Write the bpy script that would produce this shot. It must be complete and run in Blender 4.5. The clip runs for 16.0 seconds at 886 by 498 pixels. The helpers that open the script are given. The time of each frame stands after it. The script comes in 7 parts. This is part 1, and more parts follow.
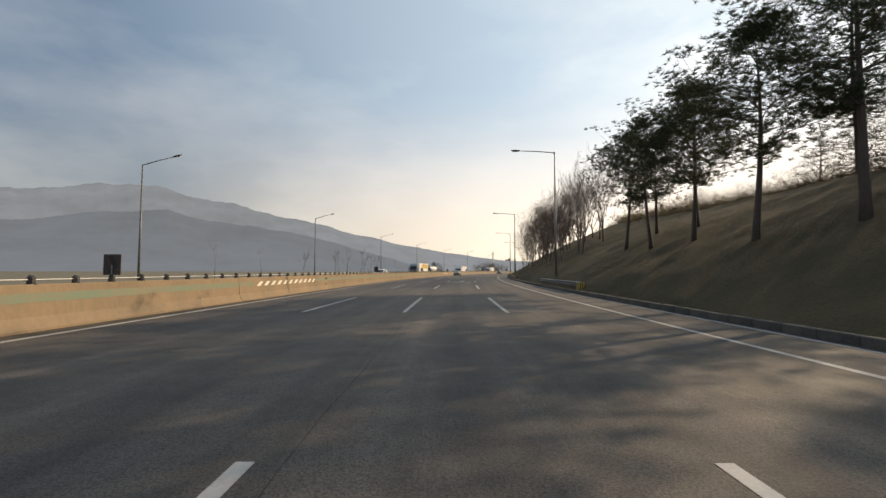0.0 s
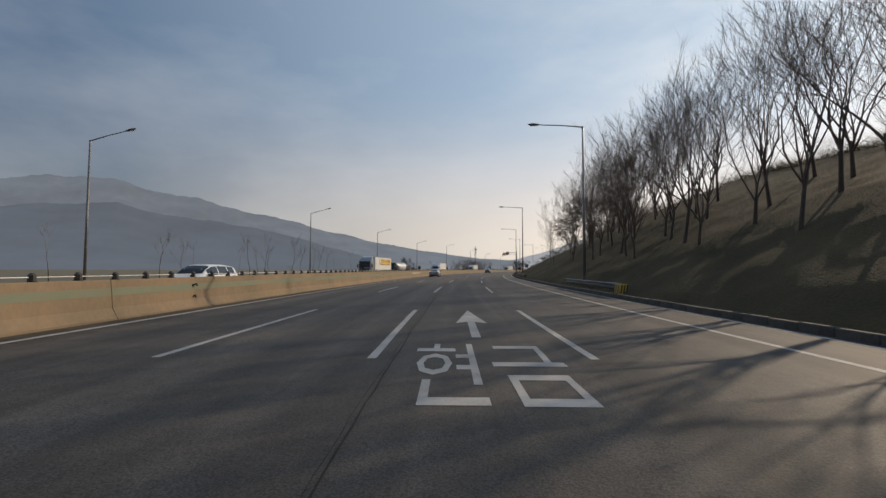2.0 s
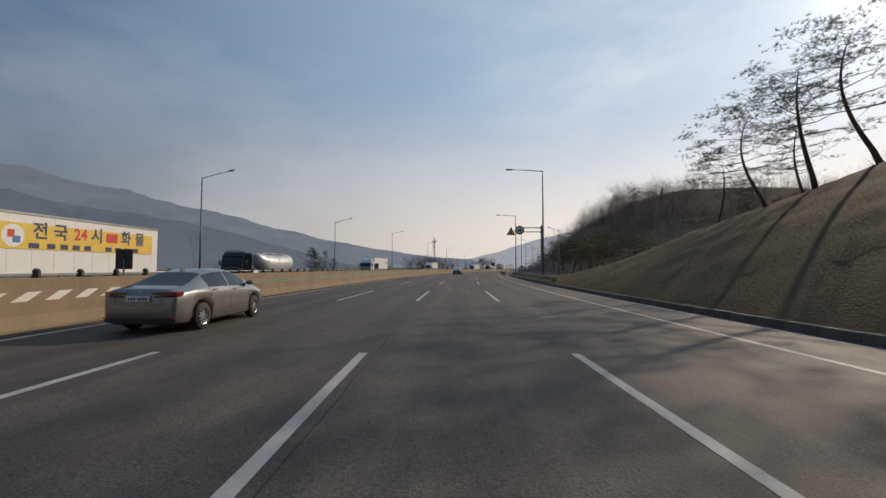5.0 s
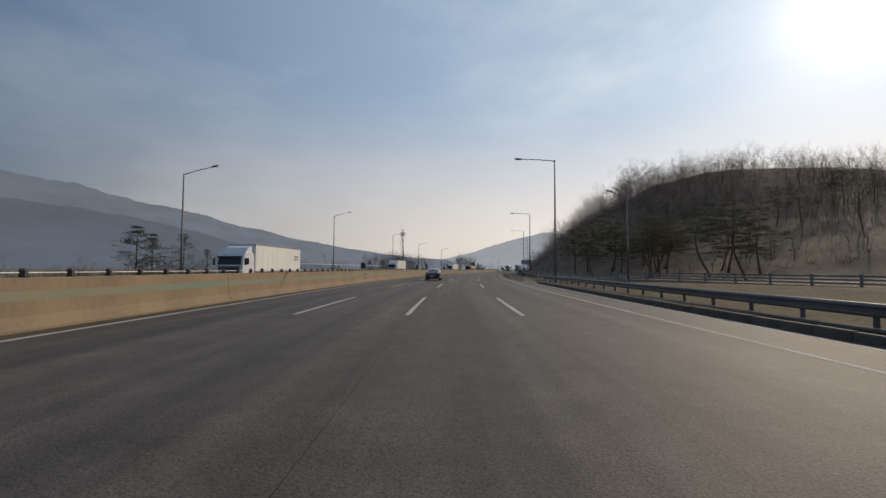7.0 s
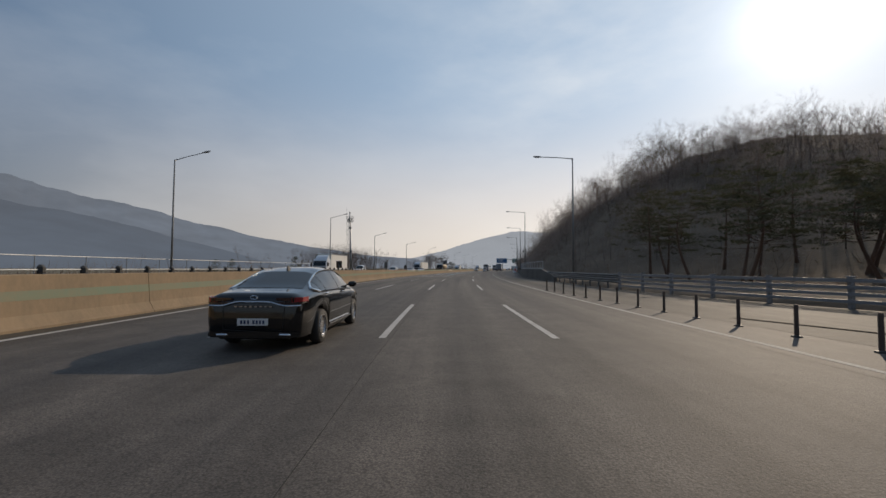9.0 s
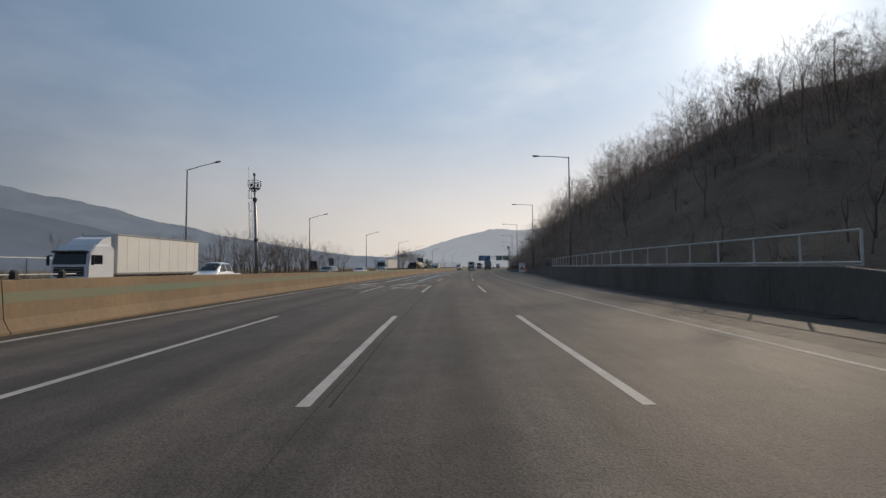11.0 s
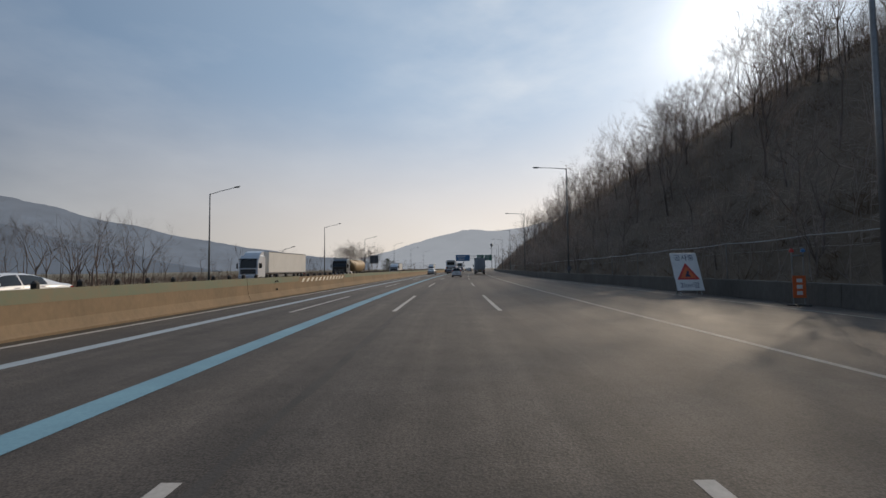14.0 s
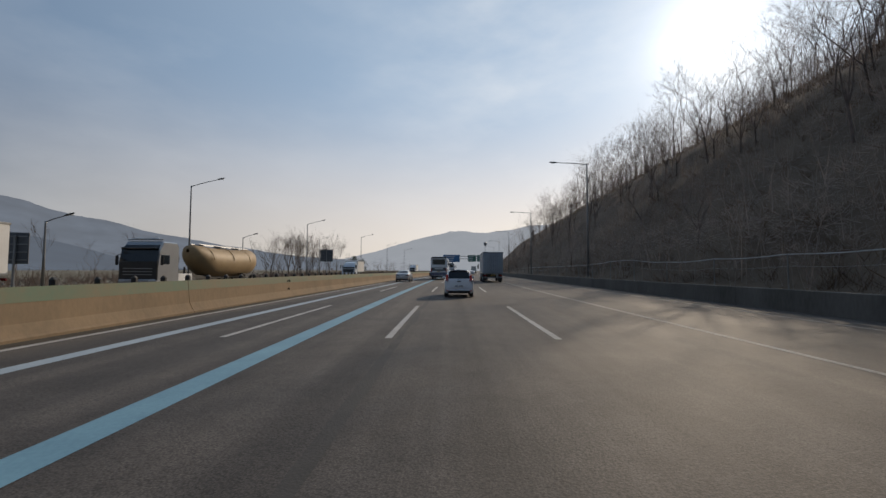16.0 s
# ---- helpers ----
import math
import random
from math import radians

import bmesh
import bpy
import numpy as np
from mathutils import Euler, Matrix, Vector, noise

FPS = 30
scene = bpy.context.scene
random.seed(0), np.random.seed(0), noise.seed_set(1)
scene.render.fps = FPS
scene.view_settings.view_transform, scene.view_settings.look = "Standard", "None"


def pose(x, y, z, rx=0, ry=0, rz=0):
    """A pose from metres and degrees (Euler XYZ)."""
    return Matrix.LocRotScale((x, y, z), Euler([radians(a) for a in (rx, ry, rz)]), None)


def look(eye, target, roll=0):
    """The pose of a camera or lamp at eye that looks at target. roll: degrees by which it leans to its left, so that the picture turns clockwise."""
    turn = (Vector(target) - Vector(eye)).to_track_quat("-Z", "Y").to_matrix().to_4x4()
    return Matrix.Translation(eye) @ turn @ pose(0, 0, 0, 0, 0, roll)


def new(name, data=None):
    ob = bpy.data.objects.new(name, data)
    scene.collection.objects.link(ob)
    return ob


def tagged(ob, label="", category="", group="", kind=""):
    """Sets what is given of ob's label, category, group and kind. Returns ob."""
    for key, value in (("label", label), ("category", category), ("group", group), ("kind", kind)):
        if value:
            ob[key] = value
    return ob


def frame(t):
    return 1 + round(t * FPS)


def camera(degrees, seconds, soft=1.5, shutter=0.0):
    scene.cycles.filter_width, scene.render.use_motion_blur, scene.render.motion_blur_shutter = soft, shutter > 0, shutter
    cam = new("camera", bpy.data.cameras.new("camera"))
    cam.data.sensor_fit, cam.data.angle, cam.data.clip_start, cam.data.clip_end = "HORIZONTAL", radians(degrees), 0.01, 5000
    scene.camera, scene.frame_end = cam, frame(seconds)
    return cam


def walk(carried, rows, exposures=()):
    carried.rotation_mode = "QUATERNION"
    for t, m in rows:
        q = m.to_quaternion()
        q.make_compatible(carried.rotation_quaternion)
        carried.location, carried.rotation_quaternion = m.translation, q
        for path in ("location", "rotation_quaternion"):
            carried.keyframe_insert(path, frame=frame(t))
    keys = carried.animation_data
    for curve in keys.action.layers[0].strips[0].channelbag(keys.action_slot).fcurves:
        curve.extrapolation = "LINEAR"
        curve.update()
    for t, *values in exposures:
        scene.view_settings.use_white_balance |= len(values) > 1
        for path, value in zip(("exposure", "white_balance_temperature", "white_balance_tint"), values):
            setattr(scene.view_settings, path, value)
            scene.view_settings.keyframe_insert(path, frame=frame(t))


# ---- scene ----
cam = camera(91.9, 16.0)
PATH = [
    (0, (-0.310, 0.000, 1.455), (-0.279, 19.974, 2.473), 0.11),
    (0.5, (-0.232, 12.027, 1.455), (0.142, 31.999, 2.452), 0.13),
    (1, (0.027, 24.043, 1.455), (0.722, 44.007, 2.424), 0.13),
    (1.5, (0.444, 36.037, 1.455), (1.346, 55.993, 2.418), 0.15),
    (2, (1.023, 47.999, 1.455), (2.171, 67.944, 2.397), 0.13),
    (2.5, (1.884, 59.742, 1.455), (3.290, 79.669, 2.416), 0.15),
    (3, (2.966, 71.089, 1.455), (4.731, 90.986, 2.447), 0.13),
    (3.5, (4.079, 82.181, 1.455), (6.234, 102.043, 2.389), 0.17),
    (4, (5.355, 93.130, 1.455), (7.969, 112.938, 2.366), 0.15),
    (4.5, (7.015, 104.143, 1.455), (9.946, 123.905, 2.396), 0.11),
    (5, (8.787, 115.488, 1.455), (11.967, 135.213, 2.358), 0.14),
    (5.5, (10.723, 126.926, 1.455), (14.219, 146.597, 2.373), 0.17),
    (6, (12.787, 138.205, 1.455), (16.605, 157.816, 2.371), 0.19),
    (6.5, (14.988, 149.338, 1.455), (19.116, 168.886, 2.369), 0.21),
    (7, (17.339, 160.341, 1.455), (21.690, 179.840, 2.378), 0.25),
    (7.5, (19.856, 171.261, 1.455), (24.513, 190.689, 2.377), 0.27),
    (8, (22.498, 182.088, 1.455), (27.554, 201.417, 2.354), 0.18),
    (8.5, (25.407, 192.922, 1.455), (30.851, 212.146, 2.355), 0.28),
    (9, (28.400, 203.480, 1.455), (34.145, 222.616, 2.349), 0.20),
    (9.5, (31.626, 214.085, 1.455), (37.611, 233.148, 2.337), 0.06),
    (10, (34.965, 224.586, 1.455), (41.145, 243.587, 2.331), -0.07),
    (10.5, (38.482, 235.097, 1.455), (44.900, 254.019, 2.315), -0.20),
    (11, (42.238, 245.729, 1.455), (48.987, 264.538, 2.286), -0.35),
    (11.5, (46.316, 256.609, 1.455), (53.289, 275.336, 2.276), -0.50),
    (12, (50.629, 267.599, 1.455), (57.883, 286.218, 2.303), -0.53),
    (12.5, (55.364, 278.922, 1.455), (62.788, 297.472, 2.358), -0.59),
    (13, (59.833, 289.424, 1.455), (67.393, 307.918, 2.357), -0.66),
    (13.5, (64.109, 300.099, 1.455), (71.870, 318.508, 2.382), -0.50),
    (14, (68.506, 310.441, 1.455), (76.417, 328.788, 2.360), -0.59),
    (14.5, (72.967, 320.816, 1.455), (81.032, 339.090, 2.463), -0.07),
    (15, (77.441, 331.301, 1.455), (85.687, 349.495, 2.441), 0.10),
    (15.5, (82.301, 341.777, 1.455), (90.631, 359.931, 2.476), 0.23),
    (16, (87.021, 351.997, 1.455), (95.501, 370.083, 2.447), 0.26),
]
EXPOSURES = [(0, 0.72, 7550, 10), (1.0, 0.68, 7600, 10), (2.0, 0.15, 6700, 10), (2.7, 0.3, 6800, 10), (3.5, 0.3, 7000, 10), (5.0, 0.04, 6450, 10), (7.5, 0.0, 6450, 10), (16.0, -0.01, 6400, 10)]
walk(cam, [(t, look(eye, target, roll)) for t, eye, target, roll in PATH], EXPOSURES)

# ---- light ----
SUN_AZ, SUN_EL = radians(57.6), radians(25.2)
world = bpy.data.worlds.new("world")
scene.world = world
world.use_nodes = True
wn, wl = world.node_tree.nodes, world.node_tree.links
sky = wn.new("ShaderNodeTexSky")
sky.sky_type = "NISHITA"
sky.sun_disc = False
sky.sun_elevation, sky.sun_rotation = SUN_EL, SUN_AZ
sky.air_density, sky.dust_density, sky.ozone_density = 1.0, 0.55, 1.8
way = wn.new("ShaderNodeTexCoord")
split = wn.new("ShaderNodeSeparateXYZ")
wl.new(way.outputs["Generated"], split.inputs[0])
low = wn.new("ShaderNodeMapRange")
low.interpolation_type = "SMOOTHERSTEP"
for n, v in (("From Min", -0.02), ("From Max", 0.46), ("To Min", 0.92), ("To Max", 0.74)):
    low.inputs[n].default_value = v
wl.new(split.outputs["Z"], low.inputs["Value"])
# thin high cloud, drawn out sideways
stretch = wn.new("ShaderNodeMapping")
stretch.inputs["Scale"].default_value = (1.6, 1.6, 4.2)
wl.new(way.outputs["Generated"], stretch.inputs[0])
wisps = wn.new("ShaderNodeTexNoise")
wisps.inputs["Scale"].default_value, wisps.inputs["Detail"].default_value, wisps.inputs["Roughness"].default_value = 1.7, 7, 0.55
wl.new(stretch.outputs[0], wisps.inputs["Vector"])
veil = wn.new("ShaderNodeMapRange")
for n, v in (("From Min", 0.42), ("From Max", 0.78), ("To Min", 0.0), ("To Max", 0.14)):
    veil.inputs[n].default_value = v
wl.new(wisps.outputs["Fac"], veil.inputs["Value"])
haze = wn.new("ShaderNodeMix")
haze.data_type = "RGBA"
tint = wn.new("ShaderNodeMix")
tint.data_type = "RGBA"
tint.inputs["A"].default_value, tint.inputs["B"].default_value = (5.15, 4.88, 4.86, 1), (2.3, 3.2, 4.5, 1)
rise = wn.new("ShaderNodeMapRange")
rise.interpolation_type = "SMOOTHSTEP"
rise.inputs["From Min"].default_value, rise.inputs["From Max"].default_value = 0.04, 0.42
wl.new(split.outputs["Z"], rise.inputs["Value"])
wl.new(rise.outputs[0], tint.inputs["Factor"])
# the haze is brighter towards the sun
toward = wn.new("ShaderNodeVectorMath")
toward.operation = "DOT_PRODUCT"
toward.inputs[1].default_value = (math.sin(SUN_AZ) * math.cos(SUN_EL), math.cos(SUN_AZ) * math.cos(SUN_EL), math.sin(SUN_EL))
wl.new(way.outputs["Generated"], toward.inputs[0])
bright = wn.new("ShaderNodeMapRange")
bright.inputs["From Min"].default_value, bright.inputs["From Max"].default_value = 0.05, 0.95
wl.new(toward.outputs["Value"], bright.inputs["Value"])
glow = wn.new("ShaderNodeMix")
glow.data_type = "RGBA"
glow.inputs["A"].default_value, glow.inputs["B"].default_value = (0.34, 0.395, 0.455, 1), (1.8, 1.66, 1.46, 1)
wl.new(bright.outputs[0], glow.inputs["Factor"])
lit = wn.new("ShaderNodeVectorMath")
lit.operation = "MULTIPLY"
wl.new(tint.outputs["Result"], lit.inputs[0])
wl.new(glow.outputs["Result"], lit.inputs[1])
wl.new(lit.outputs[0], haze.inputs["B"])
wl.new(low.outputs[0], haze.inputs["Factor"])
wl.new(sky.outputs[0], haze.inputs["A"])
clouded = wn.new("ShaderNodeMix")
clouded.data_type = "RGBA"
clouded.inputs["B"].default_value = (8.6, 8.6, 8.5, 1)
# the cloud shows most round the sun
near_sun = wn.new("ShaderNodeMapRange")
near_sun.interpolation_type = "SMOOTHSTEP"
for n, v in (("From Min", 0.72), ("From Max", 0.99), ("To Min", 1.0), ("To Max", 4.2)):
    near_sun.inputs[n].default_value = v
wl.new(toward.outputs["Value"], near_sun.inputs["Value"])
thick = wn.new("ShaderNodeMath")
thick.operation = "MULTIPLY"
wl.new(veil.outputs[0], thick.inputs[0])
wl.new(near_sun.outputs[0], thick.inputs[1])
wl.new(thick.outputs[0], clouded.inputs["Factor"])
wl.new(haze.outputs["Result"], clouded.inputs["A"])
# the bright ring of haze close round the sun
ring = wn.new("ShaderNodeMath")
ring.operation = "POWER"
ring.inputs[1].default_value = 330.0
ring.use_clamp = True
wl.new(toward.outputs["Value"], ring.inputs[0])
aureole = wn.new("ShaderNodeVectorMath")
aureole.operation = "MULTIPLY_ADD"
aureole.inputs[1].default_value = (5.0, 4.9, 4.7)
wl.new(ring.outputs[0], aureole.inputs[0])
wl.new(clouded.outputs["Result"], aureole.inputs[2])
wide_ring = wn.new("ShaderNodeMath")
wide_ring.operation, wide_ring.use_clamp = "POWER", True
wide_ring.inputs[1].default_value = 45.0
wl.new(toward.outputs["Value"], wide_ring.inputs[0])
outer = wn.new("ShaderNodeVectorMath")
outer.operation = "MULTIPLY_ADD"
outer.inputs[1].default_value = (1.7, 1.68, 1.58)
wl.new(wide_ring.outputs[0], outer.inputs[0])
wl.new(aureole.outputs[0], outer.inputs[2])
wl.new(outer.outputs[0], wn["Background"].inputs["Color"])
wn["Background"].inputs["Strength"].default_value = 0.106
sun = new("sun", bpy.data.lights.new("sun", "SUN"))
sun.data.energy, sun.data.angle, sun.data.color = 2.7, radians(0.6), (1.0, 0.81, 0.6)
sun.rotation_euler = (radians(90) - SUN_EL, 0, math.pi - SUN_AZ)


# ---- road frame: station s along our lane's centre, d to the right, z up ----
CURVE = [(-60, 0.00125), (0, 0.00130), (60, 0.00138), (120, 0.00140), (180, 0.00133), (240, 0.00132), (300, 0.00100), (360, 0.00068), (420, 0.00039), (480, 0.00023), (540, 0.00015), (600, 0.00010), (660, 0.00006)]


def build_centreline():
    """Every 2 m: x, y and the heading, clockwise from +y."""
    st = np.arange(-150, 1200, 2.0)
    h = np.cumsum(np.interp(st, [c[0] for c in CURVE], [c[1] for c in CURVE])) * 2
    h -= np.interp(0, st, h)
    x, y = np.cumsum(np.sin(h)) * 2, np.cumsum(np.cos(h)) * 2
    return np.stack([x - np.interp(0, st, x), y - np.interp(0, st, y), h], 1)


LINE = build_centreline()


def road(s, d=0.0, z=0.0):
    i = min(max((s + 150) / 2, 0), len(LINE) - 1.001)
    n = int(i)
    x, y, h = LINE[n] + (LINE[n + 1] - LINE[n]) * (i - n)
    return Vector((x + d * math.cos(h), y - d * math.sin(h), z))


def heading(s):
    return -math.degrees(float(np.interp((s + 150) / 2, range(len(LINE)), LINE[:, 2])))


def at(s, d, z=0.0, turn=0.0):
    """A pose on the road: local +y along the road, +x to its right."""
    p = road(s, d, z)
    return pose(p.x, p.y, p.z, 0, 0, heading(s) + turn)


def knots(x, table):
    return float(np.interp(x, [k[0] for k in table], [k[1] for k in table]))


# ---- materials ----
def material(name, colour, second=None, rough=0.7, metal=0.0, gloss_level=0.5, scale=3.0, fine=40.0, bump=0.0, spread=0.5, coat=0.0, stretch=None, uv=False, rough_var=0.1, per_piece=0.0, depth=0.02, through_light=0.0):
    """Two colours mixed by coarse and fine noise, with gloss that varies and a fine relief."""
    m = bpy.data.materials.new(name)
    m.use_nodes = True
    n, l = m.node_tree.nodes, m.node_tree.links
    b = n["Principled BSDF"]
    second = second or tuple(c * 0.8 for c in colour)
    tc = n.new("ShaderNodeTexCoord")
    src = tc.outputs["UV" if uv else "Object"]
    if stretch:
        mp = n.new("ShaderNodeMapping")
        mp.inputs["Scale"].default_value = stretch
        l.new(src, mp.inputs[0])
        src = mp.outputs[0]
    big, small = n.new("ShaderNodeTexNoise"), n.new("ShaderNodeTexNoise")
    for t, s, det, src in ((big, scale, 5, src), (small, fine, 3, tc.outputs["UV"] if uv else src)):
        t.inputs["Scale"].default_value, t.inputs["Detail"].default_value, t.inputs["Roughness"].default_value = s, det, 0.6
        l.new(src, t.inputs["Vector"])
    add = n.new("ShaderNodeMath")
    add.operation = "MULTIPLY_ADD"
    add.inputs[1].default_value = 0.45
    l.new(small.outputs["Fac"], add.inputs[0])
    l.new(big.outputs["Fac"], add.inputs[2])
    ramp = n.new("ShaderNodeMapRange")
    ramp.inputs["From Min"].default_value, ramp.inputs["From Max"].default_value = 0.725 - spread / 2, 0.725 + spread / 2
    l.new(add.outputs[0], ramp.inputs["Value"])
    fac = ramp.outputs[0]
    if per_piece:
        info = n.new("ShaderNodeObjectInfo")
        more = n.new("ShaderNodeMath")
        more.operation, more.use_clamp = "MULTIPLY_ADD", True
        more.inputs[1].default_value = per_piece
        l.new(info.outputs["Random"], more.inputs[0])
        l.new(fac, more.inputs[2])
        fac = more.outputs[0]
    mix = n.new("ShaderNodeMix")
    mix.data_type = "RGBA"
    mix.inputs["A"].default_value, mix.inputs["B"].default_value = (*colour, 1), (*second, 1)
    l.new(fac, mix.inputs["Factor"])
    l.new(mix.outputs["Result"], b.inputs["Base Color"])
    gloss = n.new("ShaderNodeMapRange")
    gloss.inputs["To Min"].default_value, gloss.inputs["To Max"].default_value = rough - rough_var, min(1, rough + rough_var)
    l.new(small.outputs["Fac"], gloss.inputs["Value"])
    l.new(gloss.outputs[0], b.inputs["Roughness"])
    b.inputs["Metallic"].default_value = metal
    b.inputs["Specular IOR Level"].default_value = gloss_level
    b.inputs["Coat Weight"].default_value = coat
    b.inputs["Coat Roughness"].default_value = 0.06
    if bump:
        bp = n.new("ShaderNodeBump")
        bp.inputs["Strength"].default_value, bp.inputs["Distance"].default_value = bump, depth
        l.new(small.outputs["Fac"], bp.inputs["Height"])
        l.new(bp.outputs[0], b.inputs["Normal"])
    if through_light:
        # thin needles and blades pass some sun; on twigs it is added backlit brightness
        thin, both = n.new("ShaderNodeBsdfTranslucent"), n.new("ShaderNodeMixShader")
        l.new(mix.outputs["Result"], thin.inputs["Color"])
        both.inputs["Fac"].default_value = through_light
        l.new(b.outputs[0], both.inputs[1])
        l.new(thin.outputs[0], both.inputs[2])
        l.new(both.outputs[0], n["Material Output"].inputs["Surface"])
    return m


def road_surface(name, colour, second, grit, shine=0.43):
    """Asphalt: long stains along the lanes, polished wheel tracks, mottling and a coarse grain. The UV gives metres across and along."""
    m = material(name, colour, second, 0.77, gloss_level=shine, scale=0.32, fine=30, bump=0.5, spread=0.42, stretch=(1.6, 0.1, 1), uv=True, depth=0.012)
    n, l = m.node_tree.nodes, m.node_tree.links
    b = n["Principled BSDF"]
    tc = n.new("ShaderNodeTexCoord")
    sep = n.new("ShaderNodeSeparateXYZ")
    l.new(tc.outputs["UV"], sep.inputs[0])
    turn = n.new("ShaderNodeMath")
    turn.operation = "MULTIPLY"
    turn.inputs[1].default_value = 2 * math.pi / 1.8
    l.new(sep.outputs["X"], turn.inputs[0])
    wave = n.new("ShaderNodeMath")
    wave.operation = "COSINE"
    l.new(turn.outputs[0], wave.inputs[0])
    grain, mottle = n.new("ShaderNodeTexVoronoi"), n.new("ShaderNodeTexNoise")
    grain.inputs["Scale"].default_value = 55
    mottle.inputs["Scale"].default_value, mottle.inputs["Detail"].default_value, mottle.inputs["Roughness"].default_value = 1.1, 8, 0.72
    l.new(tc.outputs["UV"], grain.inputs["Vector"])
    l.new(tc.outputs["UV"], mottle.inputs["Vector"])
    level = n.new("ShaderNodeMath")
    level.operation = "MULTIPLY_ADD"
    level.inputs[1].default_value, level.inputs[2].default_value = -0.13, 1.0
    l.new(wave.outputs[0], level.inputs[0])
    spot = n.new("ShaderNodeMapRange")
    for k, v in (("From Min", 0.28), ("From Max", 0.72), ("To Min", 0.66), ("To Max", 1.3)):
        spot.inputs[k].default_value = v
    l.new(mottle.outputs["Fac"], spot.inputs["Value"])
    stone = n.new("ShaderNodeMapRange")
    for k, v in (("From Min", 0.0), ("From Max", 0.8), ("To Min", 1.0 + grit), ("To Max", 1.0 - grit)):
        stone.inputs[k].default_value = v
    l.new(grain.outputs["Distance"], stone.inputs["Value"])
    drawn, streak, rubber = n.new("ShaderNodeMapping"), n.new("ShaderNodeTexNoise"), n.new("ShaderNodeMapRange")
    drawn.inputs["Scale"].default_value = (2.6, 0.022, 1)
    streak.inputs["Scale"].default_value, streak.inputs["Detail"].default_value, streak.inputs["Roughness"].default_value = 1.0, 5, 0.6
    for k, v in (("From Min", 0.3), ("From Max", 0.7), ("To Min", 0.8), ("To Max", 1.18)):
        rubber.inputs[k].default_value = v
    l.new(tc.outputs["UV"], drawn.inputs[0])
    l.new(drawn.outputs[0], streak.inputs["Vector"])
    l.new(streak.outputs["Fac"], rubber.inputs["Value"])
    both, all3, worn = n.new("ShaderNodeMath"), n.new("ShaderNodeMath"), n.new("ShaderNodeMath")
    both.operation = all3.operation = worn.operation = "MULTIPLY"
    l.new(stone.outputs[0], worn.inputs[0])
    l.new(rubber.outputs[0], worn.inputs[1])
    l.new(level.outputs[0], both.inputs[0])
    l.new(spot.outputs[0], both.inputs[1])
    l.new(both.outputs[0], all3.inputs[0])
    l.new(worn.outputs[0], all3.inputs[1])
    old = b.inputs["Base Color"].links[0].from_socket
    out = n.new("ShaderNodeMix")
    out.data_type, out.blend_type = "RGBA", "MULTIPLY"
    out.inputs["Factor"].default_value = 1.0
    l.new(old, out.inputs["A"])
    l.new(all3.outputs[0], out.inputs["B"])
    l.new(out.outputs["Result"], b.inputs["Base Color"])
    return m


def glass_dark(name, colour, rough=0.04):
    m = material(name, colour, tuple(c * 1.4 for c in colour), rough, scale=1.0, fine=6.0, rough_var=0.02)
    m.node_tree.nodes["Principled BSDF"].inputs["IOR"].default_value = 1.5
    return m


def painted_haze(name, colour, second, glow, strength, foot, top, folded=1.0):
    """Far wooded slopes; bright haze is painted on as glow, stronger towards the foot."""
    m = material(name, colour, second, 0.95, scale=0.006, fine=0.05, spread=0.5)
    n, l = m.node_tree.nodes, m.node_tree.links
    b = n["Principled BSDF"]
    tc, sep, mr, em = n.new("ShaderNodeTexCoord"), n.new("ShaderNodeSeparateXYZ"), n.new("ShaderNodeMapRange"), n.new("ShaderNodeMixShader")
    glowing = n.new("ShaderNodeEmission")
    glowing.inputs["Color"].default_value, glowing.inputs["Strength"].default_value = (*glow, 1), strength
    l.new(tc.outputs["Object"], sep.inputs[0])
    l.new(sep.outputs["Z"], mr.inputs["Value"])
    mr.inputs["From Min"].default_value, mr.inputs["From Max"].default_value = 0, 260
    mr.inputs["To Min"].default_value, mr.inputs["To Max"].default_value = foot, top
    # noise makes the painted haze uneven, as if folds of the slope showed through
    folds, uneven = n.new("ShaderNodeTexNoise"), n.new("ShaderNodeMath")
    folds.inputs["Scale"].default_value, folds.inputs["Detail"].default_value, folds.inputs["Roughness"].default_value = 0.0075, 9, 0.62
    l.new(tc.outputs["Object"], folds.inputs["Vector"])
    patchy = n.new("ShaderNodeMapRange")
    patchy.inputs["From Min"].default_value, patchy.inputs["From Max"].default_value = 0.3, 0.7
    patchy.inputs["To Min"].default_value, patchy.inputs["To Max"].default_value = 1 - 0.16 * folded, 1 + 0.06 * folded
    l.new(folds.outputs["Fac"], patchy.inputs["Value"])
    uneven_glow = n.new("ShaderNodeMapRange")
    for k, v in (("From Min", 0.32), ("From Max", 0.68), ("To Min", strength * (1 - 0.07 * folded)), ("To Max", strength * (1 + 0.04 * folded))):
        uneven_glow.inputs[k].default_value = v
    l.new(folds.outputs["Fac"], uneven_glow.inputs["Value"])
    l.new(uneven_glow.outputs[0], glowing.inputs["Strength"])
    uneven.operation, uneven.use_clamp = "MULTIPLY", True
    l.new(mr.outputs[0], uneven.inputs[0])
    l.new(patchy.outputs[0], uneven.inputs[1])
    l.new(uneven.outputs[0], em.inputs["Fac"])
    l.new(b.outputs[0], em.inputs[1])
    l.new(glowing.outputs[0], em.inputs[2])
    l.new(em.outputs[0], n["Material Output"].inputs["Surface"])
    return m


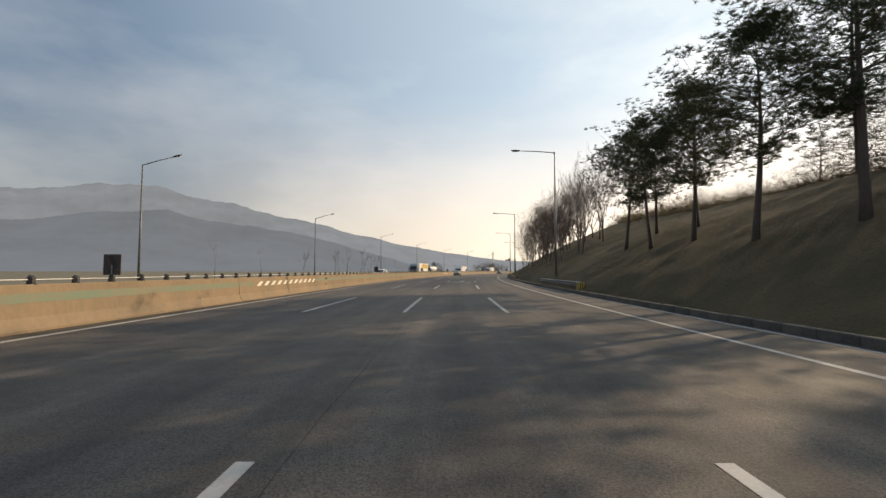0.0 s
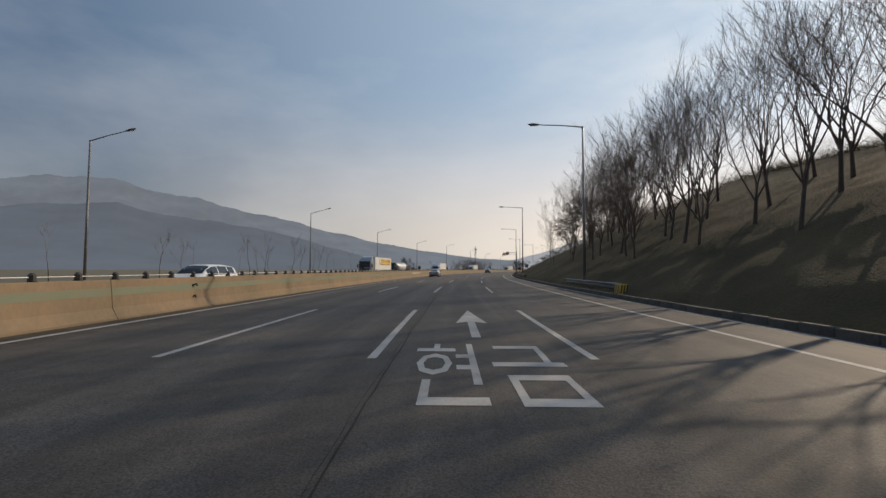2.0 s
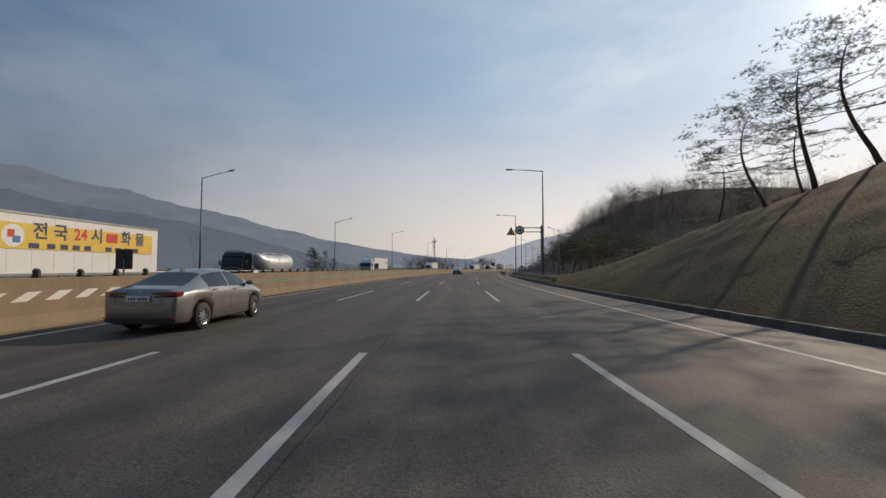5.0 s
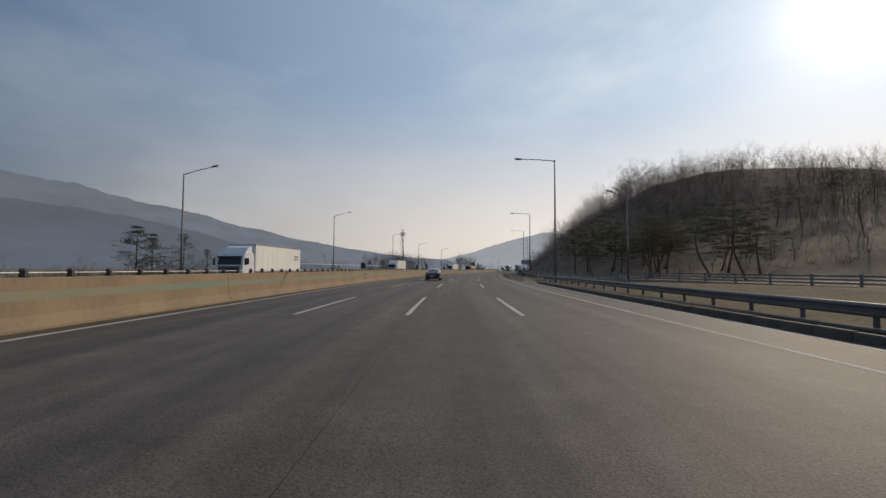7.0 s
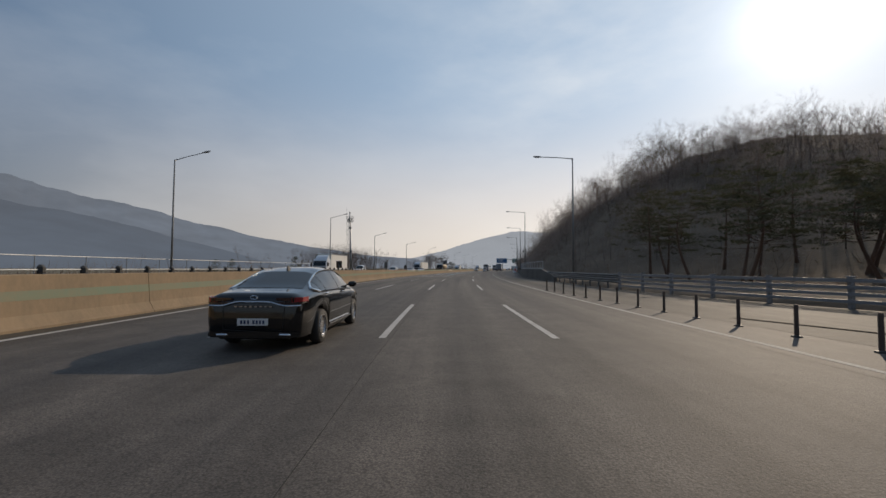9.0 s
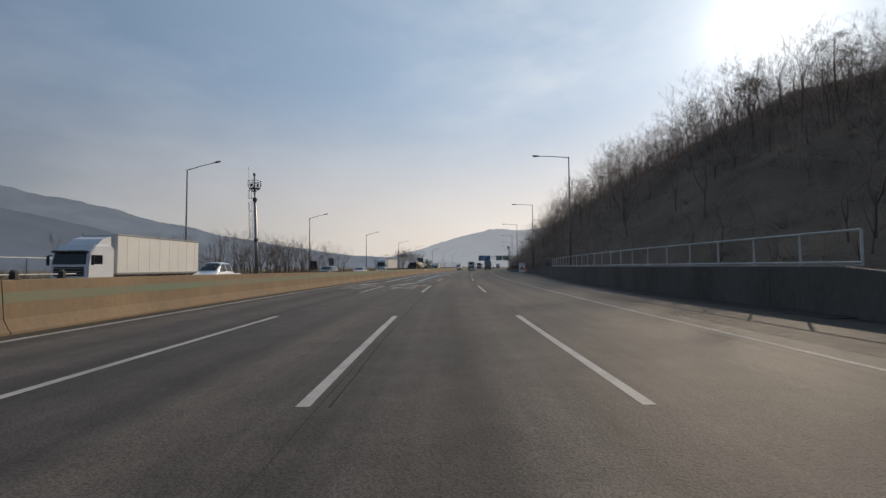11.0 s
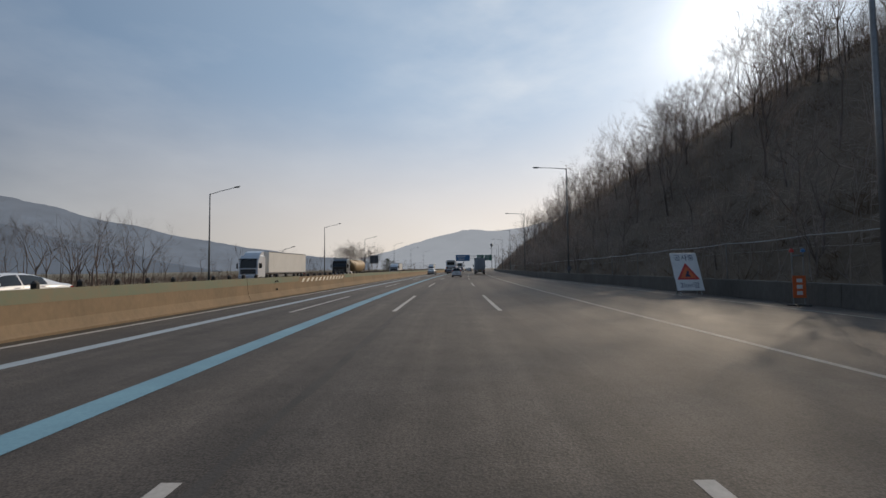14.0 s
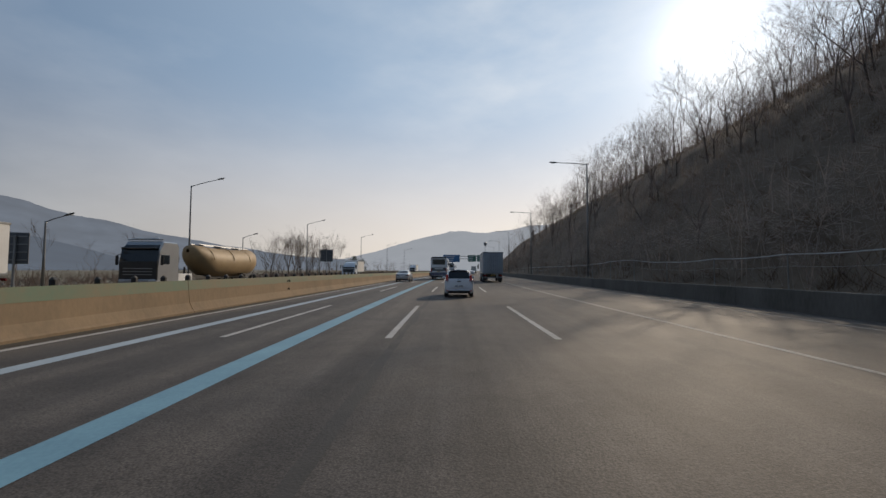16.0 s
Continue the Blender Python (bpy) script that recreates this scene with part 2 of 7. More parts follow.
M = dict(
    asphalt=road_surface("asphalt", (0.056, 0.05, 0.046), (0.116, 0.099, 0.084), 0.45, 0.38),
    old_asphalt=road_surface("old_asphalt", (0.064, 0.057, 0.05), (0.1, 0.089, 0.076), 0.25, 0.2),
    tar=material("tar", (0.026, 0.025, 0.024), (0.06, 0.055, 0.05), 0.9, gloss_level=0.15, scale=2, fine=30),
    patch=material("patch", (0.026, 0.025, 0.024), (0.056, 0.051, 0.047), 0.8, scale=1.4, fine=30, bump=0.5, spread=0.6, depth=0.012),
    line=material("line", (0.54, 0.525, 0.5), (0.24, 0.228, 0.212), 0.75, scale=1.3, fine=22, spread=0.8),
    worn_line=material("worn_line", (0.44, 0.43, 0.4), (0.17, 0.16, 0.145), 0.8, scale=1.0, fine=14, spread=0.6),
    blue_line=material("blue_line", (0.2, 0.375, 0.46), (0.11, 0.225, 0.3), 0.65, scale=1.0, fine=22, spread=0.8),
    pale_blue_line=material("pale_blue_line", (0.42, 0.49, 0.53), (0.25, 0.3, 0.34), 0.6, scale=1.0, fine=22, spread=0.8),
    barrier=material("barrier", (0.29, 0.212, 0.135), (0.19, 0.146, 0.1), 0.9, gloss_level=0.2, scale=0.5, fine=9, bump=0.25, stretch=(1, 1, 0.5)),
    green=material("green", (0.135, 0.2, 0.14), (0.235, 0.19, 0.124), 0.88, scale=0.35, fine=6, spread=0.55),
    hatch=material("hatch", (0.72, 0.7, 0.62), (0.55, 0.5, 0.4), 0.75, scale=1.5, fine=18),
    wall=material("wall", (0.15, 0.137, 0.12), (0.072, 0.067, 0.057), 0.92, scale=0.5, fine=10, bump=0.4, stretch=(1, 1, 0.3)),
    concrete=material("concrete", (0.3, 0.28, 0.25), (0.17, 0.16, 0.14), 0.88, scale=0.6, fine=12, bump=0.3, stretch=(1, 1, 0.35)),
    kerb=material("kerb", (0.15, 0.133, 0.113), (0.07, 0.063, 0.055), 0.9, scale=0.8, fine=14, bump=0.3, per_piece=0.3),
    gutter_dirt=material("gutter_dirt", (0.1, 0.086, 0.068), (0.055, 0.048, 0.04), 0.95, gloss_level=0.15, scale=0.8, fine=12, bump=0.4),
    grass_dry=material("grass_dry", (0.2, 0.155, 0.095), (0.13, 0.1, 0.06), 0.95, gloss_level=0.1, scale=0.5, fine=8, through_light=0.3),
    slope=material("slope", (0.122, 0.093, 0.056), (0.064, 0.055, 0.032), 0.97, gloss_level=0.1, scale=0.3, fine=11, bump=0.9, spread=0.45, depth=0.05),
    floor=material("floor", (0.19, 0.148, 0.11), (0.1, 0.08, 0.06), 0.97, gloss_level=0.1, scale=0.15, fine=3, bump=0.7, depth=0.08),
    field=material("field", (0.16, 0.135, 0.09), (0.1, 0.095, 0.06), 0.95, scale=0.02, fine=0.4),
    grass=material("grass", (0.13, 0.097, 0.052), (0.065, 0.06, 0.027), 0.95, gloss_level=0.1, scale=0.3, fine=4, through_light=0.3),
    steel=material("steel", (0.3, 0.31, 0.32), (0.2, 0.2, 0.2), 0.42, 0.75, scale=1.5, fine=14),
    rail_pale=material("rail_pale", (0.3, 0.3, 0.31), (0.2, 0.2, 0.2), 0.6, 0.3, scale=0.8, fine=12),
    rail=material("rail", (0.17, 0.175, 0.18), (0.1, 0.1, 0.1), 0.55, 0.4, scale=0.8, fine=12, stretch=(1, 1, 3)),
    pipe=material("pipe", (0.62, 0.62, 0.61), (0.42, 0.42, 0.41), 0.6, 0.2, scale=1, fine=12),
    black=material("black", (0.018, 0.017, 0.016), (0.035, 0.033, 0.03), 0.6, scale=3, fine=30),
    rubber=material("rubber", (0.02, 0.02, 0.02), (0.04, 0.038, 0.036), 0.8, scale=4, fine=30),
    brown=material("brown", (0.09, 0.06, 0.045), (0.06, 0.042, 0.033), 0.7, scale=2, fine=20),
    yellow=material("yellow", (0.75, 0.5, 0.05), (0.6, 0.4, 0.06), 0.5, scale=2, fine=20),
    red=material("red", (0.6, 0.05, 0.04), (0.45, 0.04, 0.03), 0.4, scale=2, fine=20),
    tail=material("tail", (0.36, 0.012, 0.018), (0.2, 0.008, 0.012), 0.12, scale=8, fine=30, coat=1.0),
    tail_dark=material("tail_dark", (0.03, 0.006, 0.008), (0.018, 0.005, 0.006), 0.1, scale=8, fine=30, coat=1.0),
    orange=material("orange", (0.75, 0.16, 0.04), (0.55, 0.12, 0.04), 0.5, scale=2, fine=20),
    white=material("white", (0.78, 0.78, 0.77), (0.62, 0.62, 0.6), 0.45, scale=1, fine=12),
    sign_blue=material("sign_blue", (0.06, 0.19, 0.4), (0.05, 0.15, 0.32), 0.5, scale=0.6, fine=6),
    sign_green=material("sign_green", (0.1, 0.24, 0.18), (0.08, 0.19, 0.145), 0.5, scale=0.6, fine=6),
    sign_back=material("sign_back", (0.13, 0.14, 0.15), (0.09, 0.095, 0.1), 0.55, 0.4, scale=1, fine=9),
    ink=material("ink", (0.02, 0.035, 0.1), (0.02, 0.03, 0.07), 0.5),
    chrome=material("chrome", (0.8, 0.8, 0.8), (0.7, 0.7, 0.7), 0.12, 1.0, rough_var=0.04),
    alloy=material("alloy", (0.62, 0.62, 0.63), (0.5, 0.5, 0.5), 0.28, 0.9, scale=6, fine=40),
    glass=glass_dark("glass", (0.012, 0.015, 0.018)),
    lamp_glass=glass_dark("lamp_glass", (0.45, 0.46, 0.47), 0.15),
    paint_black=material("paint_black", (0.003, 0.0033, 0.0038), (0.005, 0.0055, 0.006), 0.12, gloss_level=0.45, scale=2, fine=50, coat=0.6, rough_var=0.02),
    paint_grey=material("paint_grey", (0.24, 0.23, 0.22), (0.2, 0.195, 0.19), 0.32, 0.55, scale=2, fine=60, coat=1.0, rough_var=0.05),
    paint_silver=material("paint_silver", (0.4, 0.41, 0.42), (0.34, 0.35, 0.36), 0.32, 0.5, scale=2, fine=60, coat=1.0, rough_var=0.05),
    paint_white=material("paint_white", (0.72, 0.74, 0.77), (0.64, 0.66, 0.69), 0.3, scale=2, fine=40, coat=0.8, rough_var=0.05),
    paint_blue=material("paint_blue", (0.08, 0.11, 0.2), (0.06, 0.085, 0.15), 0.3, scale=2, fine=40, coat=0.8),
    box_white=material("box_white", (0.74, 0.73, 0.7), (0.62, 0.61, 0.58), 0.5, scale=0.4, fine=9),
    box_grey=material("box_grey", (0.36, 0.4, 0.44), (0.26, 0.29, 0.32), 0.5, 0.3, scale=0.8, fine=10),
    tank_gold=material("tank_gold", (0.36, 0.25, 0.12), (0.24, 0.165, 0.085), 0.6, 0.0, scale=0.5, fine=8),
    tank_white=material("tank_white", (0.6, 0.6, 0.59), (0.42, 0.42, 0.41), 0.4, 0.3, scale=0.5, fine=8),
    bark=material("bark", (0.13, 0.1, 0.08), (0.07, 0.055, 0.045), 0.95, scale=2, fine=16, bump=0.6, stretch=(1, 1, 0.3)),
    bark_red=material("bark_red", (0.17, 0.1, 0.065), (0.09, 0.06, 0.045), 0.95, scale=1.5, fine=14, bump=0.6, stretch=(1, 1, 0.3)),
    twig=material("twig", (0.22, 0.17, 0.14), (0.12, 0.092, 0.078), 0.97, gloss_level=0.1, scale=0.7, fine=9, per_piece=0.35),
    twig_grey=material("twig_grey", (0.4, 0.34, 0.305), (0.22, 0.18, 0.158), 0.97, gloss_level=0.1, scale=0.07, fine=2.5, spread=0.4, per_piece=0.35, through_light=0.4),
    needle=material("needle", (0.032, 0.05, 0.026), (0.055, 0.07, 0.033), 0.7, scale=0.9, fine=9, per_piece=0.3, through_light=0.12),
    needle_far=material("needle_far", (0.07, 0.08, 0.042), (0.11, 0.1, 0.055), 0.75, scale=0.9, fine=9, per_piece=0.3, through_light=0.3),
    leaf_dry=material("leaf_dry", (0.16, 0.1, 0.055), (0.09, 0.06, 0.04), 0.9, scale=0.9, fine=9, per_piece=0.3, through_light=0.4),
    # the ridges' haze is glow in the material, brightest on ridge_pale
    ridge_pale=painted_haze("ridge_pale", (0.09, 0.085, 0.085), (0.06, 0.06, 0.062), (0.318, 0.335, 0.362), 1.0, 1.0, 0.99, 0.3),
    ridge_far=painted_haze("ridge_far", (0.09, 0.085, 0.085), (0.06, 0.06, 0.062), (0.17, 0.194, 0.232), 1.0, 0.96, 0.8),
    ridge_near=painted_haze("ridge_near", (0.09, 0.08, 0.078), (0.055, 0.052, 0.055), (0.118, 0.138, 0.17), 1.0, 0.98, 0.66),
)


# ---- mesh helpers ----
class Geo:
    """Collects the corners and faces of one mesh."""

    def __init__(self):
        self.v, self.f = [], []

    def add(self, v, f):
        k = len(self.v)
        self.v.extend(tuple(p) for p in v)
        self.f.extend(tuple(i + k for i in q) for q in f)
        return self

    def box(self, c, size, bevel=0.0, turn=0.0):
        """A box with chamfered edges; turn in degrees about z."""
        sx, sy, sz = (q / 2 for q in size)
        b = min(bevel, sx * 0.95, sy * 0.95, sz * 0.95)
        r = Matrix.Rotation(radians(turn), 3, "Z")
        v, f = [], []
        if b <= 0:
            v = [(x, y, z) for x in (-sx, sx) for y in (-sy, sy) for z in (-sz, sz)]
            f = [(0, 1, 3, 2), (4, 6, 7, 5), (0, 4, 5, 1), (2, 3, 7, 6), (0, 2, 6, 4), (1, 5, 7, 3)]
        else:
            idx = {}
            for x in (-1, 1):
                for y in (-1, 1):
                    for z in (-1, 1):
                        for k in range(3):
                            p = [x * (sx - b), y * (sy - b), z * (sz - b)]
                            p[k] = (x * sx, y * sy, z * sz)[k]
                            idx[x, y, z, k] = len(v)
                            v.append(tuple(p))
            for k in range(3):
                o = [a for a in range(3) if a != k]
                for s in (-1, 1):
                    loop = []
                    for a, c2 in ((-1, -1), (1, -1), (1, 1), (-1, 1)):
                        q = [0, 0, 0]
                        q[k], q[o[0]], q[o[1]] = s, a, c2
                        loop.append(idx[(*q, k)])
                    f.append(tuple(loop))
            for k in range(3):
                o = [a for a in range(3) if a != k]
                for a in (-1, 1):
                    for c2 in (-1, 1):
                        q0, q1 = [0, 0, 0], [0, 0, 0]
                        q0[k], q1[k] = -1, 1
                        q0[o[0]] = q1[o[0]] = a
                        q0[o[1]] = q1[o[1]] = c2
                        f.append((idx[(*q0, o[0])], idx[(*q1, o[0])], idx[(*q1, o[1])], idx[(*q0, o[1])]))
            for x in (-1, 1):
                for y in (-1, 1):
                    for z in (-1, 1):
                        f.append(tuple(idx[x, y, z, k] for k in range(3)))
        c = Vector(c)
        return self.add([r @ Vector(p) + c for p in v], f)

    def tube(self, pts, radii, n=8, caps=True):
        """A round bar along points, with a radius at each."""
        pts = [Vector(p) for p in pts]
        if not hasattr(radii, "__len__"):
            radii = [radii] * len(pts)
        v, f, side = [], [], None
        for i, p in enumerate(pts):
            way = (pts[min(i + 1, len(pts) - 1)] - pts[max(i - 1, 0)]).normalized()
            if side is None:
                side = way.orthogonal().normalized()
            side = (side - way * side.dot(way)).normalized()
            up = way.cross(side)
            for k in range(n):
                a = 2 * math.pi * k / n
                v.append(p + (side * math.cos(a) + up * math.sin(a)) * radii[i])
        for i in range(len(pts) - 1):
            for k in range(n):
                f.append((i * n + k, i * n + (k + 1) % n, (i + 1) * n + (k + 1) % n, (i + 1) * n + k))
        if caps:
            f.append(tuple(range(n))[::-1])
            f.append(tuple(range((len(pts) - 1) * n, len(pts) * n)))
        return self.add(v, f)

    def rows(self, rows, closed=False):
        """A skin over rows of points of equal number."""
        k = len(rows[0])
        v = [p for r in rows for p in r]
        f = []
        for i in range(len(rows) - 1):
            for j in range(k if closed else k - 1):
                f.append((i * k + j, i * k + (j + 1) % k, (i + 1) * k + (j + 1) % k, (i + 1) * k + j))
        return self.add(v, f)

    def prism(self, outline, y0, y1):
        """An outline in x and z, carried from y0 to y1."""
        n = len(outline)
        v = [(x, y, z) for y in (y0, y1) for x, z in outline]
        f = [tuple(range(n)), tuple(range(n, 2 * n))[::-1]]
        f += [(i, i + n, (i + 1) % n + n, (i + 1) % n) for i in range(n)]
        return self.add(v, f)

    def mesh(self, name, mat, smooth=False, uv=None, mats=None):
        me = bpy.data.meshes.new(name)
        me.from_pydata(self.v, [], self.f)
        for m in [mat] if mat else mats:
            me.materials.append(m)
        if smooth:
            me.polygons.foreach_set("use_smooth", [True] * len(me.polygons))
        if uv:
            layer = me.uv_layers.new(name="UVMap")
            flat = np.array(uv, float)[[i for q in self.f for i in q]].ravel()
            layer.data.foreach_set("uv", flat)
        me.validate()
        bm = bmesh.new()
        bm.from_mesh(me)
        bmesh.ops.recalc_face_normals(bm, faces=bm.faces)
        bm.to_mesh(me)
        bm.free()
        return me


def part(name, geo, mat, parent, label="", smooth=False):
    me = geo.mesh(name, M[mat], smooth) if isinstance(geo, Geo) else geo
    ob = new(name, me)
    ob.parent = parent
    return tagged(ob, label)


def thing(name, m, label, category, group="", kind=""):
    ob = new(name)
    ob.empty_display_size = 0.2
    ob.matrix_basis = m
    return tagged(ob, label, category, group, kind)


def solid(name, geo, mat, label="", category="", group="", kind="", smooth=False, m=None):
    ob = new(name, geo.mesh(name, M[mat], smooth) if isinstance(geo, Geo) else geo)
    if m is not None:
        ob.matrix_basis = m
    return tagged(ob, label, category, group, kind)


def strip_geo(s0, s1, profile, step=4.0):
    """A profile of (d, z), or a function of s that gives one, carried along the road; closed ends are left to the caller."""
    n = max(1, math.ceil((s1 - s0) / step))
    g, uv, rows = Geo(), [], []
    for i in range(n + 1):
        s = s0 + (s1 - s0) * i / n
        pr = profile(s) if callable(profile) else profile
        rows.append([road(s, d, z) for d, z in pr])
        uv.extend((d, s) for d, z in pr)
    g.rows(rows)
    return g, uv


def strip(name, s0, s1, profile, mat, parent=None, step=4.0, kind="", label="", category="", smooth=False):
    g, uv = strip_geo(s0, s1, profile, step)
    ob = new(name, g.mesh(name, M[mat], smooth, uv))
    ob.parent = parent
    return tagged(ob, label, category, kind=kind)


def letters(text, size, name, bold=0.0):
    """A word in the built-in font as a flat mesh, in x and y, from its middle."""
    cu = bpy.data.curves.new(name, "FONT")
    cu.body, cu.size, cu.align_x, cu.align_y = text, size, "CENTER", "CENTER"
    cu.resolution_u, cu.offset = 2, bold
    ob = bpy.data.objects.new(name, cu)
    scene.collection.objects.link(ob)
    bpy.context.view_layer.update()
    me = bpy.data.meshes.new_from_object(ob.evaluated_get(bpy.context.evaluated_depsgraph_get()))
    bpy.data.objects.remove(ob)
    bpy.data.curves.remove(cu)
    me.name = name
    return me


# ---- ground, roads and hillsides ----
RIGHT_EDGE = [(-80, 7.75), (200, 7.8), (207, 9.5), (216, 16.4), (226, 13.2), (237, 11.4), (262, 10.6), (275, 10.2), (289, 10.7), (309, 12.3), (325, 13.2), (350, 13.2), (368, 12.0), (1000, 12.0)]
MEDIAN = [(-80, -9.98), (275, -9.95), (310, -9.25), (350, -9.0), (1000, -9.0)]
LEFT_LINE = [(-80, -9.25), (240, -9.2), (275, -9.22), (295, -8.85), (320, -8.62), (350, -8.4), (1000, -8.4)]

g = Geo()
rings = [[(60 + r * math.cos(a), 200 + r * math.sin(a), -0.3) for a in (2 * math.pi * k / 64 for k in range(65))] for r in (1, 60, 200, 600, 1500, 4800)]
g.rows(rings)
solid("ground", g, "field", "dry winter farmland reaching to the horizon", "ground", kind="structure")


def wobble(x, y, s):
    return noise.noise(Vector((x * s, y * s, 0.3)))


def hill_z(s, d):
    """Height of the land to the right of the road."""
    fade = knots(s, [(-80, 1.04), (45, 1.04), (60, 1.1), (105, 1.1), (122, 1.03), (140, 0.98), (147, 0.86), (155, 0.62), (170, 0.05), (200, 0)])
    crest = knots(s, [(-80, 23), (20, 23), (45, 25), (75, 28), (100, 34), (118, 37), (140, 31), (170, 27)])
    run = max(0.0, min(d, crest) - 8.1)
    run += 0.072 * (crest - 8.1) * math.sin(math.pi * run / (crest - 8.1))
    z1 = 0.18 + 0.435 * fade * run - 0.03 * max(0.0, d - crest) * fade
    foot = knots(s, [(195, 75), (212, 46), (228, 32), (250, 25), (275, 16), (300, 11.9), (318, 13.8), (355, 13.8), (372, 12.2), (1000, 12.2)])
    rise = knots(s, [(195, 0.0), (225, 0.2), (245, 0.29), (265, 0.37), (290, 0.6), (330, 1.0)])
    z2 = rise * (knots(max(0.0, d - foot), [(0, 0), (2, 0.8), (8, 6.4), (22, 19), (45, 32), (67, 37), (110, 36), (220, 24)]) + 0.2) * (1 - 0.6 * knots(s, [(215, 1), (262, 0)]) * knots(d - foot, [(38, 0), (75, 1)]))
    rough = wobble(s, d, 0.12) * min(1.0, max(0.0, d - 9.5) / 6) * (0.35 if z2 < 1 else 1.0)
    return max(z1, z2) + rough * (0.6 + 0.4 * wobble(s, d, 0.45))


def land_edge(s):
    if s < 206:
        return 8.1
    return knots(s, [(206, 22.8), (214, 17.6), (218, 16.0), (226, 13.6), (237, 11.8), (262, 11.0), (275, 10.6), (289, 11.1), (309, 12.7), (325, 13.6), (350, 13.6), (368, 12.4), (1000, 12.4)])


STEPS = [0, 0.5, 1, 2, 3, 4, 5.5, 7, 8.5, 10, 12, 14, 16, 18, 20, 23, 26, 29, 32, 36, 40, 45, 50, 56, 63, 72, 85, 100, 130, 180]
g, rows_a, rows_b = Geo(), [], []
# the mown slope is lumpy with tussocks
FINE = [0, 0.4, 0.8, *np.arange(1.4, 31, 0.75), 33, 36, 40, 45, 50, 56, 63, 72, 85, 100, 130, 180]
for s in [*np.arange(-80, 0, 2.0), *np.arange(0, 166, 0.75), *np.arange(166, 207, 2.0)]:
    row = []
    for k in FINE:
        d = 8.1 + k
        lump = (0.13 * wobble(s, d, 0.75) + 0.08 * wobble(s + 40, d, 1.9)) * min(1.0, max(0.0, k - 0.6) / 1.6) if k < 32 and 0 < s < 166 else 0.0
        row.append(road(s, d, hill_z(s, d) + lump if k else 0.16))
    rows_a.append(row)
for i in range(184):
    s = 206 + 2.4 * i
    rows_b.append([road(s, land_edge(s) + k, max(hill_z(s, land_edge(s) + k), 0.05) if k else -0.2) for k in STEPS])
solid("hillside_grass", Geo().rows(rows_a), "slope", "mown dry grass slope rising beside the road", "slope", kind="structure", smooth=True)
solid("hillside_wood", Geo().rows(rows_b), "floor", "steep wooded hillside covered with fallen leaves", "slope", kind="structure", smooth=True)

carriageway = strip("road", -80, 1000, lambda s: [(knots(s, MEDIAN) - 0.1, 0.0), (-5.4, 0.0), (0, 0.0), (5.6, 0.0), (knots(s, RIGHT_EDGE), 0.0)], "asphalt", kind="structure", label="worn grey asphalt motorway with four lanes", category="road")
strip("road_opposite", -80, 1000, lambda s: [(-28.3, -0.01), (-20, -0.01), (knots(s, MEDIAN) - 0.6, -0.01)], "asphalt", kind="structure", label="opposite carriageway of grey asphalt", category="road")
ramp = strip("road_ramp", 140, 219, lambda s: [(knots(s, [(140, 33), (170, 25), (190, 19.5), (207, 13), (219, 8)]), 0.03), (knots(s, [(140, 42), (170, 33), (190, 27.5), (207, 21.8), (214, 17.2), (219, 15.4)]), 0.03)], "old_asphalt", kind="structure", label="pale dusty slip road joining from the side", category="road")
strip("pavement_shoulder", 206, 272, lambda s: [(knots(s, [(206, 8.6), (216, 7.4), (232, 6.3), (272, 6.6)]), 0.004), (knots(s, RIGHT_EDGE) - 0.02, 0.004)], "old_asphalt", kind="structure", label="pale dusty shoulder of old asphalt", category="shoulder")

# painted lines, each a piece of the road
for d in (-5.38, -1.815, 1.815):
    share = None
    for k in range(-3, 48):
        s = 15.03 + 20 * k
        g, uv = strip_geo(s, s + 8.3, [(d - 0.075, 0.004), (d + 0.075, 0.004)], 2.1)
        part("lane_dash", g.mesh("lane_dash", M["line"], uv=uv), None, carriageway)
strip("edge_line_left", -80, 1000, lambda s: [(knots(s, LEFT_LINE) - 0.09, 0.004), (knots(s, LEFT_LINE) + 0.09, 0.004)], "line", carriageway)
strip("edge_line_right", -80, 150, [(5.62, 0.004), (5.78, 0.004)], "line", carriageway)
strip("edge_line_right", 150, 1000, [(5.63, 0.004), (5.77, 0.004)], "worn_line", carriageway)
strip("shoulder_line", 312, 1000, lambda s: [(knots(s, RIGHT_EDGE) - 1.75, 0.004), (knots(s, RIGHT_EDGE) - 1.65, 0.004)], "worn_line", carriageway)
strip("edge_line_far", -80, 1000, [(-12.0, -0.006), (-11.85, -0.006)], "line", carriageway)
strip("edge_line_outer", -80, 1000, [(-26.6, -0.006), (-26.45, -0.006)], "line", carriageway)
strip("guide_line_blue", 292.0, 1000, lambda s: [(-3.7 - knots(s, [(292, 0.02), (293.5, 0.22)]), 0.005), (-3.7 + knots(s, [(292, 0.1), (293.5, 0.22)]), 0.005)], "blue_line", carriageway, label="sky-blue guide line")
strip("guide_line_pale", 291.6, 1000, lambda s: [(-6.82 - knots(s, [(291.6, 0.02), (293.2, 0.17)]), 0.005), (-6.82 + knots(s, [(291.6, 0.08), (293.2, 0.17)]), 0.005)], "pale_blue_line", carriageway, label="pale blue guide line")


def wavy(s, d, amp, seed):
    return d + amp * noise.noise(Vector((s * 0.35, seed, 0))) + amp * 0.4 * noise.noise(Vector((s * 2.3, seed, 4)))


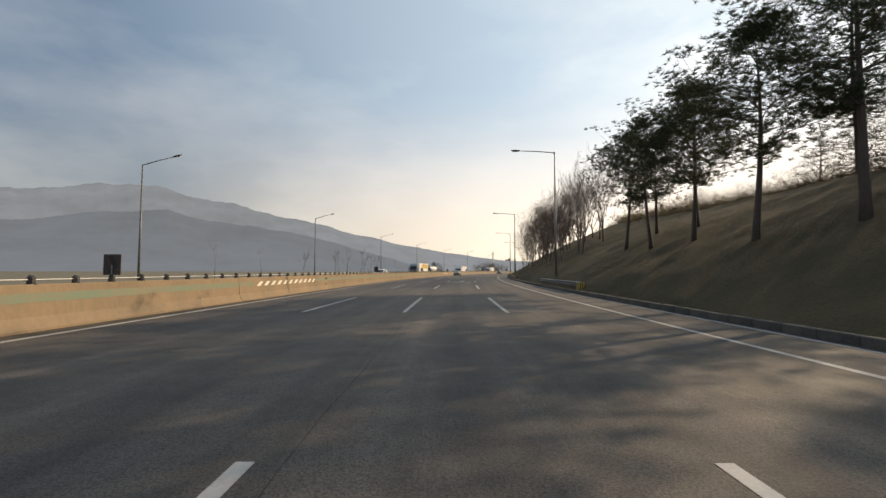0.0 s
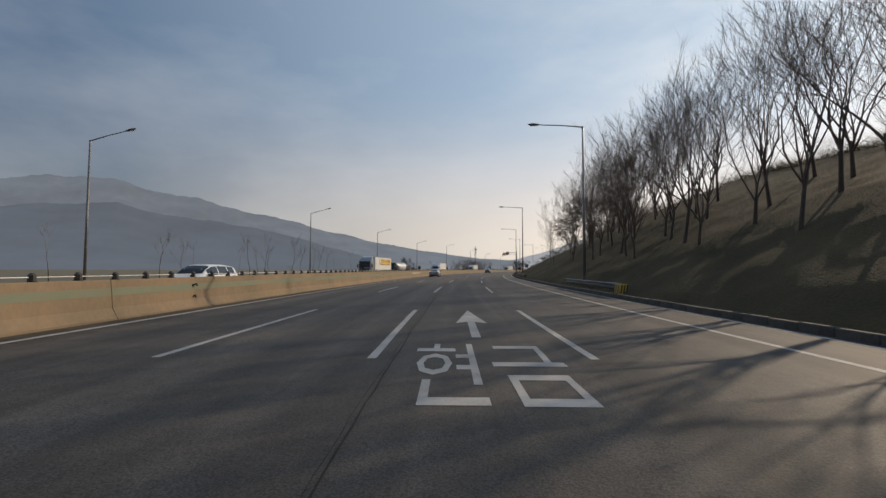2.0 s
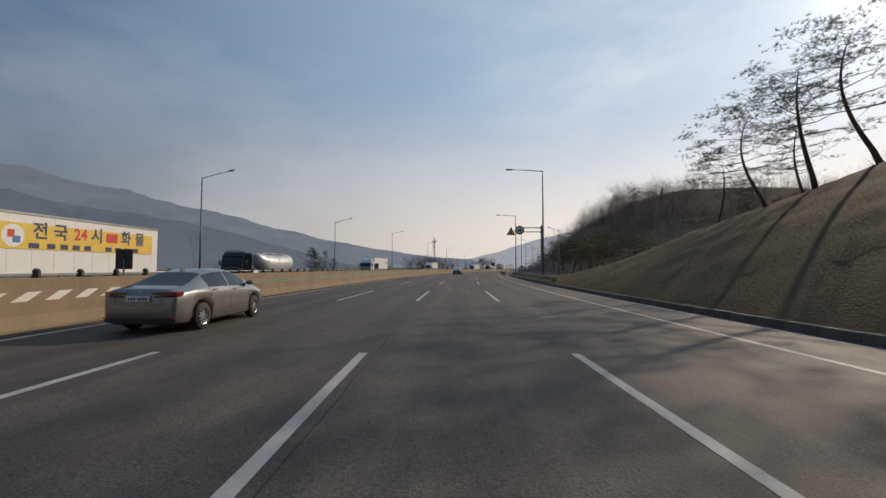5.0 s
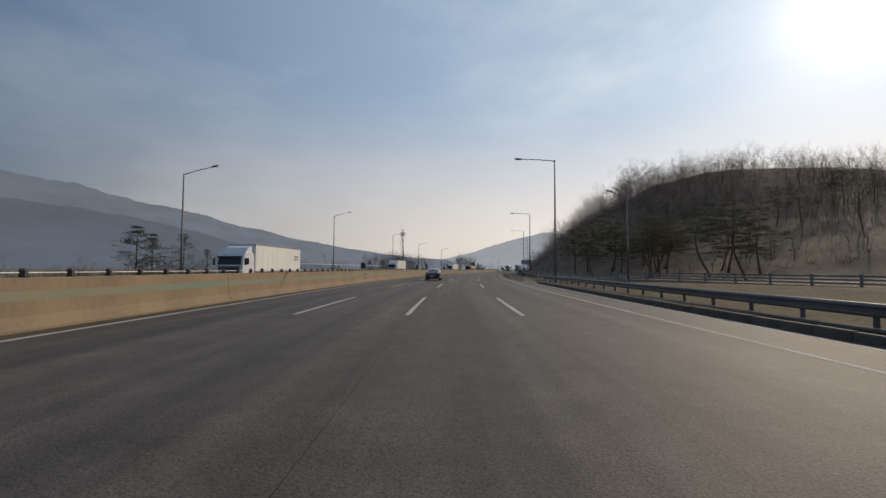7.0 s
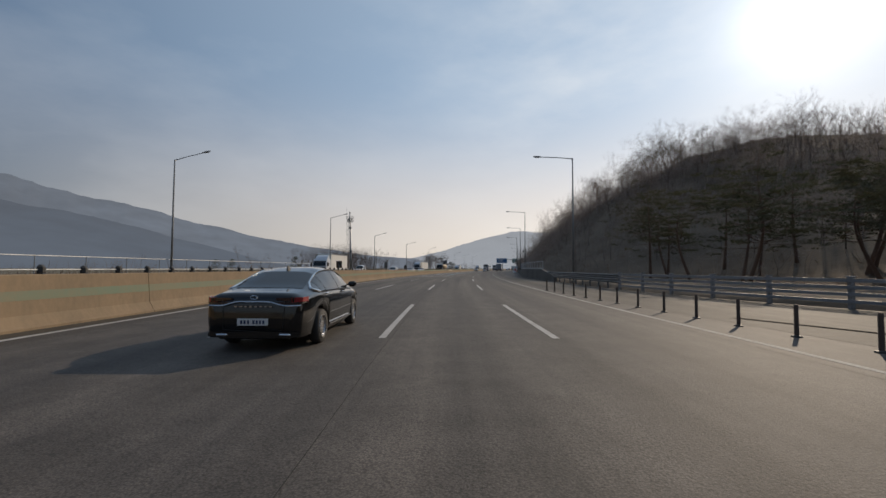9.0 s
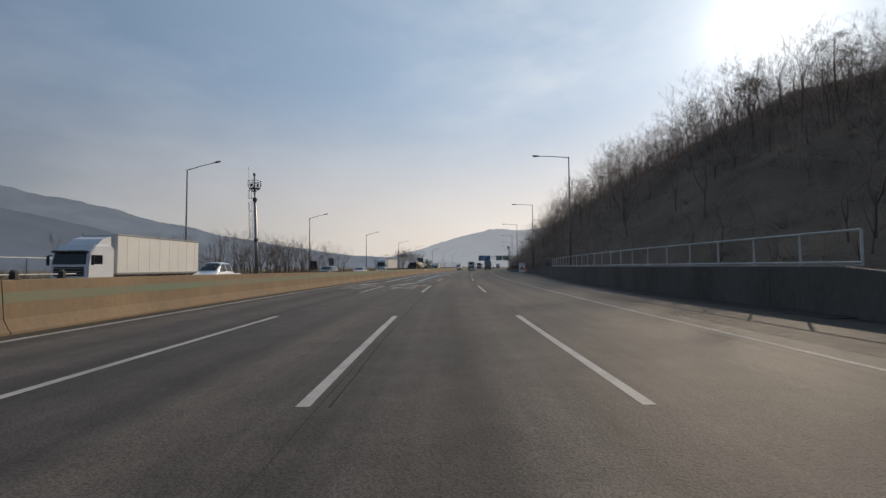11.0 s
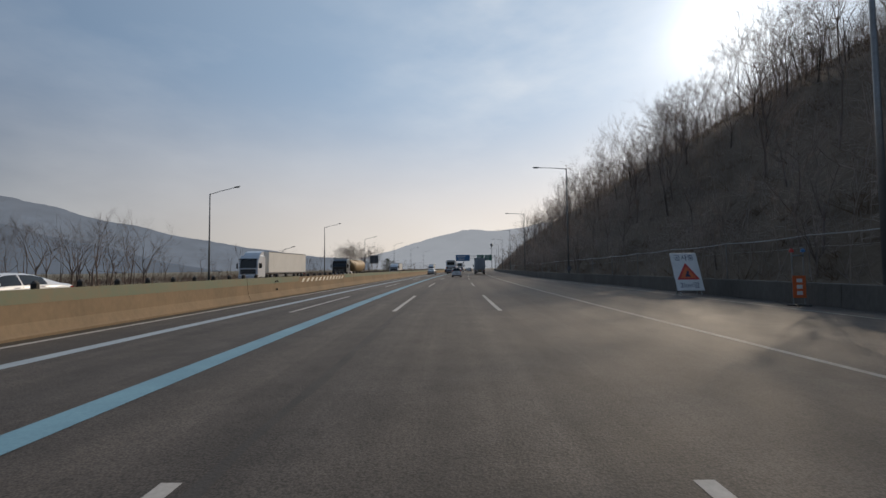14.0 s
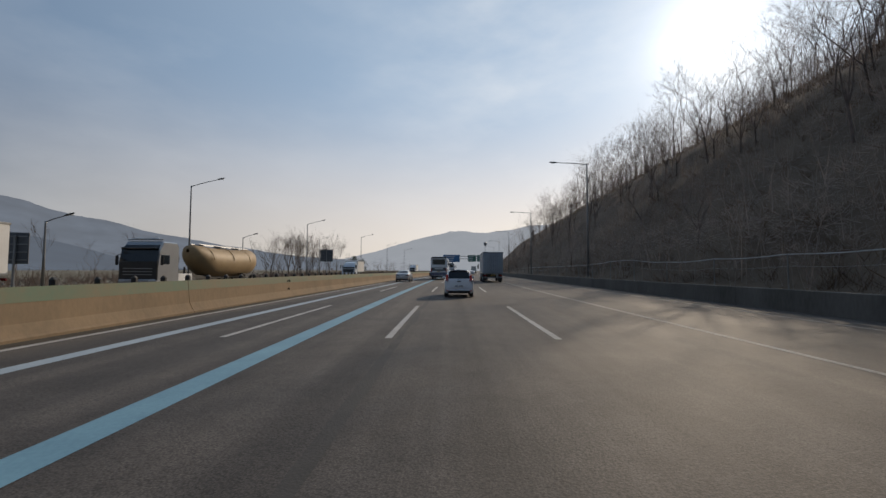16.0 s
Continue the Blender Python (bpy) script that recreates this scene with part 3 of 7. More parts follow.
def crack(s0, s1, d, width, seed, sway=0.05):
    strip("crack", s0, s1, lambda s: [(wavy(s, d, sway, seed) - width * (0.4 + 0.6 * abs(noise.noise(Vector((s * 1.7, seed, 9))))), 0.003), (wavy(s, d, sway, seed) + width * 0.5 * (0.5 + abs(noise.noise(Vector((s * 3.1, seed, 5))))), 0.003)], "tar", carriageway, 0.4)


for n, (s0, s1, d, w) in enumerate([(-10, 75, -1.5, 0.02), (46, 70, -1.45, 0.05), (85, 130, -1.6, 0.03), (150, 262, -1.64, 0.022), (255, 288, -1.55, 0.05), (20, 48, 1.5, 0.02), (262, 284, -5.6, 0.09), (205, 262, 5.3, 0.02)]):
    crack(s0, s1, d, 0.5 * w, n * 7.7, 0.02 if d == -1.64 else 0.05)
# a rough dark strip beside the lane line where two layings of asphalt meet
strip("dark_seam", 297, 450, lambda s: [(wavy(s, -1.66, 0.03, 2.2), 0.002), (wavy(s, -1.5, 0.12, 6.1), 0.002)], "patch", carriageway, 0.5, label="rough dark strip of newer asphalt")
# joints of a bridge deck
for s, skew, w, mat in ((299.5, 0.82, 0.25, "concrete"), (341.2, 0.06, 0.05, "tar"), (340.6, 0.06, 0.06, "patch")):
    g = Geo().rows([[road(s + skew * d, d, 0.0065), road(s + w + skew * d, d, 0.0065)] for d in np.linspace(-8.9, 10.4, 12)])
    part("deck_joint", g, mat, carriageway)
# the toothed gap between the steel fingers of the first joint
g = Geo().rows([[road(299.6 + 0.82 * d + 0.02 * (k % 2), d, 0.0105), road(299.645 + 0.82 * d + 0.02 * (k % 2), d, 0.0105)] for k, d in enumerate(np.arange(-8.9, 10.4, 0.09))])
part("joint_gap", g, "tar", carriageway)
# worn spots on the surface
rng = random.Random(5)
for k in range(46):
    s, d, r = rng.uniform(268, 312), rng.choice((0.35, 0.6, 2.6, 3.1)) + rng.gauss(0, 0.25), rng.uniform(0.04, 0.11)
    ring = [road(s + 1.2 * r * math.sin(a) * rng.uniform(0.6, 1.2), d + r * math.cos(a) * rng.uniform(0.6, 1.2), 0.0025) for a in np.linspace(0, 2 * math.pi, 8)[:-1]]
    part("worn_spot", Geo().add(ring, [tuple(range(7))]), "old_asphalt", carriageway)


def road_word(text, s0, s1, d, width, name="road_lettering"):
    """A word painted flat on the lane, drawn out along it."""
    me = letters(text, 1.0, name)
    xs, ys = [v.co.x for v in me.vertices], [v.co.y for v in me.vertices]
    for v in me.vertices:
        u = (v.co.x - min(xs)) / (max(xs) - min(xs))
        w = (v.co.y - min(ys)) / (max(ys) - min(ys))
        v.co = road(s0 + (s1 - s0) * w, d + (u - 0.5) * width, 0.006)
    me.materials.append(M["line"])
    part(name, me, None, carriageway)


road_word("현금", 52.6, 56.4, 0.05, 2.35)
road_word("현금", 279.1, 281.7, -3.53, 1.75)
road_word("하이패스", 282.6, 285.1, -3.53, 3.05)
road_word("현금", 279.3, 281.8, -7.05, 1.6)
road_word("하이패스", 282.5, 284.9, -6.95, 2.95)


def road_arrow(s0, s1, d, head=0.42, shaft=0.1, neck=0.45):
    sm = s0 + (s1 - s0) * neck
    pts = [(s0, -shaft), (s0, shaft), (sm, shaft), (sm - 0.25, head), (s1, 0), (sm - 0.25, -head), (sm, -shaft)]
    part("road_arrow", Geo().add([road(s, d + x, 0.006) for s, x in pts], [tuple(range(7))]), "line", carriageway)


road_arrow(57.2, 63.2, 0.02)
# slender wedges that guide the lanes over to the right
for s0, d0, s1, d1 in ((286.0, -4.45, 291.8, -2.95), (285.8, -7.72, 291.6, -6.2)):
    part("road_wedge", Geo().add([road(s0 + 0.2, d0 - 0.38, 0.006), road(s0 - 0.5, d0 + 0.3, 0.006), road(s1, d1, 0.006)], [(0, 1, 2)]), "line", carriageway)

# dirty strip between the edge line and the barrier
strip("gutter_strip", -80, 1000, lambda s: [(knots(s, MEDIAN) + 0.01, 0.003), (knots(s, LEFT_LINE) - 0.17, 0.003)], "gutter_dirt", carriageway, label="dusty strip along the barrier")

# ---- median barrier ----
def wall_top(s):
    return knots(s, [(-80, 1.1), (50, 1.12), (110, 1.2), (200, 1.22), (216, 1.28), (262, 1.22), (290, 1.07), (340, 1.04), (1000, 1.02)])


def barrier_profile(s):
    b, t = knots(s, MEDIAN), wall_top(s)
    return [(b, -0.05), (b, 0.06), (b - 0.05, 0.1), (b - 0.17, 0.34), (b - 0.25, t - 0.02), (b - 0.27, t), (b - 0.44, t), (b - 0.46, t - 0.02), (b - 0.54, 0.34), (b - 0.66, 0.1), (b - 0.7, -0.05)]


def face(s, z, out=0.0):
    """The barrier's near face at height z."""
    b, t = knots(s, MEDIAN), wall_top(s)
    return b - 0.17 - 0.08 * (z - 0.34) / (t - 0.36) + out


median = thing("wall_median", Matrix(), "long tan concrete crash barrier with a faded green band", "barrier", kind="structure")
for k in range(54):
    s0, s1 = -80 + 20 * k + 0.012, -60 + 20 * k - 0.012
    g, uv = strip_geo(s0, s1, barrier_profile, 4)
    n = 11
    m = len(g.v) // n
    g.f += [tuple(range(n)), tuple(range((m - 1) * n, m * n))]
    part("barrier_segment", g, "barrier", median)
    if s0 < 560:
        lo, hi = knots(s0, [(250, 0.68), (300, 0.76)]), knots(s0, [(250, 0.9), (300, 1.08)])
        a = s0
        for h0, h1 in ((21.5, 30.9), (120.2, 128.8), (346.5, 357.0), (1e3, 1e3)):
            if h0 > s1 or h1 < s0:
                continue
            if h0 > a:
                part("green_band", strip_geo(a, h0, lambda s: [(face(s, lo, 0.004), lo), (face(s, hi, 0.004), hi)])[0], "green", median, "faded green paint")
            a = h1
        if a < s1:
            part("green_band", strip_geo(a, s1, lambda s: [(face(s, lo, 0.004), lo), (face(s, hi, 0.004), hi)])[0], "green", median, "faded green paint")
for s0, n in ((21.8, 11), (120.5, 10), (346.8, 12)):
    for k in range(n):
        s = s0 + 0.82 * k
        lo, hi = (0.66, 0.88) if s < 300 else (0.7, 0.94)
        q = [(s, lo), (s + 0.38, lo), (s + 0.78, hi), (s + 0.4, hi)]
        part("hatch_stripe", Geo().add([road(a, face(a, z, 0.006), z) for a, z in q], [(0, 1, 2, 3)]), "hatch", median, "diagonal cream stripe")
# loose cable ends that stick out of the barrier
for s in (32.9, 63.7, 99.8, 205.8, 303.5, 343.0, 388.5):
    bit = thing("cable_stub", at(s, face(s, 0.84), 0.84), "black cable ends sticking out of the concrete barrier", "cable", "cable stubs on the barrier")
    for z, l in ((0.0, 0.16), (-0.42, 0.1)):
        part("cable", Geo().tube([(-0.06, 0, z), (0.05, 0.03, z + 0.01), (0.09, l * 0.6, z + 0.05), (0.1, l, z - 0.02)], [0.03, 0.035, 0.04, 0.03], 6), "black", bit)

# pipe rail with black blocks on the barrier's top
rail_top = thing("barrier_rail", Matrix(), "thin pale pipe rail carried by black blocks on the barrier", "rail", kind="structure")
block = Geo().box((0, 0, 0.1), (0.15, 0.2, 0.25), 0.06).box((0, 0, 0.0), (0.19, 0.15, 0.05), 0.015).mesh("rail_block", M["black"])
far_blocks = Geo()
for s0, s1 in ((-12, 262), (303, 620)):
    for a, b in zip(np.arange(s0, s1, 40), [*np.arange(s0 + 40, s1, 40), s1]):
        if s0 < 300:
            pts = [road(s, knots(s, MEDIAN) - 0.355, wall_top(s) + 0.11) for s in np.linspace(a, b, 12)]
            part("rail_pipe", Geo().tube(pts, 0.014, 6), "pipe", rail_top)
    for s in np.arange(s0 + 0.3, s1, 1.22):
        m = at(s, knots(s, MEDIAN) - 0.355, wall_top(s) - 0.005 + rng.uniform(-0.012, 0.012), rng.uniform(-5, 5))
        if s < 400:
            part("rail_block", block, None, rail_top).matrix_basis = m
        else:
            far_blocks.add([m @ v.co for v in block.vertices], [tuple(p.vertices) for p in block.polygons])
tagged(part("rail_blocks_far", far_blocks, "black", rail_top), kind="stuff")

# ---- kerb of single stones, and the gutter slabs before the wall ----
kerb = thing("kerb", Matrix(), "dark weathered concrete kerb stones along the shoulder", "kerb", kind="structure")
stone = Geo().box((0, 0, 0.06), (0.18, 0.985, 0.3), 0.02).mesh("kerb_stone", M["kerb"])
far_stones = Geo()
for k in range(290):
    s = -60 + k * 1.0
    if s > 206:
        break
    m = at(s, 7.86, rng.uniform(-0.012, 0.008), rng.uniform(-0.5, 0.5))
    if s > -8:
        part("kerb_stone", stone, None, kerb).matrix_basis = m
    else:
        far_stones.add([m @ v.co for v in stone.vertices], [tuple(p.vertices) for p in stone.polygons])
tagged(part("kerb_stones_behind", far_stones, "kerb", kerb), kind="stuff")
# sunlight in the gaps of the kerb, painted as one white strip
strip("kerb_lip", -60, 206, [(7.42, 0.004), (7.56, 0.004)], "line", kerb, 3.0, label="white strip painted for the sunlit gaps of the kerb")
strip("drain_channel", 150, 207, [(8.02, 0.225), (8.38, 0.235)], "tar", kerb, 3.0, label="dark open drain behind the kerb")
for s in np.arange(150, 206, 2.0):
    strip("drain_edge", s, s + 1.55, [(8.4, 0.245), (8.52, 0.25)], "concrete", kerb, 0.8)
gutter = thing("gutter", Matrix(), "row of concrete gutter slabs at the foot of the wall", "gutter", kind="structure")
for k in range(27):
    s = 262 + 2.0 * k
    e0, e1 = knots(s, RIGHT_EDGE), knots(s + 1.96, RIGHT_EDGE)
    g = Geo().add([road(s, e0 - 0.75, 0.0), road(s + 1.96, e1 - 0.75, 0.0), road(s + 1.96, e1, 0.03), road(s, e0, 0.03), road(s, e0 - 0.75, 0.02), road(s + 1.96, e1 - 0.75, 0.02), road(s + 1.96, e1, 0.055), road(s, e0, 0.055)], [(0, 1, 2, 3), (4, 5, 6, 7), (0, 1, 5, 4), (1, 2, 6, 5), (2, 3, 7, 6), (3, 0, 4, 7)])
    part("gutter_slab", g, "old_asphalt", gutter)

# ---- concrete wall with its fence ----
def retain(s):
    e, t = knots(s, RIGHT_EDGE), knots(s, [(255, 0.5), (262, 1.4), (314, 1.42), (317, 1.2), (325, 0.8), (1000, 0.78)])
    return [(e, -0.1), (e + 0.03, t - 0.02), (e + 0.05, t), (e + 0.33, t), (e + 0.36, -0.3)]


wall_right = thing("wall_right", Matrix(), "stained grey concrete retaining wall below the wooded hill", "wall", kind="structure")
for k in range(34):
    s0 = 255 + 10 * k
    g, uv = strip_geo(s0 + 0.01, s0 + 9.99, retain, 2.5)
    m = len(g.v) // 5
    g.f += [(0, 1, 2, 3, 4), tuple(range((m - 1) * 5, m * 5))]
    part("wall_panel", g, "wall", wall_right)


def pipe_fence(name, s0, s1, off, base, h, step, label, sag=0.0, mid=True, thick=0.035):
    f = thing(name, Matrix(), label, "fence")
    n = int((s1 - s0) / step)
    tops = []
    for i in range(n + 1):
        s = s0 + i * step
        p, q = road(s, off(s), base(s)), road(s, off(s), base(s) + h + sag * noise.noise(Vector((s * 0.13, 2, 0))))
        part("post", Geo().tube([p, q], thick, 6), "pipe" if mid else "steel", f)
        tops.append(q)
    part("top_pipe", Geo().tube(tops, thick, 6), "pipe", f)
    if mid:
        part("bottom_pipe", Geo().tube([p - Vector((0, 0, h - 0.1)) for p in tops], 0.035, 6), "pipe", f)
        part("foot_pipe", Geo().tube([p - Vector((0, 0, h - 0.02)) for p in tops], 0.02, 6), "pipe", f)
    return f


pipe_fence("wall_fence", 262, 309, lambda s: knots(s, RIGHT_EDGE) + 0.2, lambda s: 1.41, 0.98, 1.96, "pale steel pipe fence standing on the concrete wall")
# the wire fence along the hill's foot climbs over a mound and sags between its posts
WIRE_TOP = [(324, 2.15), (330, 2.95), (340, 2.7), (360, 2.35), (380, 2.25), (394, 2.05), (401, 2.4), (410, 2.1), (470, 2.0)]
WIRE_OFF = [(324, 16.2), (332, 16.0), (350, 14.6), (372, 13.7), (400, 13.4), (470, 13.2)]
wire_fence = thing("slope_fence", Matrix(), "sagging pale wire fence on thin posts along the hill's foot", "fence")
for s in np.arange(324, 470, 5.0):
    d = knots(s, WIRE_OFF)
    part("post", Geo().tube([road(s, d, hill_z(s, d) - 0.3), road(s, d, knots(s, WIRE_TOP))], 0.025, 6), "steel", wire_fence)
for drop, r in ((0.0, 0.022), (0.5, 0.004)):
    pts = [road(s, knots(s, WIRE_OFF), knots(s, WIRE_TOP) - drop - 0.07 * math.sin(math.pi * ((s - 324) % 5.0) / 5.0)) for s in np.arange(324, 470, 1.25)]
    part("wire", Geo().tube(pts, r, 5), "pipe", wire_fence)
pipe_fence("verge_fence", 231, 292, lambda s: -29.2, lambda s: -0.2, 2.45, 4.0, "white pipe fence beyond the opposite carriageway", 0.0, False)


# ---- guard rails ----
W_BEAM = [(0.0, 0.44), (0.03, 0.45), (0.06, 0.49), (0.06, 0.53), (0.0, 0.57), (0.0, 0.62), (0.06, 0.66), (0.06, 0.7), (0.03, 0.74), (0.0, 0.75)]


def guard_rail(s0, s1, off, label, beams=1, hazard=False, cap=False, base=0.0, step=2.0):
    r = thing("guard_rail", Matrix(), label, "guard rail", "guard rails beside the road")
    for b in range(beams):
        up = base + 0.33 * b
        g, uv = strip_geo(s0, s1, lambda s: [(off(s) - d, z + up) for d, z in W_BEAM] + [(off(s) - d + 0.006, z + up) for d, z in W_BEAM[::-1]], 1.5)
        part("beam", g, "rail", r)
    n = max(1, int((s1 - s0) / step))
    for i in range(n + 1):
        s = s0 + 0.2 + (s1 - s0 - 0.4) * i / n
        part("post", Geo().tube([road(s, off(s) + 0.1, -0.3), road(s, off(s) + 0.1, base + 0.72 + 0.33 * (beams - 1))], 0.06, 8), "rail", r)
    if hazard:
        end = part("end_plate", Geo().box((0, 0, 0), (0.34, 0.05, 0.55), 0.02), "yellow", r, "yellow plate with black slanting bars")
        end.matrix_basis = at(s0 - 0.06, off(s0) + 0.05, base + 0.42)
        side = part("side_plate", Geo().box((0, 0, 0), (0.03, 0.8, 0.5), 0.012), "yellow", r, "yellow plate with black slanting bars")
        side.matrix_basis = at(s0 + 0.4, off(s0) - 0.1, base + 0.44)
        for k in range(3):
            x = -0.14 + 0.14 * k
            part("bar", Geo().add([(x - 0.05, -0.029, -0.25), (x + 0.02, -0.029, -0.25), (x + 0.1, -0.029, 0.25), (x + 0.03, -0.029, 0.25)], [(0, 1, 2, 3)]), "black", end)
            y = -0.27 + 0.26 * k
            part("bar", Geo().add([(-0.019, y - 0.1, -0.23), (-0.019, y + 0.03, -0.23), (-0.019, y + 0.14, 0.23), (-0.019, y + 0.01, 0.23)], [(0, 1, 2, 3)]), "black", side)
    if cap:
        part("end_wing", Geo().box((0, 0, 0), (0.06, 0.5, 0.36), 0.03), "rail", r).matrix_basis = at(s1 + 0.2, off(s1) - 0.03, base + 0.6, -14)
    return r


guard_rail(28.6, 43.5, lambda s: 8.25, "short galvanised guard rail with a hazard-striped end", hazard=True)
guard_rail(70.6, 83.0, lambda s: 8.2, "short galvanised guard rail with a hazard-striped end", hazard=True)
guard_rail(112.4, 124.2, lambda s: 8.2, "short galvanised guard rail with a hazard-striped end", hazard=True)
guard_rail(154.6, 208.0, lambda s: knots(s, [(154, 8.35), (168, 8.7), (186, 9.05), (200, 9.15), (208, 8.7)]), "long galvanised guard rail before the slip road", hazard=True, cap=True)
RAMP_EDGE = [(150, 40.5), (172, 33.4), (190, 28), (207, 22.2), (214, 17.3), (218, 15.7), (222, 14.4), (226, 13.3), (231, 12.3), (237, 11.6), (250, 11.2), (262, 10.8)]
guard_rail(237, 262, lambda s: knots(s, RAMP_EDGE), "double-beam galvanised guard rail round the slip road", beams=2)


def box_rail(s0, s1, off, label, step=3.0):
    """Four hollow rails between square posts with flat caps."""
    r = thing("box_rail", Matrix(), label, "guard rail", "guard rails beside the road")
    for z, h in ((0.22, 0.12), (0.48, 0.13), (0.74, 0.13), (0.99, 0.14)):
        g, uv = strip_geo(s0, s1, lambda s: [(off(s) - 0.06, z), (off(s) - 0.06, z + h), (off(s) + 0.04, z + h), (off(s) + 0.04, z), (off(s) - 0.06, z)], 1.5)
        part("rail", g, "rail_pale", r)
    for i in range(int((s1 - s0) / step) + 1):
        s = s0 + 0.1 + i * step
        post = part("post", Geo().box((0, 0, 0.5), (0.17, 0.17, 1.3), 0.02), "rail_pale", r)
        post.matrix_basis = at(s, off(s) + 0.14, 0.02)
        part("cap", Geo().box((0, 0, 1.17), (0.22, 0.22, 0.05), 0.015), "rail_pale", post)


box_rail(150, 237.0, lambda s: knots(s, RAMP_EDGE), "pale steel four-rail barrier with square posts beyond the slip road")

for k in range(13):
    s = 213.6 + 1.75 * k
    post = thing("delineator_post", at(s, knots(s, [(213, 7.15), (220, 6.9), (236, 5.95)]), 0, 0), "short dark flexible marker post on the shoulder", "marker post", "row of marker posts")
    part("shaft", Geo().tube([(0, 0, 0.02), (0, 0, 0.66), (0, 0, 0.7)], [0.045, 0.042, 0.03], 8), "brown", post)
    part("foot", Geo().tube([(0, 0, 0), (0, 0, 0.03), (0, 0, 0.045)], [0.11, 0.1, 0.05], 10), "black", post)

# ---- street lamps ----
def street_lamp(m, h, reach, tilt, label, group):
    """A tapered steel pole with a bracket arm to its local -x and a flat lamp head."""
    lamp = thing("street_lamp", m, label, "street lamp", group)
    part("base_plate", Geo().box((0, 0, 0.15), (0.42, 0.42, 0.3), 0.03), "concrete", lamp)
    part("pole", Geo().tube([(0, 0, 0.25), (0, 0, h * 0.5), (0, 0, h - 0.2), (-0.06, 0, h - 0.04)], [0.115, 0.09, 0.06, 0.055], 10), "steel", lamp, smooth=True)
    part("joint_box", Geo().box((-0.02, 0, h - 0.05), (0.16, 0.14, 0.2), 0.04), "steel", lamp)
    e = Vector((-reach, 0, h + reach * tilt))
    part("arm", Geo().tube([(-0.02, 0, h - 0.03), e * 0.5 + Vector((0, 0, h * 0.5 + 0.02)), e], [0.05, 0.042, 0.036], 8), "steel", lamp, smooth=True)
    head = Geo()
    rows = []
    for u in np.linspace(0, 1, 9):
        w = 0.17 * math.sin(math.pi * min(0.98, 0.08 + 0.86 * u)) ** 0.6
        c = e + Vector((-0.85 * u, 0, 0.85 * u * tilt))
        rows.append([c + Vector((0, w * math.cos(a), 0.075 * (w / 0.17) * math.sin(a) + 0.01)) for a in np.linspace(0, 2 * math.pi, 11)[:-1]])
    head.rows(rows, closed=True).add(rows[0], [tuple(range(10))]).add(rows[-1], [tuple(range(10))])
    hood = part("lamp_head", head, "sign_back", lamp, "flat dark lamp head", True)
    part("lens", Geo().box(e + Vector((-0.45, 0, 0.45 * tilt - 0.06)), (0.55, 0.2, 0.04), 0.015), "lamp_glass", hood)
    part("hatch_door", Geo().box((0, -0.105, 0.9), (0.1, 0.03, 0.35), 0.01), "steel", lamp)
    return lamp


for s, d, h in ((39.0, 8.85, 12.25), (79.2, 8.68, 11.85), (121.5, 8.65, 11.9), (162.0, 8.8, 11.9), (203.9, 9.12, 12.15), (249.6, 11.70, 12.61), (297.0, 12.27, 13.21), (333.7, 13.49, 13.22), (370.9, 13.32, 13.03), (411.0, 13.56, 12.70), (447.7, 13.59, 12.42), (488, 13.4, 12.4), (528, 13.4, 12.4), (568, 13.4, 12.4), (-2.0, 9.1, 12.3)):
    z = -0.05 if d < 9.5 else min(hill_z(s, d), 1.4) - 0.1 if s > 260 else 0.0
    street_lamp(at(s, d, z), h - z, 3.1, 0.055, "tall grey steel street lamp with one arm over the road", "street lamps on the near side")
for s, d, h in ((-4, -29.4, 11.4), (38.2, -29.4, 11.3), (80.1, -29.6, 11.6), (122.3, -29.1, 11.5), (161.6, -28.8, 11.45), (204.3, -29.07, 11.22), (248.3, -28.93, 12.44), (295.6, -29.26, 12.21), (333.4, -30.45, 11.28), (370.7, -29.53, 10.75), (411.8, -29.49, 10.62), (451.3, -30.95, 10.69), (492, -30, 11.2), (532, -30, 11.2), (574, -30, 11.2)):
    street_lamp(at(s, d, -0.3, 180), h + 0.3, 2.9, 0.24, "tall grey steel lamp with rising arm beyond the opposite lanes", "street lamps on the far side")
# lower lamps of the side roads
for s, d, h, turn in ((211.2, 18.6, 9.8, 0), (399, -33, 5.2, 180), (430, -33, 6.3, 180), (466, -33.5, 8.6, 180)):
    z = 0.05 if d > 0 else -0.3
    street_lamp(at(s, d, z, turn), h - z, 1.5, 0.3, "shorter grey street lamp of the side road", "street lamps of the side roads")

# ---- boards and signs ----
def chevron_board(m):
    b = thing("chevron_board", m, "dark brown chevron board on a post above the barrier", "sign", "chevron boards on the median")
    part("post", Geo().tube([(0, 0, 0), (0, 0, 0.5)], 0.03, 8), "steel", b)
    plate = part("plate", Geo().box((0, 0, 0.52), (0.5, 0.035, 0.62), 0.015), "brown", b)
    for y in (-0.021, 0.021):
        pts = [(-0.12, 0.78), (0.02, 0.78), (0.16, 0.52), (0.02, 0.26), (-0.12, 0.26), (0.02, 0.52)]
        part("arrow", Geo().add([(x, y, z) for x, z in pts], [tuple(range(6))]), "black", plate)


for s in (12.7, 52.1, 90.4, 128.9, 167.3, 205.7, 243.5, 281.3, 327.6):
    chevron_board(at(s, knots(s, MEDIAN) - 0.355, wall_top(s) - 0.01, 6))

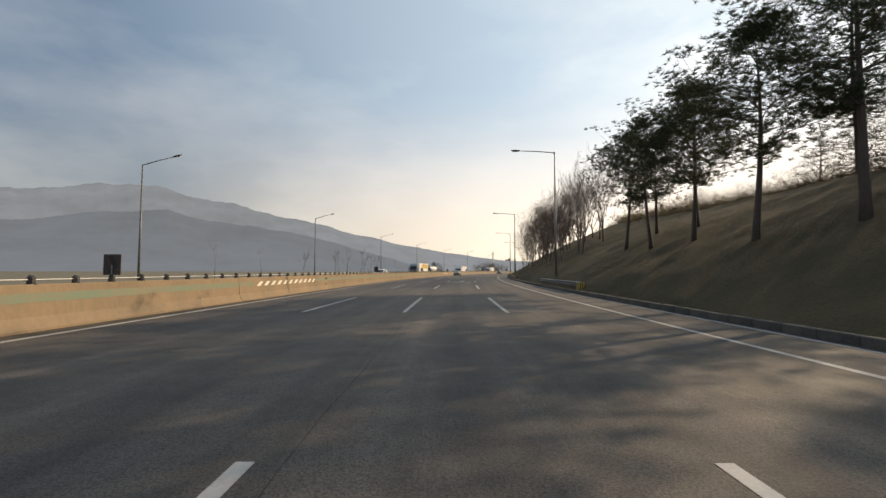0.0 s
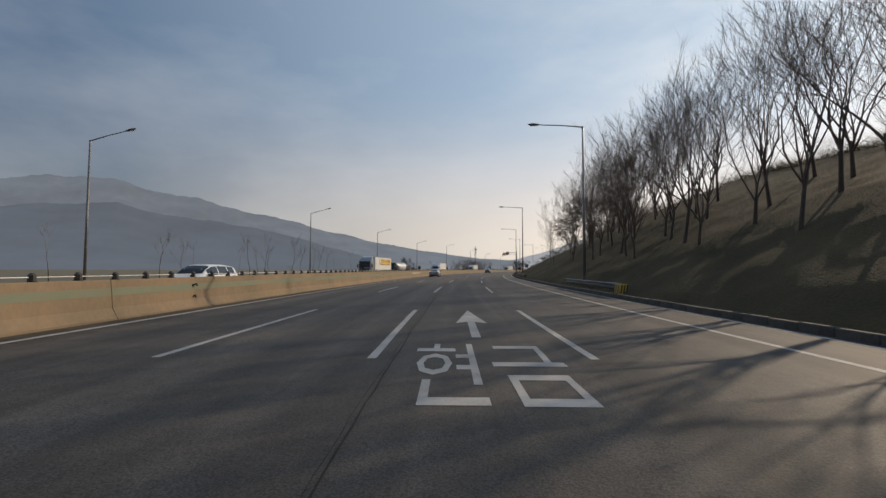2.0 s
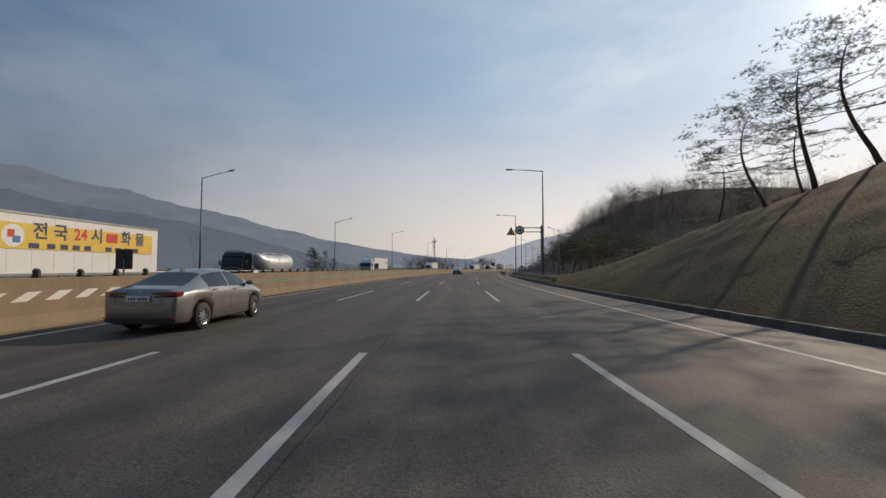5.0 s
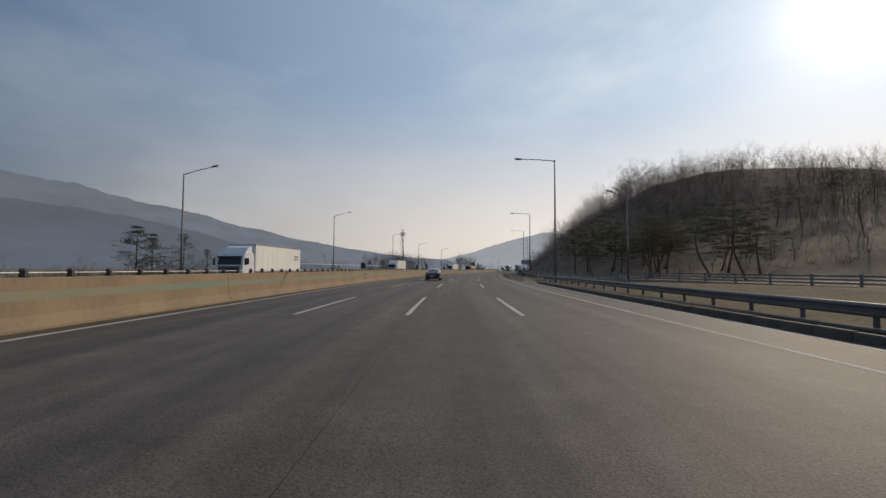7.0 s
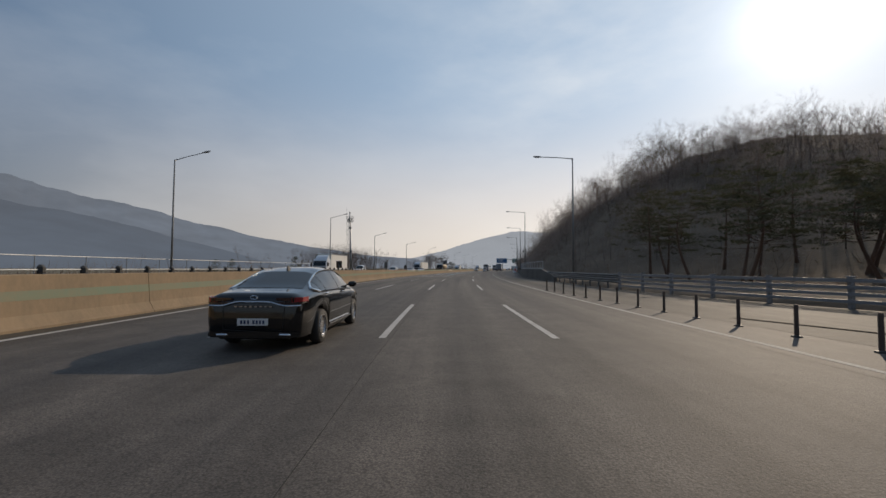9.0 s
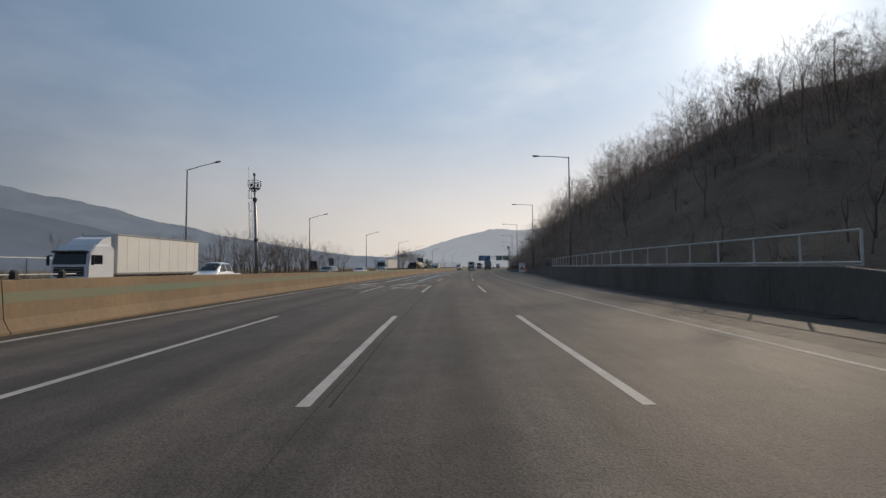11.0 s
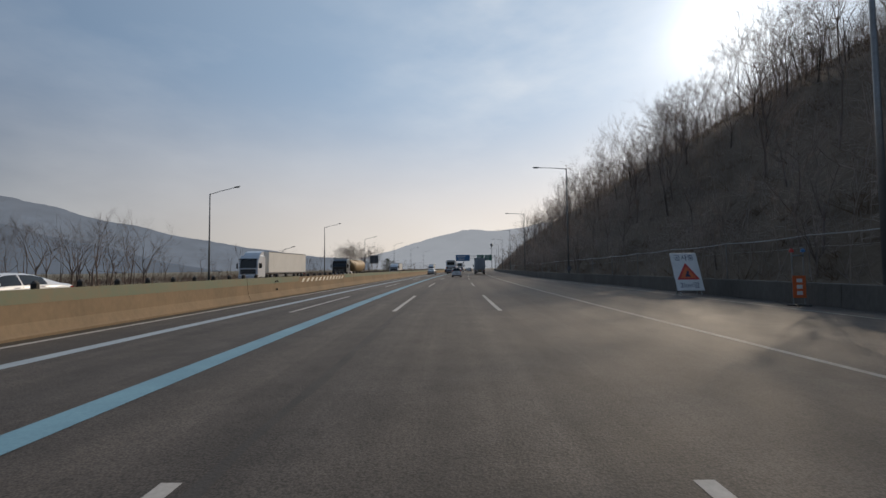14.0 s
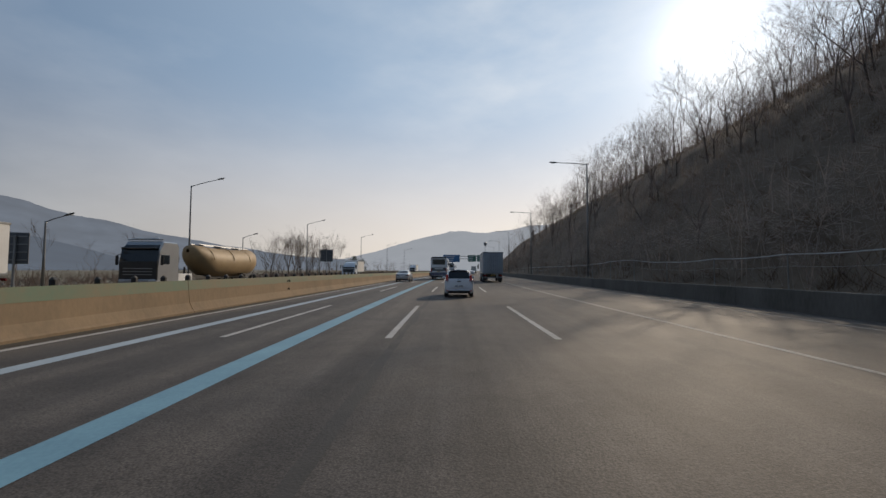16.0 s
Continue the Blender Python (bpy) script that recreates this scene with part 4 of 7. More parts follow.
sign = thing("warning_sign", at(163.6, 8.9, 0), "triangular and round traffic signs on a bracket arm beside the road", "sign")
part("post", Geo().tube([(0, 0, 0), (0, 0, 6.2)], [0.13, 0.11], 10), "steel", sign)
for z in (5.5, 5.95):
    part("arm", Geo().tube([(0.1, 0, z), (-2.2, 0, z)], 0.05, 8), "steel", sign)
    part("clamp", Geo().box((0, 0, z), (0.34, 0.3, 0.18), 0.04), "steel", sign)
disc = part("round_plate", Geo().tube([(-2.4, 0.0, 5.7), (-2.4, 0.03, 5.7)], 0.5, 28), "red", sign, "round sign with a red ring")
part("face", Geo().tube([(-2.4, -0.006, 5.7), (-2.4, 0.01, 5.7)], 0.38, 28), "white", disc)
for k in range(2):
    part("mark", Geo().box((-2.5 + 0.2 * k, -0.011, 5.7), (0.12, 0.008, 0.3), 0.003), "ink", disc)
tri = part("triangle_plate", Geo().prism([(-3.85, 5.15), (-2.85, 5.15), (-3.35, 6.05)], 0.0, 0.03), "red", sign, "triangular sign with a red edge")
part("face", Geo().prism([(-3.68, 5.24), (-3.02, 5.24), (-3.35, 5.84)], -0.006, 0.01), "yellow", tri)
part("mark", Geo().box((-3.35, -0.011, 5.42), (0.1, 0.008, 0.26), 0.003), "black", tri)
part("marker_arm", Geo().tube([(-2.0, 0.02, 5.6), (-3.6, 0.02, 5.6)], 0.04, 8), "steel", sign)

# works board leaning by the wall, with an orange drum
board = thing("works_sign", at(342.2, 12.2, 0.0, -4) @ pose(0, 0, 0, -24, 0, 0), "white roadworks board with blue lettering and a triangle", "sign")
part("panel", Geo().box((0, 0, 1.28), (1.3, 0.05, 2.1), 0.015), "white", board)
for x in (-0.5, 0.5):
    part("leg", Geo().tube([(x, 0.06, 0.0), (x, 0.06, 0.9)], 0.03, 6), "steel", board)
    part("stay", Geo().tube([(x, 0.06, 0.95), (x, 0.75, -0.1)], 0.025, 6), "steel", board)
part("triangle", Geo().prism([(-0.55, 0.82), (0.55, 0.82), (0, 1.75)], -0.034, -0.025), "red", board)
part("triangle_face", Geo().prism([(-0.38, 0.91), (0.38, 0.91), (0, 1.56)], -0.042, -0.035), "orange", board)
part("pictogram", Geo().add([(-0.14, -0.045, 0.97), (0.16, -0.045, 0.97), (0.05, -0.045, 1.12), (0.1, -0.045, 1.27), (0.0, -0.045, 1.32), (-0.06, -0.045, 1.14)], [tuple(range(6))]), "ink", board)
for text, z, size in (("공사중", 2.02, 0.36), ("2km앞", 0.5, 0.36)):
    me = letters(text, size, "lettering")
    me.transform(Matrix.Translation((0, -0.029, z)) @ Matrix.Rotation(radians(90), 4, "X"))
    me.materials.append(M["ink"])
    part("lettering", me, None, board)
beacon = thing("warning_sign", at(335.8, 12.45, 0), "orange roadworks panel between two thin posts with red and blue lamps", "sign")
for x in (-0.2, 0.2):
    part("post", Geo().tube([(x, 0, 0), (x, 0, 1.9)], 0.02, 8), "steel", beacon)
    part("foot", Geo().box((x, 0, 0.03), (0.1, 0.5, 0.06), 0.015), "black", beacon)
part("panel", Geo().box((0, -0.03, 0.68), (0.46, 0.02, 0.78), 0.006), "orange", beacon)
for z in (0.9, 0.68, 0.46):
    part("lettering_bar", Geo().box((0, -0.043, z), (0.2, 0.004, 0.13)), "white", beacon)
part("crossbar", Geo().box((0, 0, 1.78), (0.44, 0.04, 0.05), 0.01), "steel", beacon)
part("red_lamp", Geo().tube([(-0.2, 0, 1.9), (-0.2, 0, 1.99), (-0.2, 0, 2.03)], [0.07, 0.065, 0.03], 12), "red", beacon, "red warning lamp")
part("blue_lamp", Geo().tube([(0.2, 0, 1.9), (0.2, 0, 1.99), (0.2, 0, 2.03)], [0.07, 0.065, 0.03], 12), "sign_blue", beacon, "blue warning lamp")

# small plates: one standing on the wall, one strapped to a lamp pole
for s, d, z, w, h in ((311.3, 12.52, 1.4, 0.66, 0.5), (370.4, 13.24, 0.9, 0.5, 0.5)):
    tag = thing("marker_plate", at(s, d, z), "small pale marker plate with worn dark bars", "sign", "marker plates by the wall")
    plate = part("plate", Geo().box((0, -0.05, 0.42), (w, 0.02, h), 0.01), "sign_back", tag)
    part("face", Geo().box((0, -0.064, 0.42), (w * 0.9, 0.008, h * 0.86), 0.003), "rail_pale", plate)
    for k in range(2):
        part("bar", Geo().box((0, -0.071, 0.52 - 0.2 * k), (w * 0.6, 0.006, 0.08)), "ink", plate)
    part("post", Geo().tube([(0, 0, -0.05), (0, 0, 0.6)], 0.025, 6), "steel", tag)

# mast with a railed platform and a ladder
mast = thing("radio_mast", at(313.8, -30.65, -0.3) @ Matrix.Rotation(radians(-2.3), 4, "Y"), "slim grey steel mast with a caged ladder and a railed platform", "mast")
part("pole", Geo().tube([(0, 0, -0.2), (0, 0, 5.9), (0, 0, 5.95), (0, 0, 12.1), (0, 0, 12.15), (0, 0, 15.9)], [0.27, 0.24, 0.22, 0.19, 0.15, 0.12], 12), "steel", mast, smooth=True)
for z in (6.0, 12.2):
    part("collar", Geo().tube([(0, 0, z - 0.3), (0, 0, z - 0.2), (0, 0, z + 0.2), (0, 0, z + 0.3)], [0.24, 0.33, 0.33, 0.22], 14), "sign_back", mast)
deck = part("platform", Geo().tube([(0, 0, 13.9), (0, 0, 13.98)], 0.8, 18), "steel", mast)
for k in range(6):
    a = 2 * math.pi * k / 6
    part("bracket", Geo().tube([(0.12 * math.cos(a), 0.12 * math.sin(a), 13.4), (0.9 * math.cos(a), 0.9 * math.sin(a), 13.95)], 0.035, 5), "steel", deck)
for z in (14.5, 15.05):
    part("ring", Geo().tube([(0.95 * math.cos(a), 0.95 * math.sin(a), z) for a in np.linspace(0, 2 * math.pi, 19)], 0.035, 6), "steel", deck)
for k in range(9):
    a = 2 * math.pi * k / 9
    part("stanchion", Geo().tube([(0.8 * math.cos(a), 0.8 * math.sin(a), 13.95), (0.95 * math.cos(a), 0.95 * math.sin(a), 14.4), (0.95 * math.cos(a), 0.95 * math.sin(a), 15.05)], 0.03, 6), "steel", deck)
    if k % 3 == 0:
        part("floodlight", Geo().box((0.5 * math.cos(a), 0.5 * math.sin(a), 14.4), (0.3, 0.3, 0.45), 0.06, math.degrees(a)), "sign_back", deck)
part("camera_head", Geo().tube([(0, 0, 15.85), (0, 0, 16.0), (0, 0, 16.25), (0, 0, 16.35)], [0.1, 0.2, 0.2, 0.08], 10), "sign_back", mast)
part("whip", Geo().tube([(-0.85, 0, 14.9), (-0.9, 0, 17.3)], 0.02, 5), "steel", mast)
ladder = part("ladder", Geo().tube([(-0.4, -0.2, 1.5), (-0.4, -0.2, 13.9)], 0.025, 5).tube([(-0.4, 0.2, 1.5), (-0.4, 0.2, 13.9)], 0.025, 5), "steel", mast)
for k in range(33):
    part("rung", Geo().tube([(-0.4, -0.2, 1.7 + 0.37 * k), (-0.4, 0.2, 1.7 + 0.37 * k)], 0.014, 5), "steel", ladder)
# two lengths of safety cage: hoops joined by upright straps
for z0, z1, hoops in ((6.5, 11.8, 5), (12.45, 13.7, 2)):
    for z in np.linspace(z0, z1, hoops):
        part("hoop", Geo().tube([(-0.4 - 0.62 * math.sin(a), 0.4 * math.cos(a), z) for a in np.linspace(0, math.pi, 9)], 0.022, 5), "steel", ladder)
    for a in (0.55, 1.1, 1.571, 2.04, 2.6):
        part("strap", Geo().tube([(-0.4 - 0.62 * math.sin(a), 0.4 * math.cos(a), z0), (-0.4 - 0.62 * math.sin(a), 0.4 * math.cos(a), z1)], 0.015, 5), "steel", ladder)

# boards beyond the opposite lanes, seen from behind or edge on
def plain_board(s, d, w, h, z, legs, turn, label, mat="sign_back"):
    b = thing("sign_board", at(s, d, -0.3, turn), label, "sign")
    part("panel", Geo().box((0, 0, z + h / 2 + 0.3), (w, 0.08, h), 0.02), mat, b)
    for k in range(4):
        part("stiffener", Geo().box((0, -0.07, z + 0.3 + h * (k + 0.5) / 4), (w * 0.96, 0.06, 0.07), 0.01), "steel", b)
    for x in legs:
        part("leg", Geo().tube([(x, -0.16, 0), (x, -0.16, z + h + 0.1)], 0.08, 8), "steel", b)


plain_board(393.5, -30.4, 3.3, 2.1, 1.75, (-0.9, 0.9), 8, "grey back of a large road sign on two posts")
plain_board(344.2, -29.9, 1.3, 2.3, 1.3, (-0.35,), 58, "dark back of an upright road sign")
plain_board(465.0, -31.4, 2.9, 2.8, 3.4, (0.0,), 10, "dark back of a road sign high on one post")

# overhead sign gantry in the distance
gantry = thing("sign_gantry", at(640, 0, 0), "overhead road signs on a steel gantry across the lanes", "sign gantry")
for x in (-9.8, 13.5):
    part("column", Geo().tube([(x, 0, -0.2), (x, 0, 10.8)], 0.3, 10), "steel", gantry)
for z in (8.9, 10.4):
    part("beam", Geo().tube([(-9.8, 0, z), (13.5, 0, z)], 0.16, 8), "steel", gantry)
for x, w, h, mat in ((-10.5, 10.5, 4.6, "sign_blue"), (2.6, 5.2, 4.2, "sign_green"), (8.4, 5.4, 4.2, "sign_green")):
    p = part("panel", Geo().box((x, -0.3, 9.1), (w, 0.15, h), 0.05), mat, gantry)
    for k in range(3):
        part("text_bar", Geo().box((x - 0.1 * w, -0.39, 10.3 - 1.2 * k), (w * (0.62 - 0.12 * k), 0.02, 0.42), 0.005), "white", p)
for s, d in ((640, 11.0),):
    m2 = thing("floodlight_mast", at(s, d, 0), "tall slim mast with a round lamp crown", "mast")
    part("pole", Geo().tube([(0, 0, 0), (0, 0, 18)], [0.25, 0.12], 10), "steel", m2)
    part("crown", Geo().tube([(0, 0, 17.2), (0, 0, 17.6), (0, 0, 19.2), (0, 0, 19.6)], [0.5, 0.95, 0.95, 0.5], 12), "steel", m2)


# ---- vehicles ----
def wheel(parent, x, y, r, w, spokes=10, rim="alloy", name="wheel"):
    """A tyre with its rim; x is the outer face, which looks away from the middle."""
    side = 1 if x > 0 else -1
    prof = [(0.62, -0.0), (0.66, 0.02), (0.92, 0.0), (0.985, 0.03), (1.0, 0.07), (1.0, w - 0.07), (0.985, w - 0.03), (0.92, w), (0.6, w)]
    rows = [[(x - side * o, y + r * k * math.cos(a), r + r * k * math.sin(a)) for a in np.linspace(0, 2 * math.pi, 25)[:-1]] for k, o in prof]
    tyre = part(name, Geo().rows(rows, closed=True), "rubber", parent, "black tyre", True)
    g = Geo().tube([(x - side * 0.12, y, r), (x - side * 0.14, y, r)], r * 0.63, 24)
    part("brake_disc", g, "sign_back", tyre)
    g = Geo()
    ring = [[(x - side * o, y + r * k * math.cos(a), r + r * k * math.sin(a)) for a in np.linspace(0, 2 * math.pi, 25)[:-1]] for k, o in ((0.56, 0.06), (0.6, 0.012), (0.655, 0.004), (0.67, 0.03))]
    g.rows(ring, closed=True)
    g.tube([(x - side * 0.06, y, r), (x - side * 0.018, y, r)], [r * 0.16, r * 0.12], 12)
    for k in range(spokes):
        a = 2 * math.pi * k / spokes
        c, s = math.cos(a), math.sin(a)
        q = []
        for o, rr, hw in ((0.02, 0.1, 0.035), (0.03, 0.58, 0.05)):
            for t in (-1, 1):
                q.append((x - side * o, y + r * rr * c - t * hw * s * r * 1.3, r + r * rr * s + t * hw * c * r * 1.3))
        q += [(p[0] - side * 0.035, p[1], p[2]) for p in q]
        g.add(q, [(0, 1, 3, 2), (4, 5, 7, 6), (0, 2, 6, 4), (1, 3, 7, 5), (2, 3, 7, 6)])
    part("rim", g, rim, tyre, "silver rim")
    return tyre


class CarSkin:
    """The outer skin of a car from a few lines along its length (y forward)."""

    def __init__(self, spec):
        self.q = spec
        self.y0, self.y1 = spec["top"][0][0], spec["top"][-1][0]

    def section(self, y):
        q = self.q
        top, belt, w, wt = knots(y, q["top"]), knots(y, q["belt"]), knots(y, q["wide"]), knots(y, q["roof"])
        low = knots(y, q["low"])
        for ya in q["axles"]:
            r = q["r"] + 0.055
            if abs(y - ya) < r:
                low = max(low, q["r"] + math.sqrt(r * r - (y - ya) ** 2) * 0.97)
        belt = min(belt, top - 0.012)
        mid = max(0.5 * (low + belt), low + 0.04)
        pts = [(0, low), (w * 0.9, low), (w * 0.965, low + 0.05), (w, max(mid, low + 0.07)), (w * 0.99, max(belt - 0.07, low + 0.09)), (w * 0.955, belt)]
        up = top - belt
        wb = w * 0.945
        for t in (0.06, 0.4, 0.75, 0.93):
            pts.append((wb + (wt - wb) * t ** 1.25, belt + up * (0.02 + 0.9 * t)))
        pts += [(wt * 0.72, top - up * 0.02), (wt * 0.4, top), (0, top)]
        return pts

    def at(self, y, k, side=1, out=0.0):
        p = self.section(y)
        i = min(int(k), len(p) - 2)
        t = k - i
        x, z = (p[i][n] + (p[i + 1][n] - p[i][n]) * t for n in (0, 1))
        dx, dz = p[i + 1][0] - p[i][0], p[i + 1][1] - p[i][1]
        n = math.hypot(dx, dz) or 1
        return Vector((side * (x + out * dz / n), y, z - out * dx / n))

    def body(self):
        ys = sorted({round(v, 3) for v in [*np.linspace(self.y0, self.y1, 46), *(self.y0 + e for e in (0.006, 0.015, 0.028, 0.04, 0.065)), *(self.y1 - e for e in (0.015, 0.04)), *(a + k * (self.q["r"] + 0.055) for a in self.q["axles"] for k in (-1, -0.97, -0.85, 0.85, 0.97, 1))] if self.y0 <= v <= self.y1})
        rows = []
        for y in ys:
            p = self.section(y)
            rows.append([(x, y, z) for x, z in p] + [(-x, y, z) for x, z in p[-2:0:-1]])
        g = Geo().rows(rows, closed=True)
        n = len(rows[0])
        g.add(rows[0], [tuple(range(n))]).add(rows[-1], [tuple(range(n))])
        return g

    def wrap(self, side, x_in, reach, top_in, top_out, low_in, low_out, x_out=None, out=0.014):
        """A band on the tail from x_in outwards, round the corner and reach metres along the flank."""
        w = self.q["wide"]
        corner = [(self.y0 - out, x) for x in np.linspace(x_in, x_out or knots(self.y0, w), 5)]
        if x_out is None:
            corner += [(y, knots(y, w) * 0.995 + out) for y in self.y0 + np.linspace(0.012, max(reach, 0.02), 8)]
        far = len(corner) - 1
        rows = [[(side * x, y, a + (b - a) * i / far) for a, b in ((low_in, low_out), (top_in, top_out))] for i, (y, x) in enumerate(corner)]
        back = [[(side * (abs(x) - 0.02), y + 0.02, z) for x, y, z in row] for row in rows]
        g = Geo().rows([[*r, *b[::-1]] for r, b in zip(rows, back)], closed=True)
        return g.add([*rows[0], *back[0][::-1]], [(0, 1, 2, 3)]).add([*rows[-1], *back[-1][::-1]], [(0, 1, 2, 3)])

    def patch(self, y0, y1, k0, k1, side=0, out=0.006, ny=8, nk=5):
        """A piece of the skin a little proud of it; side 0 spans the car from one side to the other."""
        rows = []
        for y in np.linspace(y0, y1, ny):
            if side:
                rows.append([self.at(y, k, side, out) for k in np.linspace(k0, k1, nk)])
            else:
                half = [self.at(y, k, 1, out) for k in np.linspace(k0, 12, nk)]
                rows.append(half + [Vector((-p.x, p.y, p.z)) for p in half[-2::-1]])
        return Geo().rows(rows)


SEDAN = dict(
    top=[(-2.3, 0.58), (-2.285, 0.8), (-2.26, 0.93), (-2.2, 1.0), (-1.75, 1.06), (-1.55, 1.12), (-0.95, 1.37), (-0.5, 1.45), (0, 1.465), (0.35, 1.44), (0.75, 1.31), (1.2, 1.06), (1.5, 1.0), (1.95, 0.9), (2.2, 0.78), (2.3, 0.6)],
    belt=[(-2.3, 0.56), (-2.285, 0.76), (-2.26, 0.88), (-2.2, 0.92), (-1.6, 0.98), (-0.5, 0.95), (1.2, 0.92), (1.9, 0.8), (2.2, 0.68), (2.3, 0.55)],
    wide=[(-2.3, 0.64), (-2.285, 0.73), (-2.24, 0.8), (-2.0, 0.86), (-1.3, 0.905), (0, 0.91), (1.4, 0.9), (1.9, 0.85), (2.2, 0.72), (2.3, 0.56)],
    roof=[(-2.3, 0.6), (-1.7, 0.66), (-0.9, 0.56), (0, 0.58), (0.6, 0.6), (1.2, 0.7), (1.7, 0.68), (2.3, 0.45)],
    low=[(-2.3, 0.48), (-2.285, 0.34), (-2.25, 0.28), (-2.1, 0.23), (-1.7, 0.2), (1.7, 0.18), (2.2, 0.2), (2.3, 0.32)], axles=(-1.33, 1.37), r=0.325)
HATCH = dict(
    top=[(-1.8, 0.55), (-1.78, 0.9), (-1.74, 1.0), (-1.68, 1.1), (-1.52, 1.38), (-1.42, 1.45), (-1.0, 1.49), (0, 1.5), (0.4, 1.46), (0.75, 1.32), (1.2, 1.06), (1.5, 0.96), (1.72, 0.8), (1.8, 0.6)],
    belt=[(-1.8, 0.54), (-1.74, 0.95), (-1.4, 1.0), (0, 0.96), (1.1, 0.92), (1.6, 0.8), (1.8, 0.55)],
    wide=[(-1.8, 0.68), (-1.74, 0.76), (-1.5, 0.79), (0, 0.8), (1.2, 0.79), (1.6, 0.72), (1.8, 0.52)],
    roof=[(-1.8, 0.62), (-1.4, 0.56), (0, 0.57), (0.6, 0.58), (1.2, 0.6), (1.8, 0.4)],
    low=[(-1.8, 0.34), (-1.72, 0.24), (-1.3, 0.2), (1.3, 0.19), (1.7, 0.22), (1.8, 0.34)], axles=(-1.2, 1.2), r=0.29)
WAGON = dict(
    top=[(-2.3, 0.6), (-2.28, 0.98), (-2.2, 1.12), (-2.0, 1.5), (-1.85, 1.62), (-1.0, 1.69), (0, 1.7), (0.4, 1.66), (0.85, 1.46), (1.25, 1.16), (1.6, 1.08), (2.05, 0.98), (2.25, 0.8), (2.3, 0.6)],
    belt=[(-2.3, 0.58), (-2.2, 1.05), (-1.6, 1.1), (0, 1.06), (1.25, 1.02), (2.0, 0.88), (2.3, 0.55)],
    wide=[(-2.3, 0.78), (-2.2, 0.86), (-1.8, 0.91), (0, 0.92), (1.5, 0.91), (2.0, 0.84), (2.3, 0.6)],
    roof=[(-2.3, 0.7), (-1.8, 0.62), (0, 0.64), (0.8, 0.66), (1.3, 0.72), (2.3, 0.5)],
    low=[(-2.3, 0.42), (-2.2, 0.3), (-1.6, 0.25), (1.6, 0.24), (2.2, 0.27), (2.3, 0.4)], axles=(-1.33, 1.35), r=0.35)


